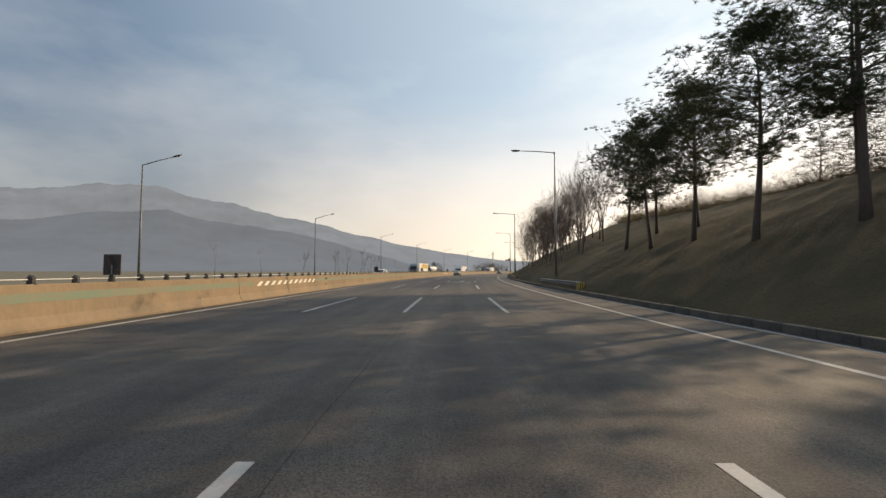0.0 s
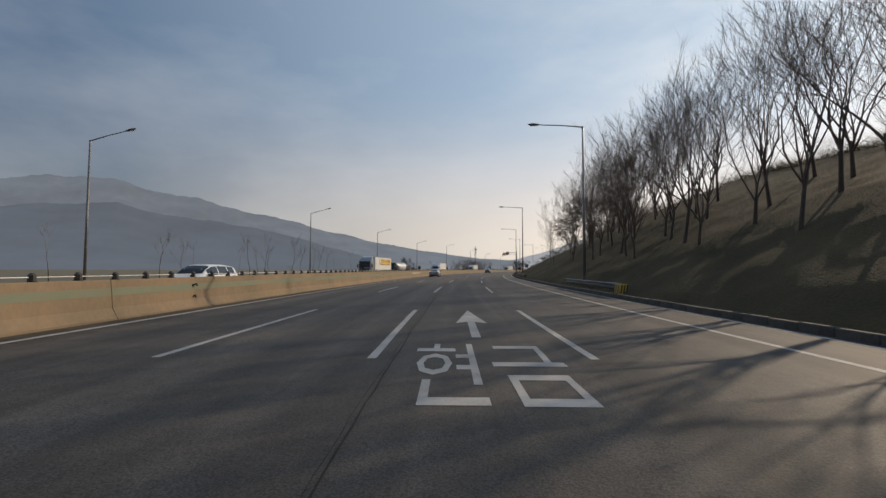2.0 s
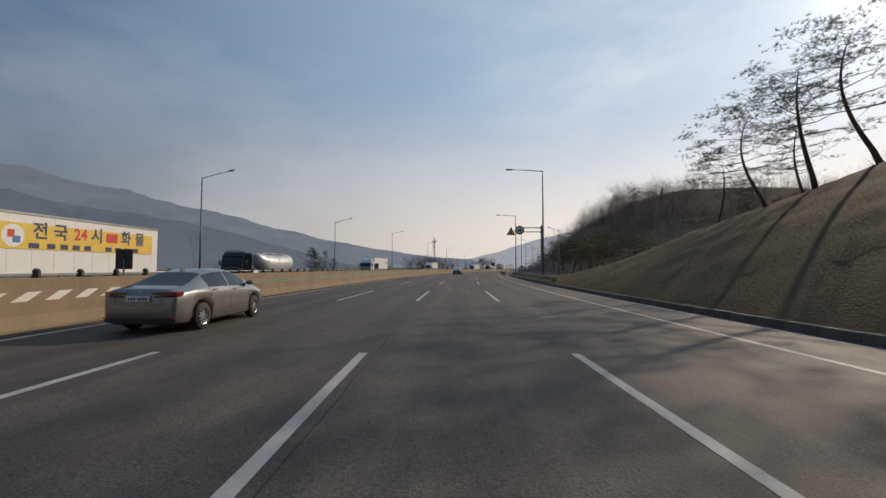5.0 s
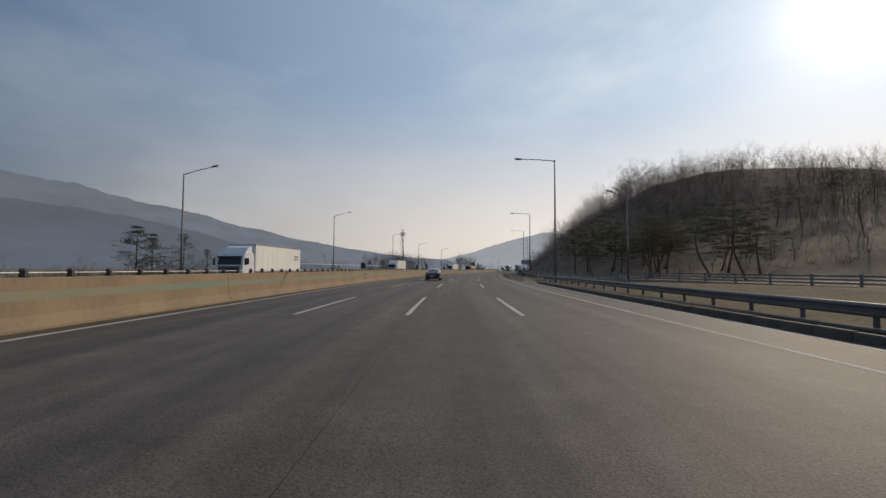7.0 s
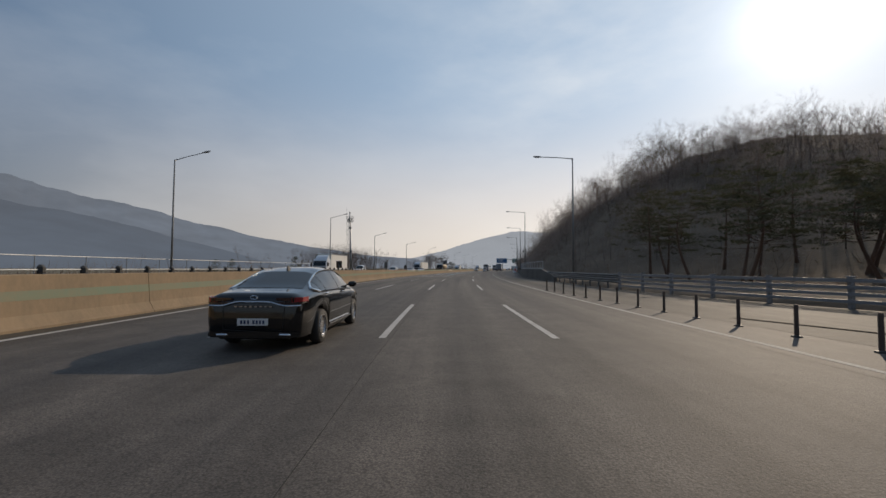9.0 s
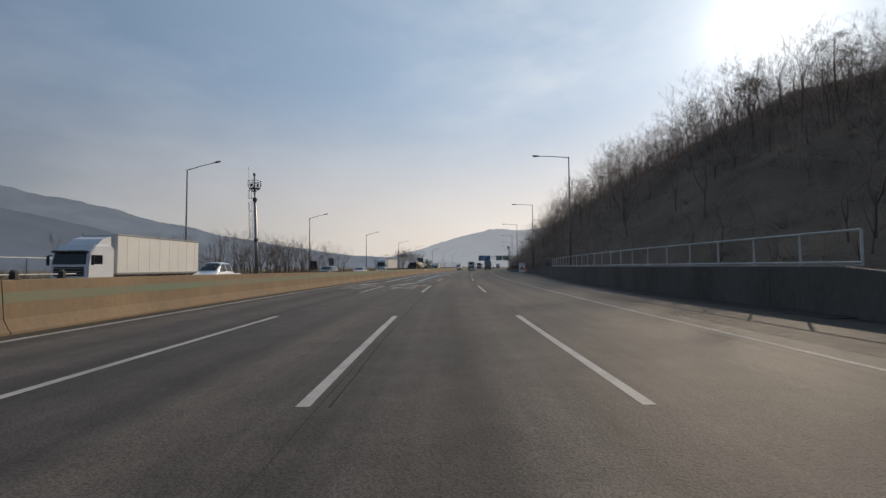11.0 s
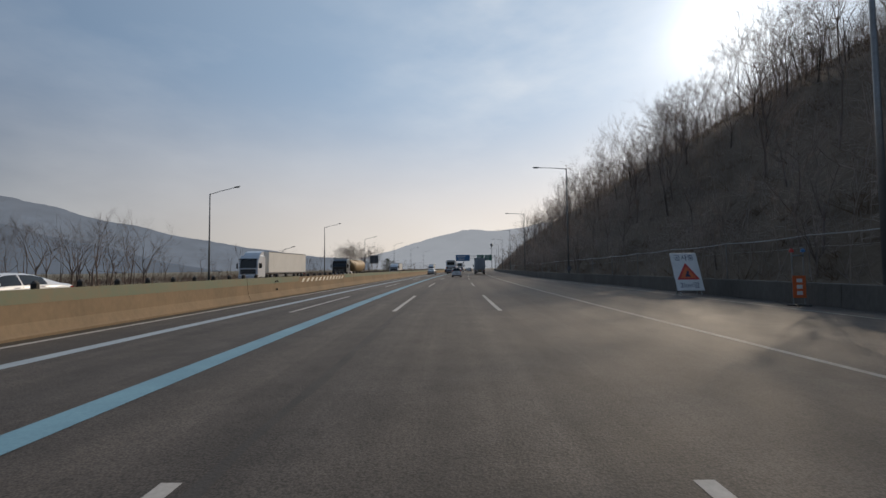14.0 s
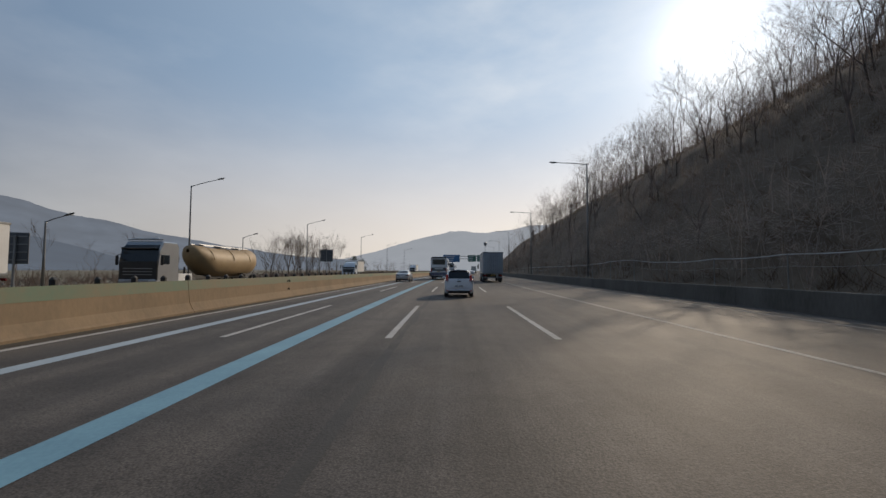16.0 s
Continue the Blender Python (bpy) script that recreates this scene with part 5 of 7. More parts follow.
def car(name, m, spec, paint, label, category="car", scale=(1, 1, 1), side_glass=((-1.05, -0.12), (-0.06, 0.9)), rear_glass=(-1.72, -0.98), screen=(0.42, 1.16), lights=0.42, light_z=0.86, plate_z=0.62, chrome=False, band=None, spokes=10, bumper="black"):
    c = thing(name, m @ Matrix.Diagonal((*scale, 1)), label, category)
    skin = CarSkin(spec)
    y0, y1 = skin.y0, skin.y1
    body = part("body", skin.body(), paint, c, smooth=True)
    part("windscreen", skin.patch(*screen, 9.2, 12, 0), "glass", body, "dark glass", True)
    part("rear_window", skin.patch(*rear_glass, 9.3, 12, 0, 0.008), "glass", body, "dark glass", True)
    for side in (-1, 1):
        for a, b in side_glass:
            part("side_window", skin.patch(a, b, 6.1, 8.85, side), "glass", body, "dark glass", True)
        pts = [skin.at(y, 5.85, side, 0.012) for y in np.linspace(side_glass[0][0] - 0.12, side_glass[-1][1] + 0.1, 10)]
        over = [skin.at(y, 9.05, side, 0.012) for y in np.linspace(side_glass[0][0] - 0.12, side_glass[-1][1] + 0.1, 10)]
        if chrome:
            part("window_trim", Geo().tube(pts, 0.02, 5), "chrome", body, "chrome strip")
            part("window_trim", Geo().tube(over, 0.018, 5), "chrome", body, "chrome strip")
            # the strip turns up behind the last window
            turn = [skin.at(side_glass[0][0] - 0.12 - 0.2 * math.sin(math.pi * u), 5.85 + 3.2 * u, side, 0.014) for u in np.linspace(0, 1, 9)]
            part("window_trim", Geo().tube(turn, 0.022, 5), "chrome", body, "chrome strip")
            part("sill_trim", Geo().tube([skin.at(y, 2.2, side, 0.015) for y in np.linspace(spec["axles"][0] + 0.45, spec["axles"][1] - 0.45, 6)], 0.02, 5), "chrome", body, "chrome strip")
        for y in np.linspace(side_glass[0][0] + 0.2, side_glass[-1][0] + 0.18, 2):
            p = skin.at(y, 4.55, side, 0.025)
            part("door_handle", Geo().box(p, (0.03, 0.2, 0.03), 0.012), "chrome" if chrome else paint, body)
        for y in (side_glass[0][0] - 0.02, side_glass[0][1] + 0.03, side_glass[-1][1] + 0.06):
            part("door_gap", Geo().tube([skin.at(y, k, side, 0.0015) for k in np.linspace(2.3, 5.6, 6)], 0.004, 4), "black", body)
        p = skin.at(side_glass[-1][1] - 0.02, 6.0, side, 0.12)
        mirror = part("mirror", Geo().box(p + Vector((0, 0, 0.04)), (0.2, 0.12, 0.13), 0.045), paint, body)
        part("mirror_foot", Geo().box(p - Vector((side * 0.09, 0, -0.02)), (0.1, 0.06, 0.04), 0.01), "black", mirror)
        # tail lamps wrap round the corner and thin out towards the middle
        if not band:
            xw, inner = knots(y0 + 0.06, spec["wide"]), knots(y0 + 0.06, spec["wide"]) - lights
            lamp = part("tail_light", skin.wrap(side, inner + (0.8 if chrome else 0.66) * lights, 0.24, light_z + 0.035, light_z + 0.04, light_z - 0.045, light_z - 0.035, out=0.006), "tail", body, "red tail light")
            part("inner_lamp", skin.wrap(side, inner, 0.0, light_z + 0.028, light_z + 0.035, light_z - 0.005, light_z - 0.045, inner + (0.8 if chrome else 0.66) * lights, 0.006), "tail_dark", lamp, "smoked inner lamp")
            part("lamp_edge", skin.wrap(side, inner + 0.1 * lights, 0.2, light_z - 0.045, light_z - 0.04, light_z - 0.085, light_z - 0.06, out=0.004), "tail_dark", lamp, "smoked lower lamp")
        else:
            lamp = part("tail_light", skin.patch(y0 + 0.07, y0 + 0.36, 3.85, 4.9, side, 0.01), "tail", body, "red tail light")
            xw = knots(y0 + 0.02, spec["wide"])
            part("inner_lamp", Geo().box((side * (xw - lights * 0.42), y0 + 0.02, light_z), (lights, 0.09, 0.095), 0.035), "tail", lamp)
            part("lamp_insert", Geo().box((side * (xw - lights * 0.5), y0 - 0.03, light_z - 0.02), (lights * 0.5, 0.02, 0.03), 0.008), "white", lamp)
        part("headlight", skin.patch(y1 - 0.42, y1 - 0.1, 3.9, 4.8, side, 0.008), "lamp_glass", body, "clear headlight")
        if not chrome:
            part("reflector", skin.wrap(side, xw - 0.16, 0.0, 0.385, 0.385, 0.36, 0.36, xw - 0.02), "red", body)
        for ya in spec["axles"]:
            wheel(c, side * (knots(ya, spec["wide"]) - 0.005), ya, spec["r"], 0.2, spokes)
    part("bumper", Geo().box((0, y0 + 0.08, 0.3), (knots(y0 + 0.1, spec["wide"]) * 1.62, 0.16, 0.16), 0.07), "black" if bumper != "black" else bumper, body)
    pl = part("number_plate", Geo().box((0, y0 - 0.022, plate_z), (0.52, 0.02, 0.12), 0.006), "white", body, "white plate with plain bars")
    for x in (-0.185, -0.13, -0.07, 0.02, 0.075, 0.13, 0.185):
        part("plate_bar", Geo().box((x, y0 - 0.034, plate_z), (0.034, 0.004, 0.062)), "ink", pl)
    part("badge", Geo().tube([(0.06 * math.cos(a), y0 + 0.004, light_z + 0.035 + 0.032 * math.sin(a)) for a in np.linspace(0, 2 * math.pi, 15)], 0.007, 5), "chrome", body)
    if not band:
        # dark diffuser under the tail and the shut line of the boot
        for side in (-1, 1):
            part("diffuser", skin.wrap(side, 0.0, 0.05, 0.36, 0.33, 0.25, 0.27, out=0.004), bumper if chrome else "black", body)
            part("boot_gap", Geo().tube([(side * x, y0 - 0.004, z) for x, z in ((0.52, light_z - 0.02), (0.5, plate_z - 0.13), (0.0, plate_z - 0.16))], 0.004, 4), "black", body)
    part("underside", Geo().box((0, 0, 0.3), (knots(0, spec["wide"]) * 1.5, (y1 - y0) * 0.86, 0.14), 0.03), "black", body)
    part("grille", Geo().box((0, y1 - 0.02, 0.56), (0.8, 0.06, 0.2), 0.03), "black", body)
    if chrome:
        pts = [(x, y0 - 0.022 + 0.06 * (abs(x) / 0.75) ** 6, light_z - 0.035 - 0.07 * (1 - math.cos(math.pi * min(1.0, max(0.0, (abs(x) - 0.22) / 0.34)))) / 2) for x in np.linspace(-0.78, 0.78, 27)]
        part("boot_trim", Geo().tube(pts, 0.013, 5), "chrome", body, "chrome strip across the boot")
        for x in (-0.6, 0.6):
            part("tailpipe", Geo().box((x * 0.88, y0 + 0.0, 0.3), (0.2, 0.05, 0.045), 0.02), "chrome", body, "chrome tailpipe trim")
        for k in range(8):
            part("model_bar", Geo().box((0.084 * (k - 3.5), y0 - 0.012, light_z - 0.12), (0.045, 0.012, 0.02)), "chrome", body)
    fin = skin.at(-0.75, 12, 1)
    part("aerial_fin", Geo().add([fin + Vector(q) for q in ((-0.02, -0.1, -0.01), (0.02, -0.1, -0.01), (0.02, 0.1, -0.01), (-0.02, 0.1, -0.01), (0, -0.08, 0.09), (0, -0.05, 0.09))], [(0, 1, 2, 3), (0, 1, 4), (2, 3, 5), (1, 2, 5, 4), (3, 0, 4, 5)]), "black", body)
    if band:
        for side in (-1, 1):
            part("high_lamp", Geo().box((side * 0.64, y0 + 0.1, 1.06), (0.13, 0.16, 0.34), 0.045), "red", body, "tall red tail light")
        part("lower_bumper", Geo().box((0, y0 + 0.03, 0.33), (1.2, 0.14, 0.09), 0.035), "black", body)
        part("tailgate_handle", Geo().box((0, y0 - 0.02, band), (0.22, 0.03, 0.05), 0.012), "black", body)
        part("roof_spoiler", Geo().box((0, y0 + 0.34, knots(y0 + 0.38, spec["top"]) + 0.02), (1.0, 0.22, 0.04), 0.018), paint, body)
        part("wiper", Geo().tube([(0.0, y0 + 0.06, 1.06), (0.3, y0 + 0.09, 1.1)], 0.01, 4), "black", body)
    return c


car("sedan", at(127.4, -7.06), SEDAN, "paint_grey", "grey-beige metallic saloon car driving in the first lane", scale=(0.99, 0.99, 0.985), bumper="paint_grey", light_z=0.9, plate_z=0.79, lights=0.5)
car("sedan", at(215.9, -3.8), SEDAN, "paint_black", "glossy black saloon car with chrome window trim", scale=(1.02, 1.07, 1.005), chrome=True, bumper="paint_black", spokes=14, light_z=0.9, plate_z=0.52, lights=0.42, side_glass=((-1.3, -1.02), (-0.98, -0.1), (-0.04, 0.9)))
car("sedan", at(420.8, -6.9), SEDAN, "paint_silver", "silver saloon car far ahead in the first lane", bumper="paint_silver")
car("hatchback", at(390.6, -0.07), HATCH, "paint_white", "small white hatchback driving ahead in the same lane", side_glass=((-1.05, -0.15), (-0.08, 0.85)), rear_glass=(-1.735, -1.47), screen=(0.45, 1.15), lights=0.16, light_z=0.92, plate_z=0.62, band=0.86)
car("wagon", at(70.7, -14.1, 0, 180), WAGON, "paint_white", "white sport utility car on the opposite carriageway", side_glass=((-1.75, -1.1), (-1.02, -0.12), (-0.05, 0.9)), rear_glass=(-2.14, -1.98), screen=(0.5, 1.22))
car("sedan", at(318.6, -16.0, 0, 180), SEDAN, "paint_silver", "silver saloon car on the opposite carriageway", bumper="paint_silver")
car("wagon", at(313.2, -19.5, 0, 180), WAGON, "paint_black", "dark sport utility car on the opposite carriageway", side_glass=((-1.75, -1.1), (-1.02, -0.12), (-0.05, 0.9)), rear_glass=(-2.14, -1.98), screen=(0.5, 1.22))
car("sedan", at(335.5, -16.2, 0, 180), SEDAN, "paint_white", "white saloon car on the opposite carriageway", bumper="paint_white")
for s, d, spec, paint, word in ((470, -6.6, SEDAN, "paint_black", "black saloon car"), (508, 0.1, WAGON, "paint_silver", "silver sport utility car"), (520, 3.4, SEDAN, "paint_white", "white saloon car"), (556, -3.2, SEDAN, "paint_grey", "grey saloon car"), (590, 0.2, WAGON, "paint_white", "white sport utility car"), (604, 3.6, SEDAN, "paint_black", "black saloon car")):
    far = dict(side_glass=((-1.75, -1.1), (-1.02, -0.12), (-0.05, 0.9)), rear_glass=(-2.14, -1.98), screen=(0.5, 1.22)) if spec is WAGON else {}
    car("wagon" if spec is WAGON else "sedan", at(s, d), spec, paint, word + " in the distant traffic", **far)


def coach(m):
    c = thing("coach", m, "white touring coach with a grey-blue lower band", "bus")
    L, W, H = 12.0, 2.48, 3.45
    body = part("body", Geo().box((0, 0, 0.42 + (H - 0.42) / 2), (W, L, H - 0.42), 0.16), "paint_white", c)
    part("roof_pod", Geo().box((0, -0.6, H + 0.06), (1.9, 6.5, 0.22), 0.09), "paint_white", body)
    part("rear_spoiler", Geo().box((0, -L / 2 + 0.12, H - 0.06), (2.3, 0.5, 0.2), 0.08), "black", body)
    part("rear_window", Geo().box((0, -L / 2 + 0.0, 2.72), (1.9, 0.06, 0.8), 0.03), "glass", body, "dark glass")
    part("engine_panel", Geo().box((0, -L / 2 - 0.01, 1.62), (2.1, 0.06, 0.5), 0.03), "sign_back", body)
    part("name_bar", Geo().box((0, -L / 2 - 0.05, 1.68), (1.3, 0.02, 0.16), 0.005), "white", body)
    part("lower_band", Geo().box((0, 0, 0.9), (W + 0.02, L + 0.02, 0.66), 0.12), "paint_blue", body, "grey-blue lower band")
    part("bumper", Geo().box((0, -L / 2, 0.5), (2.4, 0.22, 0.3), 0.07), "black", body)
    pl = part("number_plate", Geo().box((0, -L / 2 - 0.05, 1.28), (0.52, 0.03, 0.12), 0.006), "yellow", body, "yellow plate with plain bars")
    part("plate_bar", Geo().box((0, -L / 2 - 0.07, 1.28), (0.36, 0.01, 0.06)), "ink", pl)
    for side in (-1, 1):
        part("tail_light", Geo().box((side * 1.13, -L / 2 - 0.005, 1.5), (0.17, 0.08, 0.62), 0.04), "tail", body, "red tail light")
        for k in range(6):
            part("side_window", Geo().box((side * (W / 2), -4.6 + 1.72 * k, 2.45), (0.05, 1.62, 0.95), 0.02), "glass", body, "dark glass")
        part("stripe", Geo().box((side * (W / 2 + 0.004), -1.0, 1.6), (0.02, 8.5, 0.16), 0.006), "paint_blue", body)
        arm = part("mirror", Geo().box((side * 1.45, 5.9, 2.5), (0.2, 0.12, 0.5), 0.05), "black", body)
        part("mirror_arm", Geo().tube([(side * 1.1, 5.9, 3.1), (side * 1.4, 6.0, 2.95), (side * 1.45, 5.9, 2.7)], 0.03, 6), "black", arm)
        for y in (-3.4, 3.4):
            wheel(c, side * 1.22, y, 0.5, 0.3, 8)
    part("windscreen", Geo().box((0, L / 2, 2.2), (2.2, 0.06, 1.6), 0.03), "glass", body, "dark glass")


coach(at(437.2, -3.0))


def cab(c, y, w, h, paint, roof=True, length=2.1, floor=0.55):
    """A forward-control lorry cab whose nose is at y + length."""
    out = [(y, floor), (y, h - 0.25), (y + 0.2, h), (y + length - 0.55, h), (y + length - 0.15, h - 0.55), (y + length - 0.02, 1.7), (y + length, floor + 0.1), (y + length - 0.1, floor)]
    rows = []
    for x in (-w / 2, -w / 2 + 0.08, w / 2 - 0.08, w / 2):
        inset = 0.07 if abs(x) > w / 2 - 0.01 else 0.0
        cy, cz = y + length / 2, (h + floor) / 2
        rows.append([(x, cy + (a - cy) * (1 - inset), cz + (b - cz) * (1 - inset * 0.8)) for a, b in out])
    g = Geo().rows(rows, closed=True).add(rows[0], [tuple(range(8))]).add(rows[-1], [tuple(range(8))])
    body = part("cab", g, paint, c)
    part("windscreen", Geo().add([(x, y + length + dy, z) for x, dy, z in ((-w * 0.44, 0.0, 1.75), (w * 0.44, 0.0, 1.75), (w * 0.42, -0.13, h - 0.55), (-w * 0.42, -0.13, h - 0.55))], [(0, 1, 2, 3)]), "glass", body, "dark glass")
    part("sun_visor", Geo().box((0, y + length - 0.08, h - 0.45), (w * 0.9, 0.35, 0.14), 0.05), "glass", body)
    part("grille", Geo().box((0, y + length + 0.0, 1.3), (w * 0.8, 0.08, 0.6), 0.04), "black", body)
    for k in range(3):
        part("grille_bar", Geo().box((0, y + length + 0.05, 1.1 + 0.19 * k), (w * 0.76, 0.03, 0.05), 0.012), "steel", body)
    part("bumper", Geo().box((0, y + length - 0.05, 0.62), (w, 0.34, 0.42), 0.09), paint, body)
    for side in (-1, 1):
        part("door_window", Geo().box((side * (w / 2 - 0.01), y + length - 0.75, 2.05), (0.05, 0.75, 0.6), 0.02), "glass", body, "dark glass")
        part("headlight", Geo().box((side * w * 0.38, y + length + 0.08, 0.72), (0.4, 0.1, 0.16), 0.04), "lamp_glass", body)
        mir = part("mirror", Geo().box((side * (w / 2 + 0.22), y + length - 0.1, 2.0), (0.2, 0.12, 0.62), 0.05), "black", body)
        part("mirror_arm", Geo().tube([(side * w / 2, y + length - 0.2, 2.35), (side * (w / 2 + 0.22), y + length - 0.1, 2.32)], 0.025, 5), "black", mir)
        part("step", Geo().box((side * (w / 2 - 0.1), y + length - 0.85, 0.5), (0.2, 0.5, 0.3), 0.04), "black", body)
    if roof:
        pts = [(y + 0.1, h), (y + length - 0.9, h), (y + length - 1.3, h + 0.42), (y + 0.1, h + 0.62)]
        part("air_deflector", Geo().add([(x, a, b) for x in (-w * 0.42, w * 0.42) for a, b in pts], [(0, 1, 2, 3), (4, 5, 6, 7), (0, 1, 5, 4), (1, 2, 6, 5), (2, 3, 7, 6), (3, 0, 4, 7)]), paint, body)
    return body


def lorry(name, m, label, paint, box_mat, L=9.0, h=3.75, rear_detail=True, artic=False, banner=False, w=2.46, bars=False):
    c = thing(name, m, label, "lorry")
    y1 = L / 2
    cab(c, y1 - 2.2, w, h - 0.85 if not artic else h - 0.65, paint)
    y0, yb = -L / 2, y1 - (2.4 if not artic else 3.1)
    part("chassis", Geo().box((0, (y0 + y1) / 2 - 0.4, 0.78), (0.9, L - 1.6, 0.3), 0.03), "black", c)
    box = part("cargo_box", Geo().box((0, (y0 + yb) / 2, (h + 1.08) / 2), (w, yb - y0, h - 1.08), 0.05), box_mat, c)
    for side in (-1, 1):
        part("lower_rail", Geo().box((side * (w / 2 + 0.005), (y0 + yb) / 2, 1.12), (0.05, yb - y0, 0.14), 0.015), "steel", box)
        part("upper_rail", Geo().box((side * (w / 2 + 0.005), (y0 + yb) / 2, h - 0.07), (0.05, yb - y0, 0.12), 0.015), "steel", box)
        for k in range(int((yb - y0) / 1.1)):
            part("panel_seam", Geo().box((side * (w / 2 + 0.002), y0 + 0.6 + 1.1 * k, (h + 1.08) / 2), (0.012, 0.025, h - 1.4)), box_mat, box)
        part("side_guard", Geo().box((side * (w / 2 - 0.05), (y0 + yb) / 2 + 0.3, 0.72), (0.05, (yb - y0) * 0.5, 0.34), 0.015), "steel", c)
        part("tail_light", Geo().box((side * 0.95, y0 - 0.04, 0.85), (0.36, 0.08, 0.14), 0.02), "tail", c, "red tail light")
        part("mudflap", Geo().box((side * 0.9, y0 + 0.5, 0.45), (0.55, 0.03, 0.5), 0.01), "rubber", c)
        for y in ((y0 + 1.6, y0 + 2.8, y1 - 1.3) if not artic else (y0 + 1.3, y0 + 2.6, y1 - 4.2, y1 - 1.4)):
            wheel(c, side * (w / 2 - 0.02), y, 0.49, 0.3, 8)
    if rear_detail:
        for side in (-1, 1):
            door = part("rear_door", Geo().box((side * w * 0.243, y0 - 0.025, (h + 1.1) / 2), (w * 0.47, 0.06, h - 1.32), 0.015), box_mat, box)
            for k in range(5):
                part("door_rib", Geo().box((side * (0.14 + 0.23 * k), y0 - 0.07, (h + 1.1) / 2), (0.09, 0.05, h - 1.5), 0.02), box_mat, door)
            part("lock_bar", Geo().tube([(side * 0.26, y0 - 0.11, 1.25), (side * 0.26, y0 - 0.11, h - 0.25)], 0.02, 6), "steel", door)
        part("rear_frame", Geo().box((0, y0 - 0.03, h - 0.08), (w, 0.1, 0.16), 0.03), "steel", box)
        part("rear_sill", Geo().box((0, y0 - 0.03, 1.12), (w, 0.1, 0.16), 0.03), "steel", box)
        part("under_bar", Geo().box((0, y0 + 0.05, 0.6), (2.2, 0.1, 0.12), 0.02), "steel", c)
        pl = part("number_plate", Geo().box((0, y0 - 0.03, 0.86), (0.5, 0.03, 0.14), 0.006), "yellow", c, "yellow plate with plain bars")
        part("plate_bar", Geo().box((0, y0 - 0.05, 0.86), (0.34, 0.01, 0.06)), "ink", pl)
    if banner:
        # advertising panel on the side that faces our lanes
        x = -(w / 2 + 0.02)
        pan = part("banner", Geo().box((x, -2.65, 2.86), (0.02, 9.4, 1.16), 0.004), "yellow", box, "yellow advertising panel with red and black lettering")
        for text, mat, yc, size in (("전", "ink", 0.05, 0.84), ("국", "ink", -0.98, 0.84), ("24", "red", -2.1, 0.8), ("시", "ink", -3.12, 0.84), ("화", "ink", -5.15, 0.84), ("물", "ink", -6.25, 0.84)):
            me = letters(text, size, "lettering", 0.022)
            me.transform(Matrix.Translation((x - 0.014, yc, 3.1)) @ Matrix.Rotation(radians(-90), 4, "Z") @ Matrix.Rotation(radians(90), 4, "X"))
            me.materials.append(M[mat])
            part("lettering", me, None, pan)
        part("red_block", Geo().box((x - 0.012, -4.12, 3.08), (0.006, 0.8, 0.5)), "red", pan)
        part("number_bar", Geo().box((x - 0.012, 0.35, 2.45), (0.006, 0.5, 0.24)), "ink", pan)
        for k in range(9):
            if k != 4:
                part("number_bar", Geo().box((x - 0.012, -0.5 - 0.68 * k, 2.45), (0.006, 0.42, 0.25)), "ink", pan)
        part("emblem", Geo().tube([(x - 0.006, 1.3, 2.86), (x - 0.016, 1.3, 2.86)], 0.5, 18), "white", pan)
        part("emblem_mark", Geo().box((x - 0.018, 1.4, 2.95), (0.006, 0.3, 0.34), 0.002), "red", pan)
        part("emblem_mark", Geo().box((x - 0.018, 1.15, 2.7), (0.006, 0.34, 0.3), 0.002), "sign_blue", pan)
    if bars:
        x = -(w / 2 + 0.012)
        for k in range(2):
            part("lettering_bars", Geo().box((x, y0 + 1.3, 2.75 - 0.3 * k), (0.006, 1.3, 0.14)), "sign_back", box)
    return c


lorry("lorry", at(423.4, 4.3), "grey box lorry with ribbed rear doors in the outer lane", "paint_white", "box_grey", 9.0, 3.75)
lorry("articulated_lorry", at(135.4, -20.7, 0, 180), "white articulated lorry with a yellow advertising panel", "paint_silver", "box_white", 15.8, 3.95, artic=True, banner=True)
lorry("lorry", at(205.0, -20.6, 0, 180), "white box lorry on the opposite carriageway", "paint_white", "box_white", 13.2, 3.75, bars=True)
lorry("lorry", at(282.3, -24.1, 0, 180), "long white box lorry on the opposite carriageway", "paint_white", "box_white", 11.6, 3.85)
lorry("articulated_lorry", at(380.5, -25.7, 0, 180), "white articulated lorry on the opposite carriageway", "paint_white", "box_white", 16.2, 3.95, artic=True)
lorry("lorry", at(448.0, -20.5, 0, 180), "small white lorry far off on the opposite carriageway", "paint_white", "box_white", 7.5, 3.2)
lorry("lorry", at(540.0, -20.5, 0, 180), "white box lorry in the distance", "paint_white", "box_white", 9.0, 3.6)
lorry("lorry", at(585.0, 4.0), "white box lorry in the distant traffic", "paint_white", "box_white", 9.0, 3.5)
coach(at(498.0, -3.4))


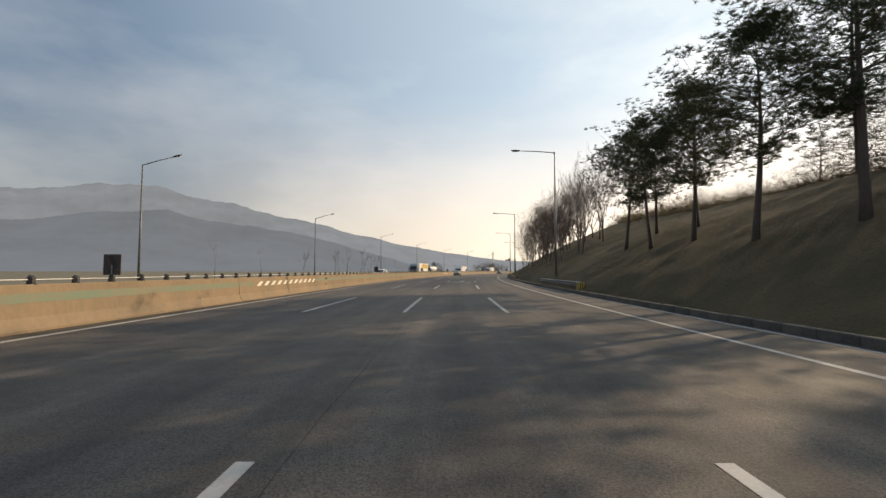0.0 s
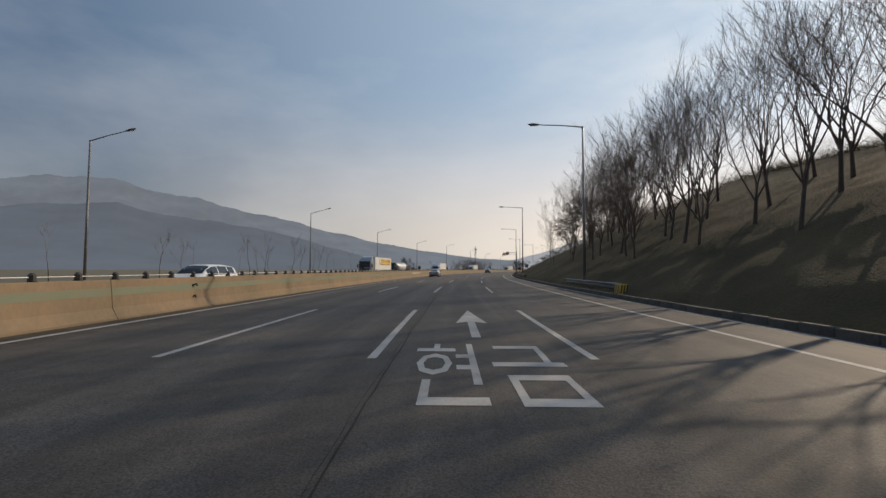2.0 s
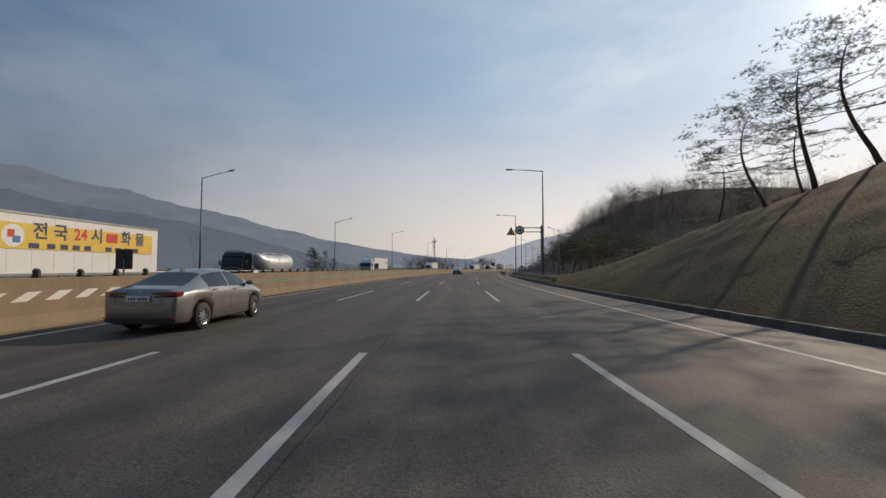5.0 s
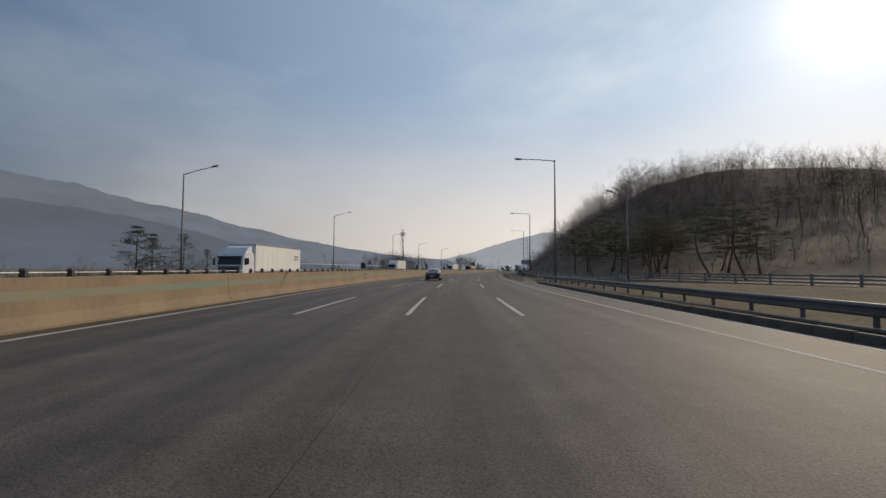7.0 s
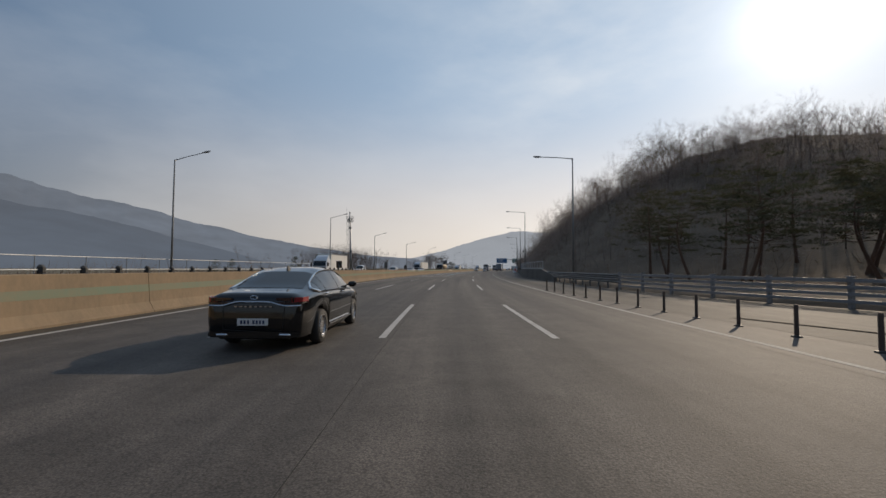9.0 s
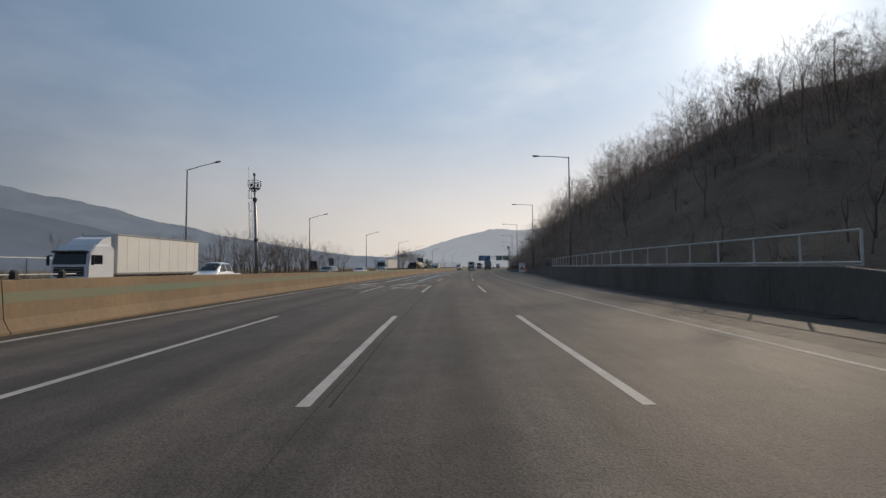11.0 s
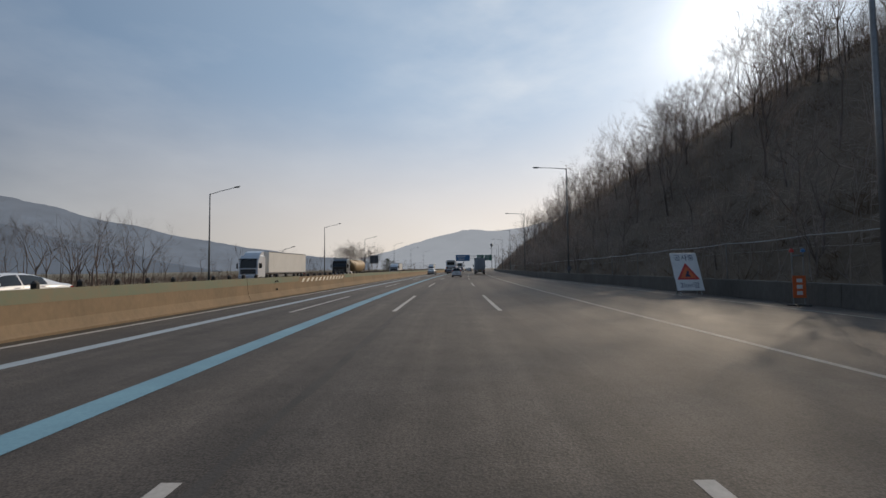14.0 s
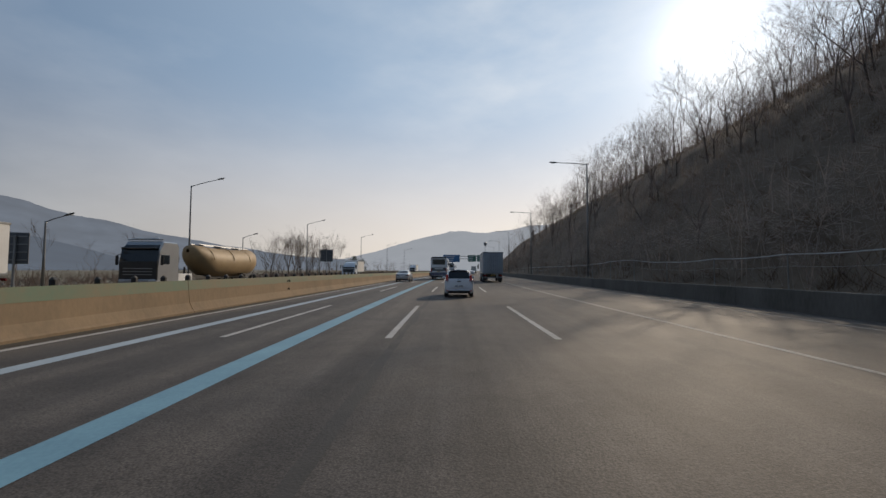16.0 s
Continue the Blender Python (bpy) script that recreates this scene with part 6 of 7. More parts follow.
def tanker(m, paint, tank_mat, label, hopper):
    c = thing("tanker", m, label, "lorry")
    head = cab(c, 4.6, 2.46, 3.2, paint, roof=False)
    part("nose_panel", Geo().box((0, 6.68, 1.25), (2.46, 0.14, 1.4), 0.05), "black", head, "dark front panel")
    part("screen_surround", Geo().add([(x, 6.72 + dy, z) for x, dy, z in ((-1.22, 0.0, 1.85), (1.22, 0.0, 1.85), (1.2, -0.18, 2.72), (1.05, -0.62, 3.22), (-1.05, -0.62, 3.22), (-1.2, -0.18, 2.72))], [(0, 1, 2, 5), (5, 2, 3, 4)]), "glass", head, "dark windscreen and roof front")
    part("visor_plate", Geo().box((0, 6.58, 2.74), (0.9, 0.06, 0.1), 0.02), "white", head)
    for side in (-1, 1):
        part("side_skirt", Geo().box((side * 1.2, 3.9, 0.9), (0.06, 1.5, 0.5), 0.02), "white", head)
    part("roof_lamp_bar", Geo().tube([(-1.15, 6.1, 3.33), (1.15, 6.1, 3.33)], 0.04, 6), "steel", head)
    part("air_pipe", Geo().tube([(-0.9, 4.5, 1.2), (-0.95, 4.35, 2.2), (-0.7, 4.3, 2.9)], 0.11, 8), "black", head)
    part("visor_lamps", Geo().box((0, 6.1, 3.38), (1.7, 0.12, 0.1), 0.03), "lamp_glass", c)
    part("chassis", Geo().box((0, -1.2, 0.85), (0.9, 12.2, 0.28), 0.03), "black", c)
    rows = []
    for y, r, zc in ((-7.4, 0.25, 2.35), (-7.35, 0.8, 2.3), (-7.0, 1.05, 2.25), (-5.8, 1.13, 2.1 if hopper else 2.2), (-2.8, 1.13, 2.02 if hopper else 2.2), (-0.4 if hopper else 0.2, 1.13, 2.06 if hopper else 2.2), (0.5 if hopper else 0.9, 1.0, 2.25), (1.3, 0.74 if hopper else 0.95, 2.55 if hopper else 2.25), (1.75, 0.42, 2.78 if hopper else 2.25), (1.8, 0.12, 2.82 if hopper else 2.25)):
        rows.append([(r * math.cos(a), y, zc + r * math.sin(a) * (1.0 if math.sin(a) > 0 or not hopper else 1.12)) for a in np.linspace(0, 2 * math.pi, 25)[:-1]])
    tank = part("tank", Geo().rows(rows, closed=True), tank_mat, c, smooth=True)
    for y in (-5.6, -2.8, 0.2):
        part("hoop", Geo().tube([(1.15 * math.cos(a), y, (2.06 if hopper else 2.2) + 1.15 * math.sin(a)) for a in np.linspace(0.1, math.pi - 0.1, 14)], 0.03, 5), tank_mat, tank)
    for side in (-1, 1):
        part("walkway", Geo().tube([(side * 0.35, -6.6, 3.3), (side * 0.35, 0.9, 3.34)], 0.03, 5), "steel", tank)
        for y in (-6.2, -4.8, 3.0, 5.4):
            wheel(c, side * 1.2, y, 0.49, 0.3, 8)
        part("leg", Geo().tube([(side * 0.7, 3.2, 0.4), (side * 0.7, 3.2, 1.6)], 0.07, 6), "black", c)
        part("mudguard", Geo().box((side * 1.0, -5.5, 1.08), (0.5, 2.9, 0.06), 0.02), "black", c)
    for y in (-5.0, -2.2, 0.4):
        part("manhole", Geo().tube([(0, y, 3.1), (0, y, 3.34)], 0.32, 14), "steel", tank)


tanker(at(398.75, -20.05, 0, 180), "paint_silver", "tank_gold", "silver and black lorry with a dull gold bulk tank trailer", True)
tanker(at(168.2, -25.2, 0, 180), "paint_black", "tank_white", "dark lorry with a pale cement tank trailer", True)

pickup = car("pickup", at(284.6, -19.2, 0, 180), dict(WAGON, top=[(-2.5, 0.62), (-2.48, 1.02), (-0.95, 1.04), (-0.9, 1.5), (-0.8, 1.86), (0, 1.95), (0.5, 1.92), (1.0, 1.6), (1.5, 1.2), (1.9, 1.08), (2.35, 0.98), (2.5, 0.7)], belt=[(-2.5, 0.6), (-2.3, 1.0), (0, 1.12), (1.4, 1.08), (2.2, 0.9), (2.5, 0.6)]), "paint_white", "white double-cab pickup on the opposite carriageway", side_glass=((-0.72, 0.1), (0.16, 1.05)), rear_glass=(-0.92, -0.82), screen=(0.6, 1.42))


# ---- far hills ----
def ridge(name, label, cx, cy, radius, depth, table, mat, seed, base=-8):
    """A range of hills: a front slope up to an uneven skyline and a slope behind."""
    az = [t[0] for t in table]
    rows = []
    for a in np.arange(az[0], az[-1] + 0.01, 0.35):
        top = radius * math.tan(radians(knots(a, table)))
        top *= 1 + 0.05 * noise.noise(Vector((a * 0.35, seed, 0))) + 0.02 * noise.noise(Vector((a * 1.7, seed, 3)))
        row = []
        for u in np.linspace(0, 1, 12):
            r = radius - depth * (1 - u)
            k = u ** 1.25
            spur = 1 + 0.16 * (1 - u) * noise.noise(Vector((a * 0.3 + 2 * u, seed, u * 2))) + 0.05 * (1 - u) * noise.noise(Vector((a * 1.1, seed, u * 6)))
            z = base + (top - base) * k * (spur if 0 < u < 1 else 1)
            row.append((cx + r * math.sin(radians(a)), cy + r * math.cos(radians(a)), z))
        row.append((cx + (radius + depth) * math.sin(radians(a)), cy + (radius + depth) * math.cos(radians(a)), base))
        rows.append(row)
    solid(name, Geo().rows(rows), mat, label, "hill", kind="structure", smooth=True)


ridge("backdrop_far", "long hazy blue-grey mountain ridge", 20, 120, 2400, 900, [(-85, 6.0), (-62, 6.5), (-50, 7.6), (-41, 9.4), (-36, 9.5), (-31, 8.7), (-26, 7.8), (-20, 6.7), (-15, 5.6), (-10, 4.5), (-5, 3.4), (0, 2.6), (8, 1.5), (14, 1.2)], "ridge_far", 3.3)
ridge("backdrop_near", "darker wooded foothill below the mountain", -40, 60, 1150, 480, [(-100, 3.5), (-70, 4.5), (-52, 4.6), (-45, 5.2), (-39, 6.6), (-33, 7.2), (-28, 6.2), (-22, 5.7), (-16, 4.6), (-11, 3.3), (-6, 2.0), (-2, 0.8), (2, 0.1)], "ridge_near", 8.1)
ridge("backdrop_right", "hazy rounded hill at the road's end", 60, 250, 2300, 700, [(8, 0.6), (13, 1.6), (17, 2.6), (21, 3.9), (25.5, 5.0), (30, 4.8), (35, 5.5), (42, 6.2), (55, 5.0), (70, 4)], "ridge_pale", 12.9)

# ---- trees ----
def limb(g, rng, p, way, length, r, depth, spread, up, twigs, segs=4, fork=(2, 4), thin=0.62, sides=5, tips=None, coarse=False):
    """Grow one limb and its branches into the mesh lists."""
    pts, rad, d = [p.copy()], [r], way.copy()
    for i in range(segs):
        d = (d + Vector((rng.gauss(0, 1), rng.gauss(0, 1), rng.gauss(0, 1))) * 0.13 + Vector((0, 0, up * 0.12))).normalized()
        p = p + d * (length / segs)
        pts.append(p.copy())
        rad.append(max(r * (1 - (1 - thin * 0.62) * (i + 1) / segs), 0.008 if depth else 0.004))
    if depth == 0 and tips is None:
        # the finest twigs: one slender blade each
        w = way.orthogonal().normalized() * max(r * 0.6, 0.0045)
        w.rotate(Matrix.Rotation(rng.uniform(0, 3.14), 3, way))
        g.add([pts[0] - w, pts[0] + w, pts[-1]], [(0, 1, 2)])
        return
    if depth == 1 and coarse:
        w = way.orthogonal().normalized() * r
        g.add([pts[0] - w, pts[0] + w, pts[-1] + w * 0.5, pts[-1] - w * 0.5], [(0, 1, 2, 3)])
    else:
        g.tube(pts, rad, sides, caps=False)
    if tips is not None:
        tips.extend((q, d, depth) for q in pts[1 if depth == 0 else 2:])
    if depth == 0:
        return
    n = rng.randint(*fork)
    for k in range(n):
        t = rng.uniform(0.3, 1.0) if k else 1.0
        i = min(int(t * segs), segs - 1)
        q = pts[i].lerp(pts[i + 1], t * segs - i)
        side = Vector((rng.gauss(0, 1), rng.gauss(0, 1), rng.gauss(0, 0.6))).normalized()
        nd = (d * (1 - spread) + side * spread + Vector((0, 0, up * 0.25))).normalized()
        nl = length * rng.uniform(0.6, 0.88) * (1 if depth > 1 else 0.9)
        limb(g, rng, q, nd, nl, max(r * (0.62 if k == 0 else 0.44) * (1.1 - 0.3 * t), 0.0055), depth - 1, spread, up, twigs, 3 if depth > 2 else 2 if depth > 1 else 1, twigs if depth <= 2 else fork, thin, max(3, sides - 1), tips, coarse)


def bare_tree_meshes(seed, h, depth, stems=3, spread=0.42, up=0.75, twigs=(3, 5), r=0.14, mat="twig", clear=(0.16, 0.26)):
    rng = random.Random(seed)
    trunk, crown = Geo(), Geo()
    fork = h * rng.uniform(*clear)
    lean = Vector((rng.gauss(0, 0.07), rng.gauss(0, 0.07), 1)).normalized()
    r *= 0.86
    pts = [Vector((0, 0, -0.35)), Vector((0, 0, 0.1)), lean * fork * 0.5, lean * fork, lean * (fork * 1.35)]
    trunk.tube(pts, [r * 1.5, r * 1.15, r * 0.95, r * 0.9, r * 0.45], 7)
    for k in range(stems):
        a = 2 * math.pi * (k + rng.uniform(-0.3, 0.3)) / stems
        tilt = rng.uniform(0.22, 0.5) if stems > 1 else 0.1
        way = Vector((math.cos(a) * tilt, math.sin(a) * tilt, 1)).normalized()
        limb(crown, rng, lean * fork * rng.uniform(0.85, 1.2), way, h * rng.uniform(0.3, 0.42), r * 0.62, depth, spread, up, twigs, coarse=mat == "twig_grey")
    return trunk.mesh("trunk", M["bark"], True), crown.mesh("crown", M[mat])


def needle_mass(g, rng, tips, per, size, blades, flat=0.5):
    """Tufts of needles round the ends of the twigs."""
    for p, d, l in tips:
        for k in range(per):
            c = p + Vector((rng.gauss(0, 1), rng.gauss(0, 1), rng.gauss(0, flat) + 0.15)) * size
            v, f = [], []
            for b in range(blades):
                a, e = rng.uniform(0, 2 * math.pi), rng.uniform(-0.25, 1.2)
                w = Vector((math.cos(a) * math.cos(e), math.sin(a) * math.cos(e), math.sin(e)))
                s = w.orthogonal().normalized() * 0.016
                n, q = rng.uniform(0.14, 0.3), len(v)
                v += [c - s, c + s, c + w * n]
                f.append((q, q + 1, q + 2))
            g.add(v, f)


def pine_meshes(seed, h, kind, bark, needles):
    """kind 'full': a dense pointed crown; 'low': branches to the ground; 'layered': a bent red pine with flat tiers; 'upright': the same on a straighter trunk."""
    rng = random.Random(seed)
    trunk, crown = Geo(), Geo()
    pts, rad = [Vector((0, 0, -0.4))], [0.2]
    bend = Vector((rng.choice((-0.3, -0.22, -0.12, 0.14)), rng.uniform(-0.12, 0.12), 0)) if kind == "layered" else Vector((rng.uniform(-1, 1), rng.uniform(-1, 1), 0)) * (0.16 if kind == "upright" else 0.045)
    for i in range(1, 10):
        u = i / 9
        pts.append(Vector((bend.x * h * math.sin(2.4 * u), bend.y * h * u * math.cos(1.6 * u), h * u * 0.94)))
        rad.append(0.155 * (1 - 0.93 * u) + 0.008)
    trunk.tube(pts, rad, 8)
    tips = []
    tiers = {"full": 12, "low": 13, "layered": 8, "upright": 8}[kind]
    for i in range(tiers):
        u0 = {"full": 0.39, "low": 0.08, "layered": 0.42, "upright": 0.45}[kind]
        u = u0 + (1.0 - u0) * i / (tiers - 1)
        k = min(int(u * 9), 8)
        p = pts[k].lerp(pts[k + 1], u * 9 - k)
        shape = (0.25 + 1.35 * (1.0 - u) ** 0.6 * min(1.0, (u - 0.36) * 6) if kind == "full" else 1.35 * (1.02 - u) ** 0.7 if kind == "low" else 0.75 + 0.35 * rng.random())
        for b in range(rng.randint(4, 5) if kind == "full" else rng.randint(3, 4) if kind == "low" else rng.randint(2, 3)):
            a = rng.uniform(0, 2 * math.pi)
            way = Vector((math.cos(a), math.sin(a), rng.uniform(0.05, 0.4) if kind == "full" else rng.uniform(-0.15, 0.35))).normalized()
            ln = h * {"full": 0.27, "low": 0.27, "layered": 0.34, "upright": 0.26}[kind] * shape * rng.uniform(0.7, 1.2) * (1.0 if u < 0.9 else 0.6)
            limb(trunk, rng, p, way, ln, 0.05 * (1.25 - u), 1, 0.5, 0.25, (3, 4), 4, (3, 4), 0.6, 4, tips)
    if kind in ("layered", "upright"):
        tips = [q for q in tips if q[2] == 0]
    needle_mass(crown, rng, tips, {"full": 6, "layered": 13, "upright": 9, "low": 6}[kind], {"full": 0.3, "layered": 0.33, "upright": 0.4, "low": 0.34}[kind], {"full": 14, "layered": 12, "upright": 10, "low": 5}[kind], {"full": 0.5, "layered": 0.14, "upright": 0.2, "low": 0.25}[kind])
    return trunk.mesh("trunk", M[bark], True), crown.mesh("crown", M[needles])


def plant(name, meshes, m, label, category="tree", group="", scale=1.0, tall=1.0):
    t = thing(name, m @ Matrix.Diagonal((scale, scale, scale * tall, 1)), label, category, group)
    part("trunk", meshes[0], None, t)
    part("crown", meshes[1], None, t)
    return t


rng = random.Random(11)
full_pines = [pine_meshes(k, 10.5, "full", "bark", "needle") for k in (1, 2, 3)]
red_pines = [pine_meshes(k, 8.0, "layered", "bark_red", "needle_far") for k in (21, 22, 23, 24)]
upright_pines = [pine_meshes(k, 8.5, "upright", "bark_red", "needle_far") for k in (25, 26, 27)]
evergreens = [pine_meshes(k, 9.0, "low", "bark", "needle") for k in (61, 62)]
bare = [bare_tree_meshes(k, 9.0, 4, 4 + k % 2, 0.43, 0.75, (9, 11), 0.115) for k in (31, 32, 33, 34)]
slim = [bare_tree_meshes(k, 8.0, 4, 1, 0.3, 0.9, (6, 8), 0.12) for k in (41, 42)]
tall = [bare_tree_meshes(k, 10.0, 4, 2 + k % 2, 0.52, 0.5, (8, 10), 0.068, clear=(0.3, 0.45)) for k in (71, 72, 73, 74)]
wood = [bare_tree_meshes(k, 9.4, 3, 3 + k % 2, 0.52, 0.5, (8, 10), 0.092, "twig_grey") for k in (51, 52, 53, 54)]


def on_hill(s, d, sink=0.0):
    return at(s, d, hill_z(s, d) - sink, rng.uniform(0, 360))


# pines on the grass slope
for s, d, h in ((35.0, 13.6, 0.9), (29.8, 13.4, 0.88), (35.1, 16.1, 0.82), (25.4, 13.9, 0.92), (29.7, 16.5, 0.84), (18.7, 12.9, 0.95), (17.7, 16.7, 0.95), (14.7, 13.9, 1.05)):
    plant("pine_tree", full_pines[rng.randrange(3)], on_hill(s, d, 0.1), "dark green pine with a bare lower trunk on the grass slope", group="pines on the grass slope", scale=h)
for s, d, h in ((31.5, 26.0, 0.5), (27.5, 25.2, 0.66), (25.6, 27.5, 0.62), (24.0, 24.4, 0.68), (22.4, 26.0, 0.7), (20.6, 24.2, 0.7), (19.0, 26.0, 0.72), (17.2, 24.6, 0.7), (14.0, 25.5, 0.6)):
    plant("evergreen", evergreens[rng.randrange(2)], on_hill(s, d, 0.1), "dark low evergreen along the crest of the slope", group="evergreens on the crest", scale=h)
# bare trees in rows further up the road
SPOTS = [(54.7, 15.2, 1.15), (60.8, 16.5, 1.0), (56.1, 13.4, 0.75), (66.8, 16.6, 1.05), (58.3, 11.9, 0.7), (64.8, 13.3, 0.95), (71.3, 13.0, 0.95), (80.3, 12.5, 1.0), (77.7, 12.1, 0.85), (77.2, 14.3, 1.05), (80.8, 17.8, 1.15), (73.6, 13.4, 1.1), (83.1, 13.1, 0.95), (87.8, 16.0, 1.05), (93.0, 19.9, 1.1), (88.7, 13.1, 1.0), (94.4, 14.0, 1.0), (96.7, 12.4, 0.8), (104.5, 16.2, 1.0), (87.9, 12.2, 0.9), (92.0, 16.6, 1.2), (97.2, 16.4, 1.1), (103.8, 13.9, 0.9), (107.7, 12.2, 0.7), (114.4, 12.8, 0.65), (110.8, 21.1, 1.0), (102.3, 15.7, 1.0), (69.5, 19.5, 1.1), (75.0, 22.0, 1.2), (84.5, 21.5, 1.2), (99.0, 22.5, 1.1), (63.0, 20.5, 1.0), (108.5, 17.5, 0.9)]
FILL = [(52.6, 17.6, 1.05), (50.4, 14.6, 0.85), (57.5, 18.6, 1.15), (62.6, 14.9, 1.05), (65.2, 18.2, 1.1), (69.3, 14.6, 1.0), (72.0, 17.2, 1.15), (77.8, 17.0, 1.1), (80.0, 15.2, 1.0), (84.9, 14.8, 1.1), (86.0, 18.4, 1.1), (90.6, 14.8, 1.05), (95.2, 18.0, 1.1), (100.0, 13.2, 0.9), (100.5, 18.6, 1.05), (105.8, 19.5, 1.0), (111.0, 15.0, 0.8), (112.5, 18.0, 0.85)]
for s, d, k in SPOTS + FILL:
    plant("bare_tree", bare[rng.randrange(4)], on_hill(s, d - 0.45, 0.1), "leafless grey-brown tree on the dry grass slope", group="bare trees on the slope", scale=k * 0.87)
# bent red pines at the slope's end
for s, d, k in ((148.4, 19.2, 0.56), (145.0, 20.6, 0.72), (142.5, 21.8, 0.86), (141.2, 24.6, 0.92), (137.9, 26.8, 0.8), (134.0, 24.0, 0.74), (130.5, 27.5, 0.8), (122.0, 26.0, 0.72), (116.0, 23.5, 0.68), (149.5, 26.5, 0.7), (172.0, 17.0, 0.5), (175.5, 19.5, 0.55)):
    plant("red_pine", red_pines[rng.randrange(4)], at(s, d, hill_z(s, d) - 0.1, rng.uniform(-40, 40)), "bent red pine with flat tiers of needles", group="red pines on the slope", scale=k * 1.15)
# pines round the slip road
for k in range(22):
    s = 223 + 1.75 * k + rng.uniform(-1, 1)
    foot = knots(s, [(195, 75), (212, 46), (228, 32), (250, 25), (275, 17), (300, 13)])
    d = foot + rng.uniform(-2.0, 9)
    plant("red_pine", (red_pines + upright_pines)[rng.randrange(7)], on_hill(s, d, 0.15), "red pine at the foot of the wooded hill", group="red pines on the wooded hill", scale=rng.uniform(0.95, 1.3))
# the leafless wood on the hill: the nearest trees one by one, the rest joined
def thicket(name, label, places, kinds, mat="twig_grey"):
    """Many trees too close together to count, in one mesh."""
    av, af, k = [], [], 0
    for m in places:
        pair = kinds[rng.randrange(len(kinds))]
        for me in pair:
            co = np.empty(len(me.vertices) * 3)
            me.vertices.foreach_get("co", co)
            co = co.reshape(-1, 3) @ np.array(m.to_3x3()).T + np.array(m.translation)
            av.append(co)
            af.extend(tuple(i + k for i in p.vertices) for p in me.polygons)
            k += len(co)
    me = bpy.data.meshes.new(name)
    me.from_pydata(np.concatenate(av).tolist(), [], af)
    me.materials.append(M[mat])
    tagged(new(name, me), label, "trees", kind="stuff")


FOOT = [(195, 75), (212, 46), (228, 32), (250, 25), (275, 16), (300, 12.4), (318, 14.2), (355, 14.2), (372, 12.8), (1000, 12.8)]
rng = random.Random(17)
near_spots, far_spots = [], []


def skyline(s):
    """How far up the slope the wood meets the sky, seen from the road: from and to."""
    return (knots(s, [(270, 42), (300, 24)]), knots(s, [(270, 104), (300, 56)]))


while len(near_spots) + len(far_spots) < 700:
    s, r = rng.uniform(215, 380) if rng.random() < 0.5 else rng.uniform(340, 560), 92 * rng.random() ** 1.15
    if s > 420 and r > 58:
        continue
    d = knots(s, FOOT) + 0.5 + r
    k = rng.uniform(0.75, 1.25) * (0.62 if r < 6 else 0.9 if r > skyline(s)[0] - 8 else 1.0) * knots(s, [(240, 0.66), (275, 0.76), (310, 0.95), (520, 1.1)])
    (near_spots if r < 40 and s < 440 and len(near_spots) < 95 else far_spots).append((s, d, k))
for s, d, k in near_spots:
    plant("bare_tree", wood[rng.randrange(4)], on_hill(s, d, 0.25), "tall leafless tree in the wood on the hillside", group="trees of the wooded hill", scale=k)
for k in range(40):
    s = rng.uniform(225, 292)
    far_spots.append((s, knots(s, FOOT) + rng.uniform(34, 100), rng.uniform(0.5, 0.78)))
# the broad top of the hill is wooded too
for k in range(150):
    s = rng.uniform(292, 352)
    far_spots.append((s, knots(s, FOOT) + rng.uniform(40, 124), rng.uniform(0.6, 0.98)))
thicket("wood_behind", "dense leafless wood covering the upper hillside", [on_hill(s, d, 0.25) @ Matrix.Scale(k, 4) for s, d, k in far_spots], wood)
# slender trees that stand out against the sky, with dark pines among them
crest_spots = []
for k in range(210):
    s = 222 + 300 * ((k + rng.random()) / 210) ** 1.1
    crest_spots.append((s, knots(s, FOOT) + rng.uniform(*skyline(s)), rng.uniform(0.7, 1.08) * knots(s, [(240, 0.8), (300, 1.05), (420, 1.25)])))
for s, d, k in crest_spots[::2]:
    plant("bare_tree", tall[rng.randrange(4)], on_hill(s, d, 0.25), "slender leafless tree on the crest of the wooded hill", group="trees on the crest of the wood", scale=k)
thicket("wood_on_crest", "slender leafless trees crowding the crest of the hill", [on_hill(s, d, 0.25) @ Matrix.Scale(k, 4) for s, d, k in crest_spots[1::2]], tall[2:] + wood, "twig")
for k in range(16):
    s = rng.uniform(232, 400)
    r = rng.uniform(*skyline(s)) - rng.uniform(0, 14)
    plant("red_pine", upright_pines[rng.randrange(3)], on_hill(s, knots(s, FOOT) + r, 0.25), "dark pine among the leafless trees of the hill", group="pines in the wood", scale=rng.uniform(0.8, 1.1))
crest = []
for k in range(36):
    s = rng.uniform(30, 135)
    d = knots(s, [(20, 26), (45, 28), (75, 31), (100, 37), (118, 40), (140, 34)]) + rng.uniform(0, 9)
    crest.append(on_hill(s, d, 0.2) @ Matrix.Scale(rng.uniform(0.4, 0.62), 4))
for k in range(34):
    s = rng.uniform(40, 66)
    crest.append(on_hill(s, knots(s, [(40, 25.5), (66, 28)]) + rng.uniform(0, 7), 0.2) @ Matrix.Scale(rng.uniform(0.3, 0.44), 4))
thicket("brush_on_crest", "leafless brushwood behind the crest of the slope", crest, wood, "twig")

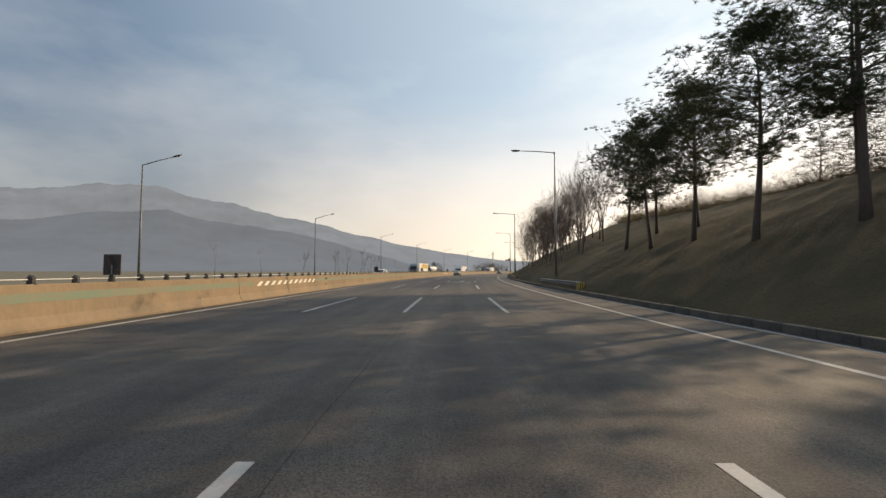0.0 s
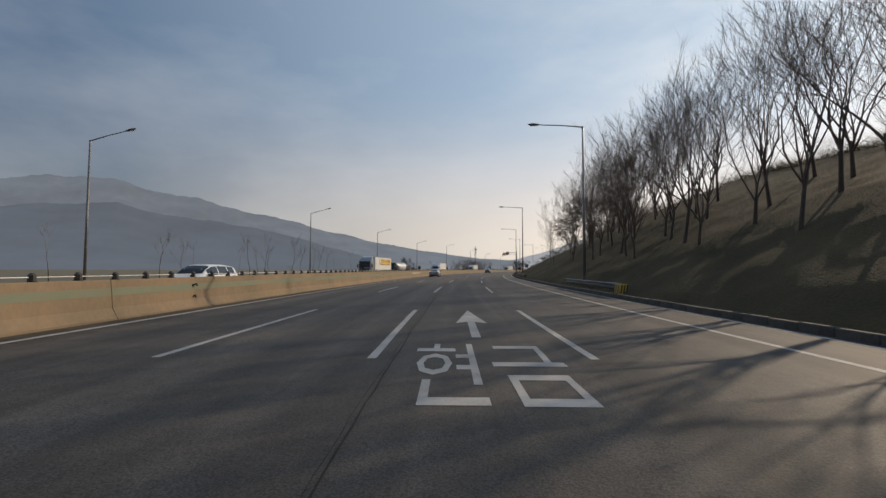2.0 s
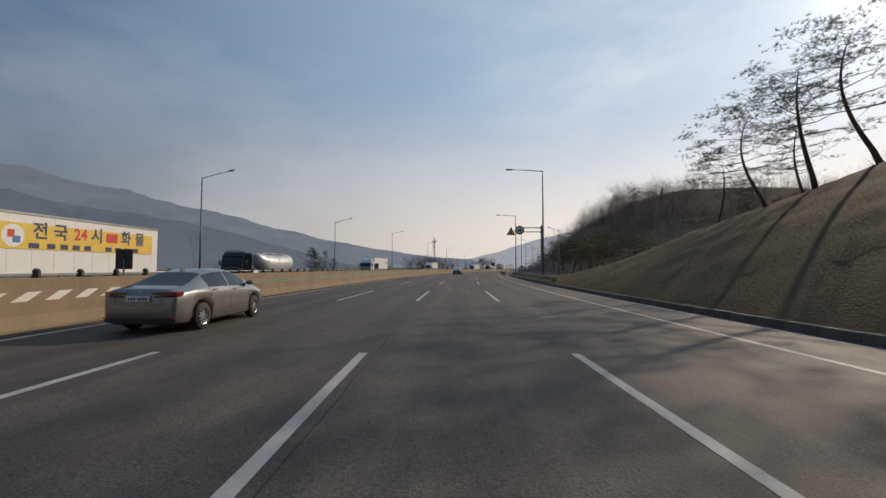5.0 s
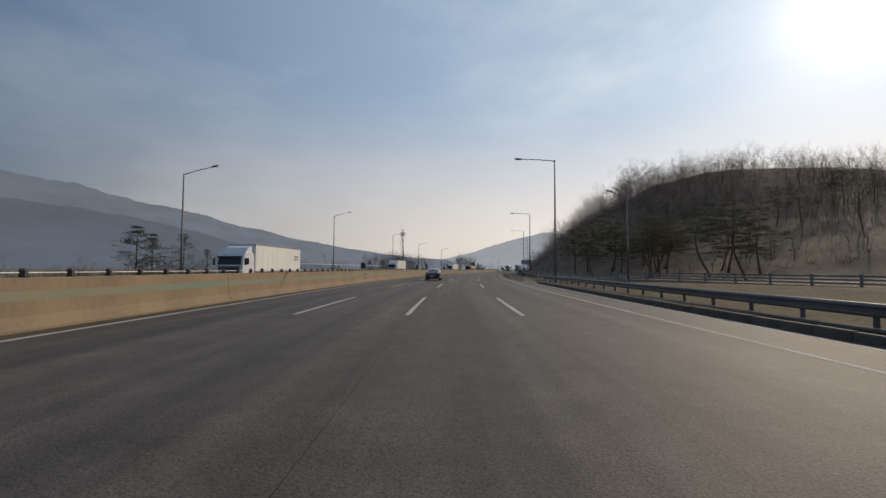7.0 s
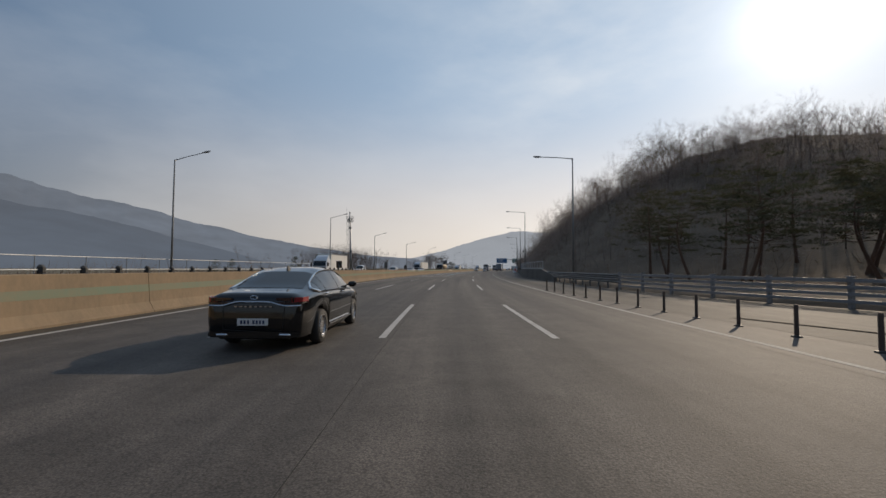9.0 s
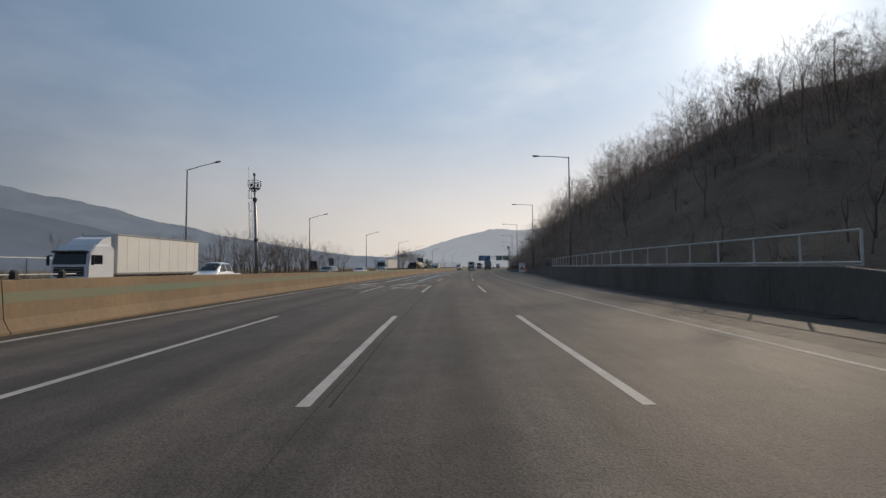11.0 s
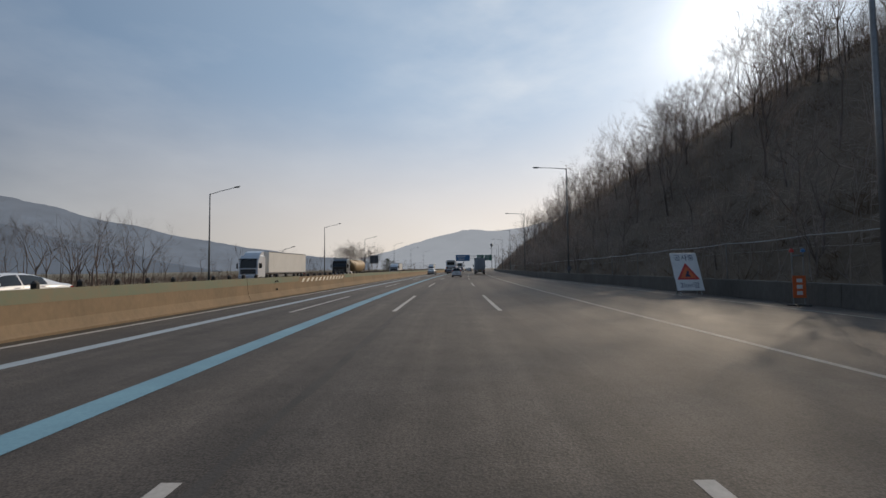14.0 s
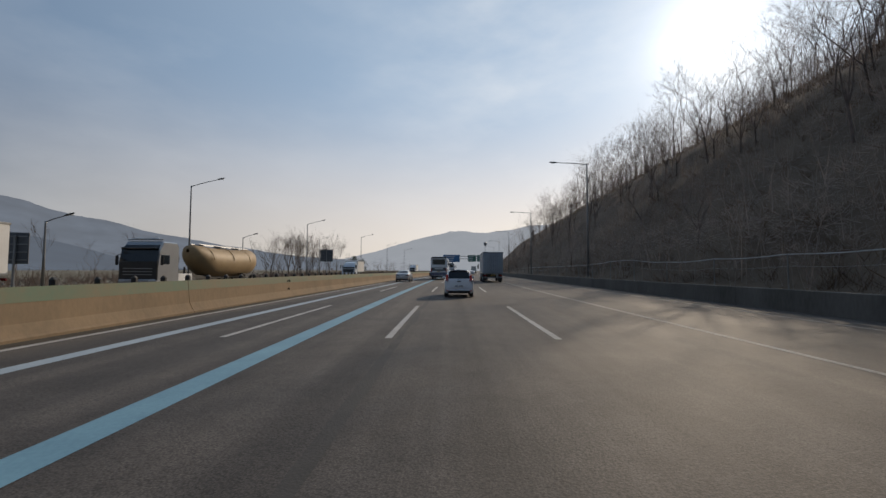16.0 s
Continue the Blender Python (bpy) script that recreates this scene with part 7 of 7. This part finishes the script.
# undergrowth and far trees, too many to count
def scatter_twigs(name, label, count, place, size, mat, blades=8):
    g = Geo()
    for k in range(count):
        p, s = place(), size * rng.uniform(0.5, 1.3)
        v, f = [], []
        for b in range(blades):
            a, e = rng.uniform(0, 2 * math.pi), rng.uniform(0.3, 1.45)
            w = Vector((math.cos(a) * math.cos(e), math.sin(a) * math.cos(e), math.sin(e)))
            q = w.orthogonal().normalized() * min(0.014 * s, 0.026)
            n, i = s * rng.uniform(0.5, 1.1), len(v)
            o = Vector((rng.gauss(0, 0.12), rng.gauss(0, 0.12), 0)) * s
            v += [p + o - q, p + o + q, p + o + w * n]
            f.append((i, i + 1, i + 2))
        g.add(v, f)
    me = bpy.data.meshes.new(name)
    me.from_pydata(g.v, [], g.f)
    me.materials.append(M[mat])
    tagged(new(name, me), label, "undergrowth", kind="stuff")


def wood_floor():
    pick = rng.random()
    top = pick < 0.24
    if 0.5 < pick < 0.68:
        s = rng.uniform(318, 425)
        d = knots(s, FOOT) + 0.6 + 40 * rng.random() ** 1.2
        return road(s, d, hill_z(s, d) - 0.1)
    if pick > 0.76:
        s = rng.uniform(285, 520)
        d = knots(s, FOOT) + rng.uniform(*skyline(s)) - 4
        return road(s, d, hill_z(s, d) - 0.1)
    s = rng.uniform(280, 352) if top else rng.uniform(222, 540)
    d = knots(s, [(195, 75), (212, 46), (228, 32), (250, 25), (275, 16), (300, 12.1), (318, 13.9), (1000, 13.9)]) + (rng.uniform(36, 125) if top else 0.2 + (100 if s < 268 else 60) * rng.random() ** 1.3)
    return road(s, d, hill_z(s, d) - 0.1)


def grass_spot():
    s = rng.uniform(2, 166)
    d = 8.15 + 11 * rng.random() ** 1.6
    return road(s, d, hill_z(s, d) - 0.03)


def verge_spot():
    s = rng.uniform(150, 214)
    d = rng.uniform(8.3, knots(s, [(150, 30), (170, 23.5), (190, 18), (207, 12.2), (214, 9)]))
    return road(s, d, max(hill_z(s, d), 0.0) - 0.02)


def sapling_stand(name, label, count, mat):
    """Slender saplings: a leaning stem under a rounded head of fine twigs, as one mesh."""
    v, f = [], []
    for k in range(count):
        p, h = wood_floor(), rng.uniform(1.6, 4.4)
        lean = Vector((rng.gauss(0, 0.2), rng.gauss(0, 0.2), 1)).normalized()
        side = lean.orthogonal().normalized()
        side.rotate(Matrix.Rotation(rng.uniform(0, 3.14), 3, lean))
        i = len(v)
        v += [p - side * 0.025, p + side * 0.025, p + lean * h]
        f.append((i, i + 1, i + 2))
        wide = h * rng.uniform(0.26, 0.42)
        for b in range(25):
            a, e = rng.uniform(0, 2 * math.pi), rng.uniform(-0.5, 1.5)
            out = Vector((math.cos(a) * math.cos(e), math.sin(a) * math.cos(e), math.sin(e)))
            o = p + lean * h * 0.72 + out * wide * rng.uniform(0.15, 0.75)
            w = (out + Vector((rng.gauss(0, 0.5), rng.gauss(0, 0.5), rng.gauss(0.25, 0.45)))).normalized()
            q, i = w.orthogonal().normalized() * rng.uniform(0.009, 0.016), len(v)
            v += [o - q, o + q, o + w * wide * rng.uniform(0.4, 0.9)]
            f.append((i, i + 1, i + 2))
    me = bpy.data.meshes.new(name)
    me.from_pydata(v, [], f)
    me.materials.append(M[mat])
    tagged(new(name, me), label, "saplings", kind="stuff")


sapling_stand("saplings", "dense leafless saplings covering the wooded hillside", 10500, "twig_grey")
scatter_twigs("undergrowth", "tangled brown undergrowth of the wood", 7000, wood_floor, 1.4, "twig_grey", 8)
scatter_twigs("dead_leaves", "dry brown leaves still hanging low in the wood", 6500, wood_floor, 1.7, "leaf_dry", 14)
# weeds added behind the crest to keep the low sun off the grass slope
def crest_spot():
    s = rng.uniform(0, 152)
    d = knots(s, [(-80, 23), (20, 23), (45, 25), (75, 28), (100, 34), (118, 37), (140, 31), (152, 29)]) + rng.uniform(-0.2, 7.5)
    return road(s, d, hill_z(s, d) - 0.05)


scatter_twigs("tall_weeds", "tall dry weeds added along the crest to shade the slope", 9000, crest_spot, 2.3, "grass_dry", 8)
scatter_twigs("grass_tufts", "short dry grass tufts on the slope", 12000, grass_spot, 0.22, "grass", 5)
scatter_twigs("verge_grass", "dry grass beside the slip road", 4000, verge_spot, 0.25, "grass", 5)

# beyond the opposite lanes
def hedge_spot():
    s = rng.uniform(200, 760)
    return road(s, -rng.uniform(34, 62), -0.4)


scatter_twigs("hedge_far", "low brown scrub beyond the far lanes", 4200, hedge_spot, 2.3, "twig", 9)
for s, d, k in ((106.9, -45, 0.75), (115.2, -46, 0.62), (120, -52, 0.7), (125.6, -45, 0.62), (130.8, -46, 0.9), (134.5, -45, 0.95), (139.5, -47, 0.74), (146.0, -45, 1.0), (149, -56, 0.8), (153.7, -47, 0.78), (160, -45, 0.8), (166, -50, 0.9), (172, -46, 0.72), (179, -52, 0.85), (186, -47, 0.75), (96, -50, 0.7), (88, -56, 0.75)):
    plant("bare_tree", slim[rng.randrange(2)], at(s, d, -0.35, rng.uniform(0, 360)), "slim leafless roadside tree beyond the far lanes", group="slim trees beyond the far lanes", scale=k)
far_left = [at(rng.uniform(300, 480), -rng.uniform(38, 62), -0.35, rng.uniform(0, 360)) @ Matrix.Scale(rng.uniform(0.5, 0.85), 4) for k in range(60)]
far_left += [at(rng.uniform(318, 372), -rng.uniform(33, 50), -0.35, rng.uniform(0, 360)) @ Matrix.Scale(rng.uniform(0.5, 0.95), 4) for k in range(125)]
far_left += [at(rng.uniform(180, 300), -rng.uniform(40, 75), -0.35, rng.uniform(0, 360)) @ Matrix.Scale(rng.uniform(0.28, 0.45), 4) for k in range(26)]
far_left += [at(rng.uniform(470, 640), -rng.uniform(33, 52), -0.35, rng.uniform(0, 360)) @ Matrix.Scale(rng.uniform(0.4, 0.8), 4) for k in range(60)]
thicket("thicket_far", "leafless thicket beyond the far lanes", far_left, wood + slim, "twig")
for s, d, k in ((205.0, -34.5, 0.72), (208.4, -35.5, 0.66), (212.2, -34.8, 0.7), (216.0, -34.2, 0.5), (296, -37, 0.5), (301.8, -34.5, 0.56), (304.5, -36, 0.48), (270, -38, 0.36), (276, -39, 0.38), (500, -34, 0.68), (507, -36, 0.75), (514, -35, 0.66)):
    plant("evergreen", evergreens[rng.randrange(2)], at(s, d, -0.45, rng.uniform(0, 360)), "dark evergreen with low branches beyond the far lanes", group="evergreens beyond the far lanes", scale=k)
for k in range(15):
    plant("bare_tree", bare[rng.randrange(4)], at(rng.uniform(455, 500), -rng.uniform(34, 46), -0.35, rng.uniform(0, 360)), "spreading leafless tree beyond the far lanes", group="thicket beyond the far lanes", scale=rng.uniform(0.8, 1.15))
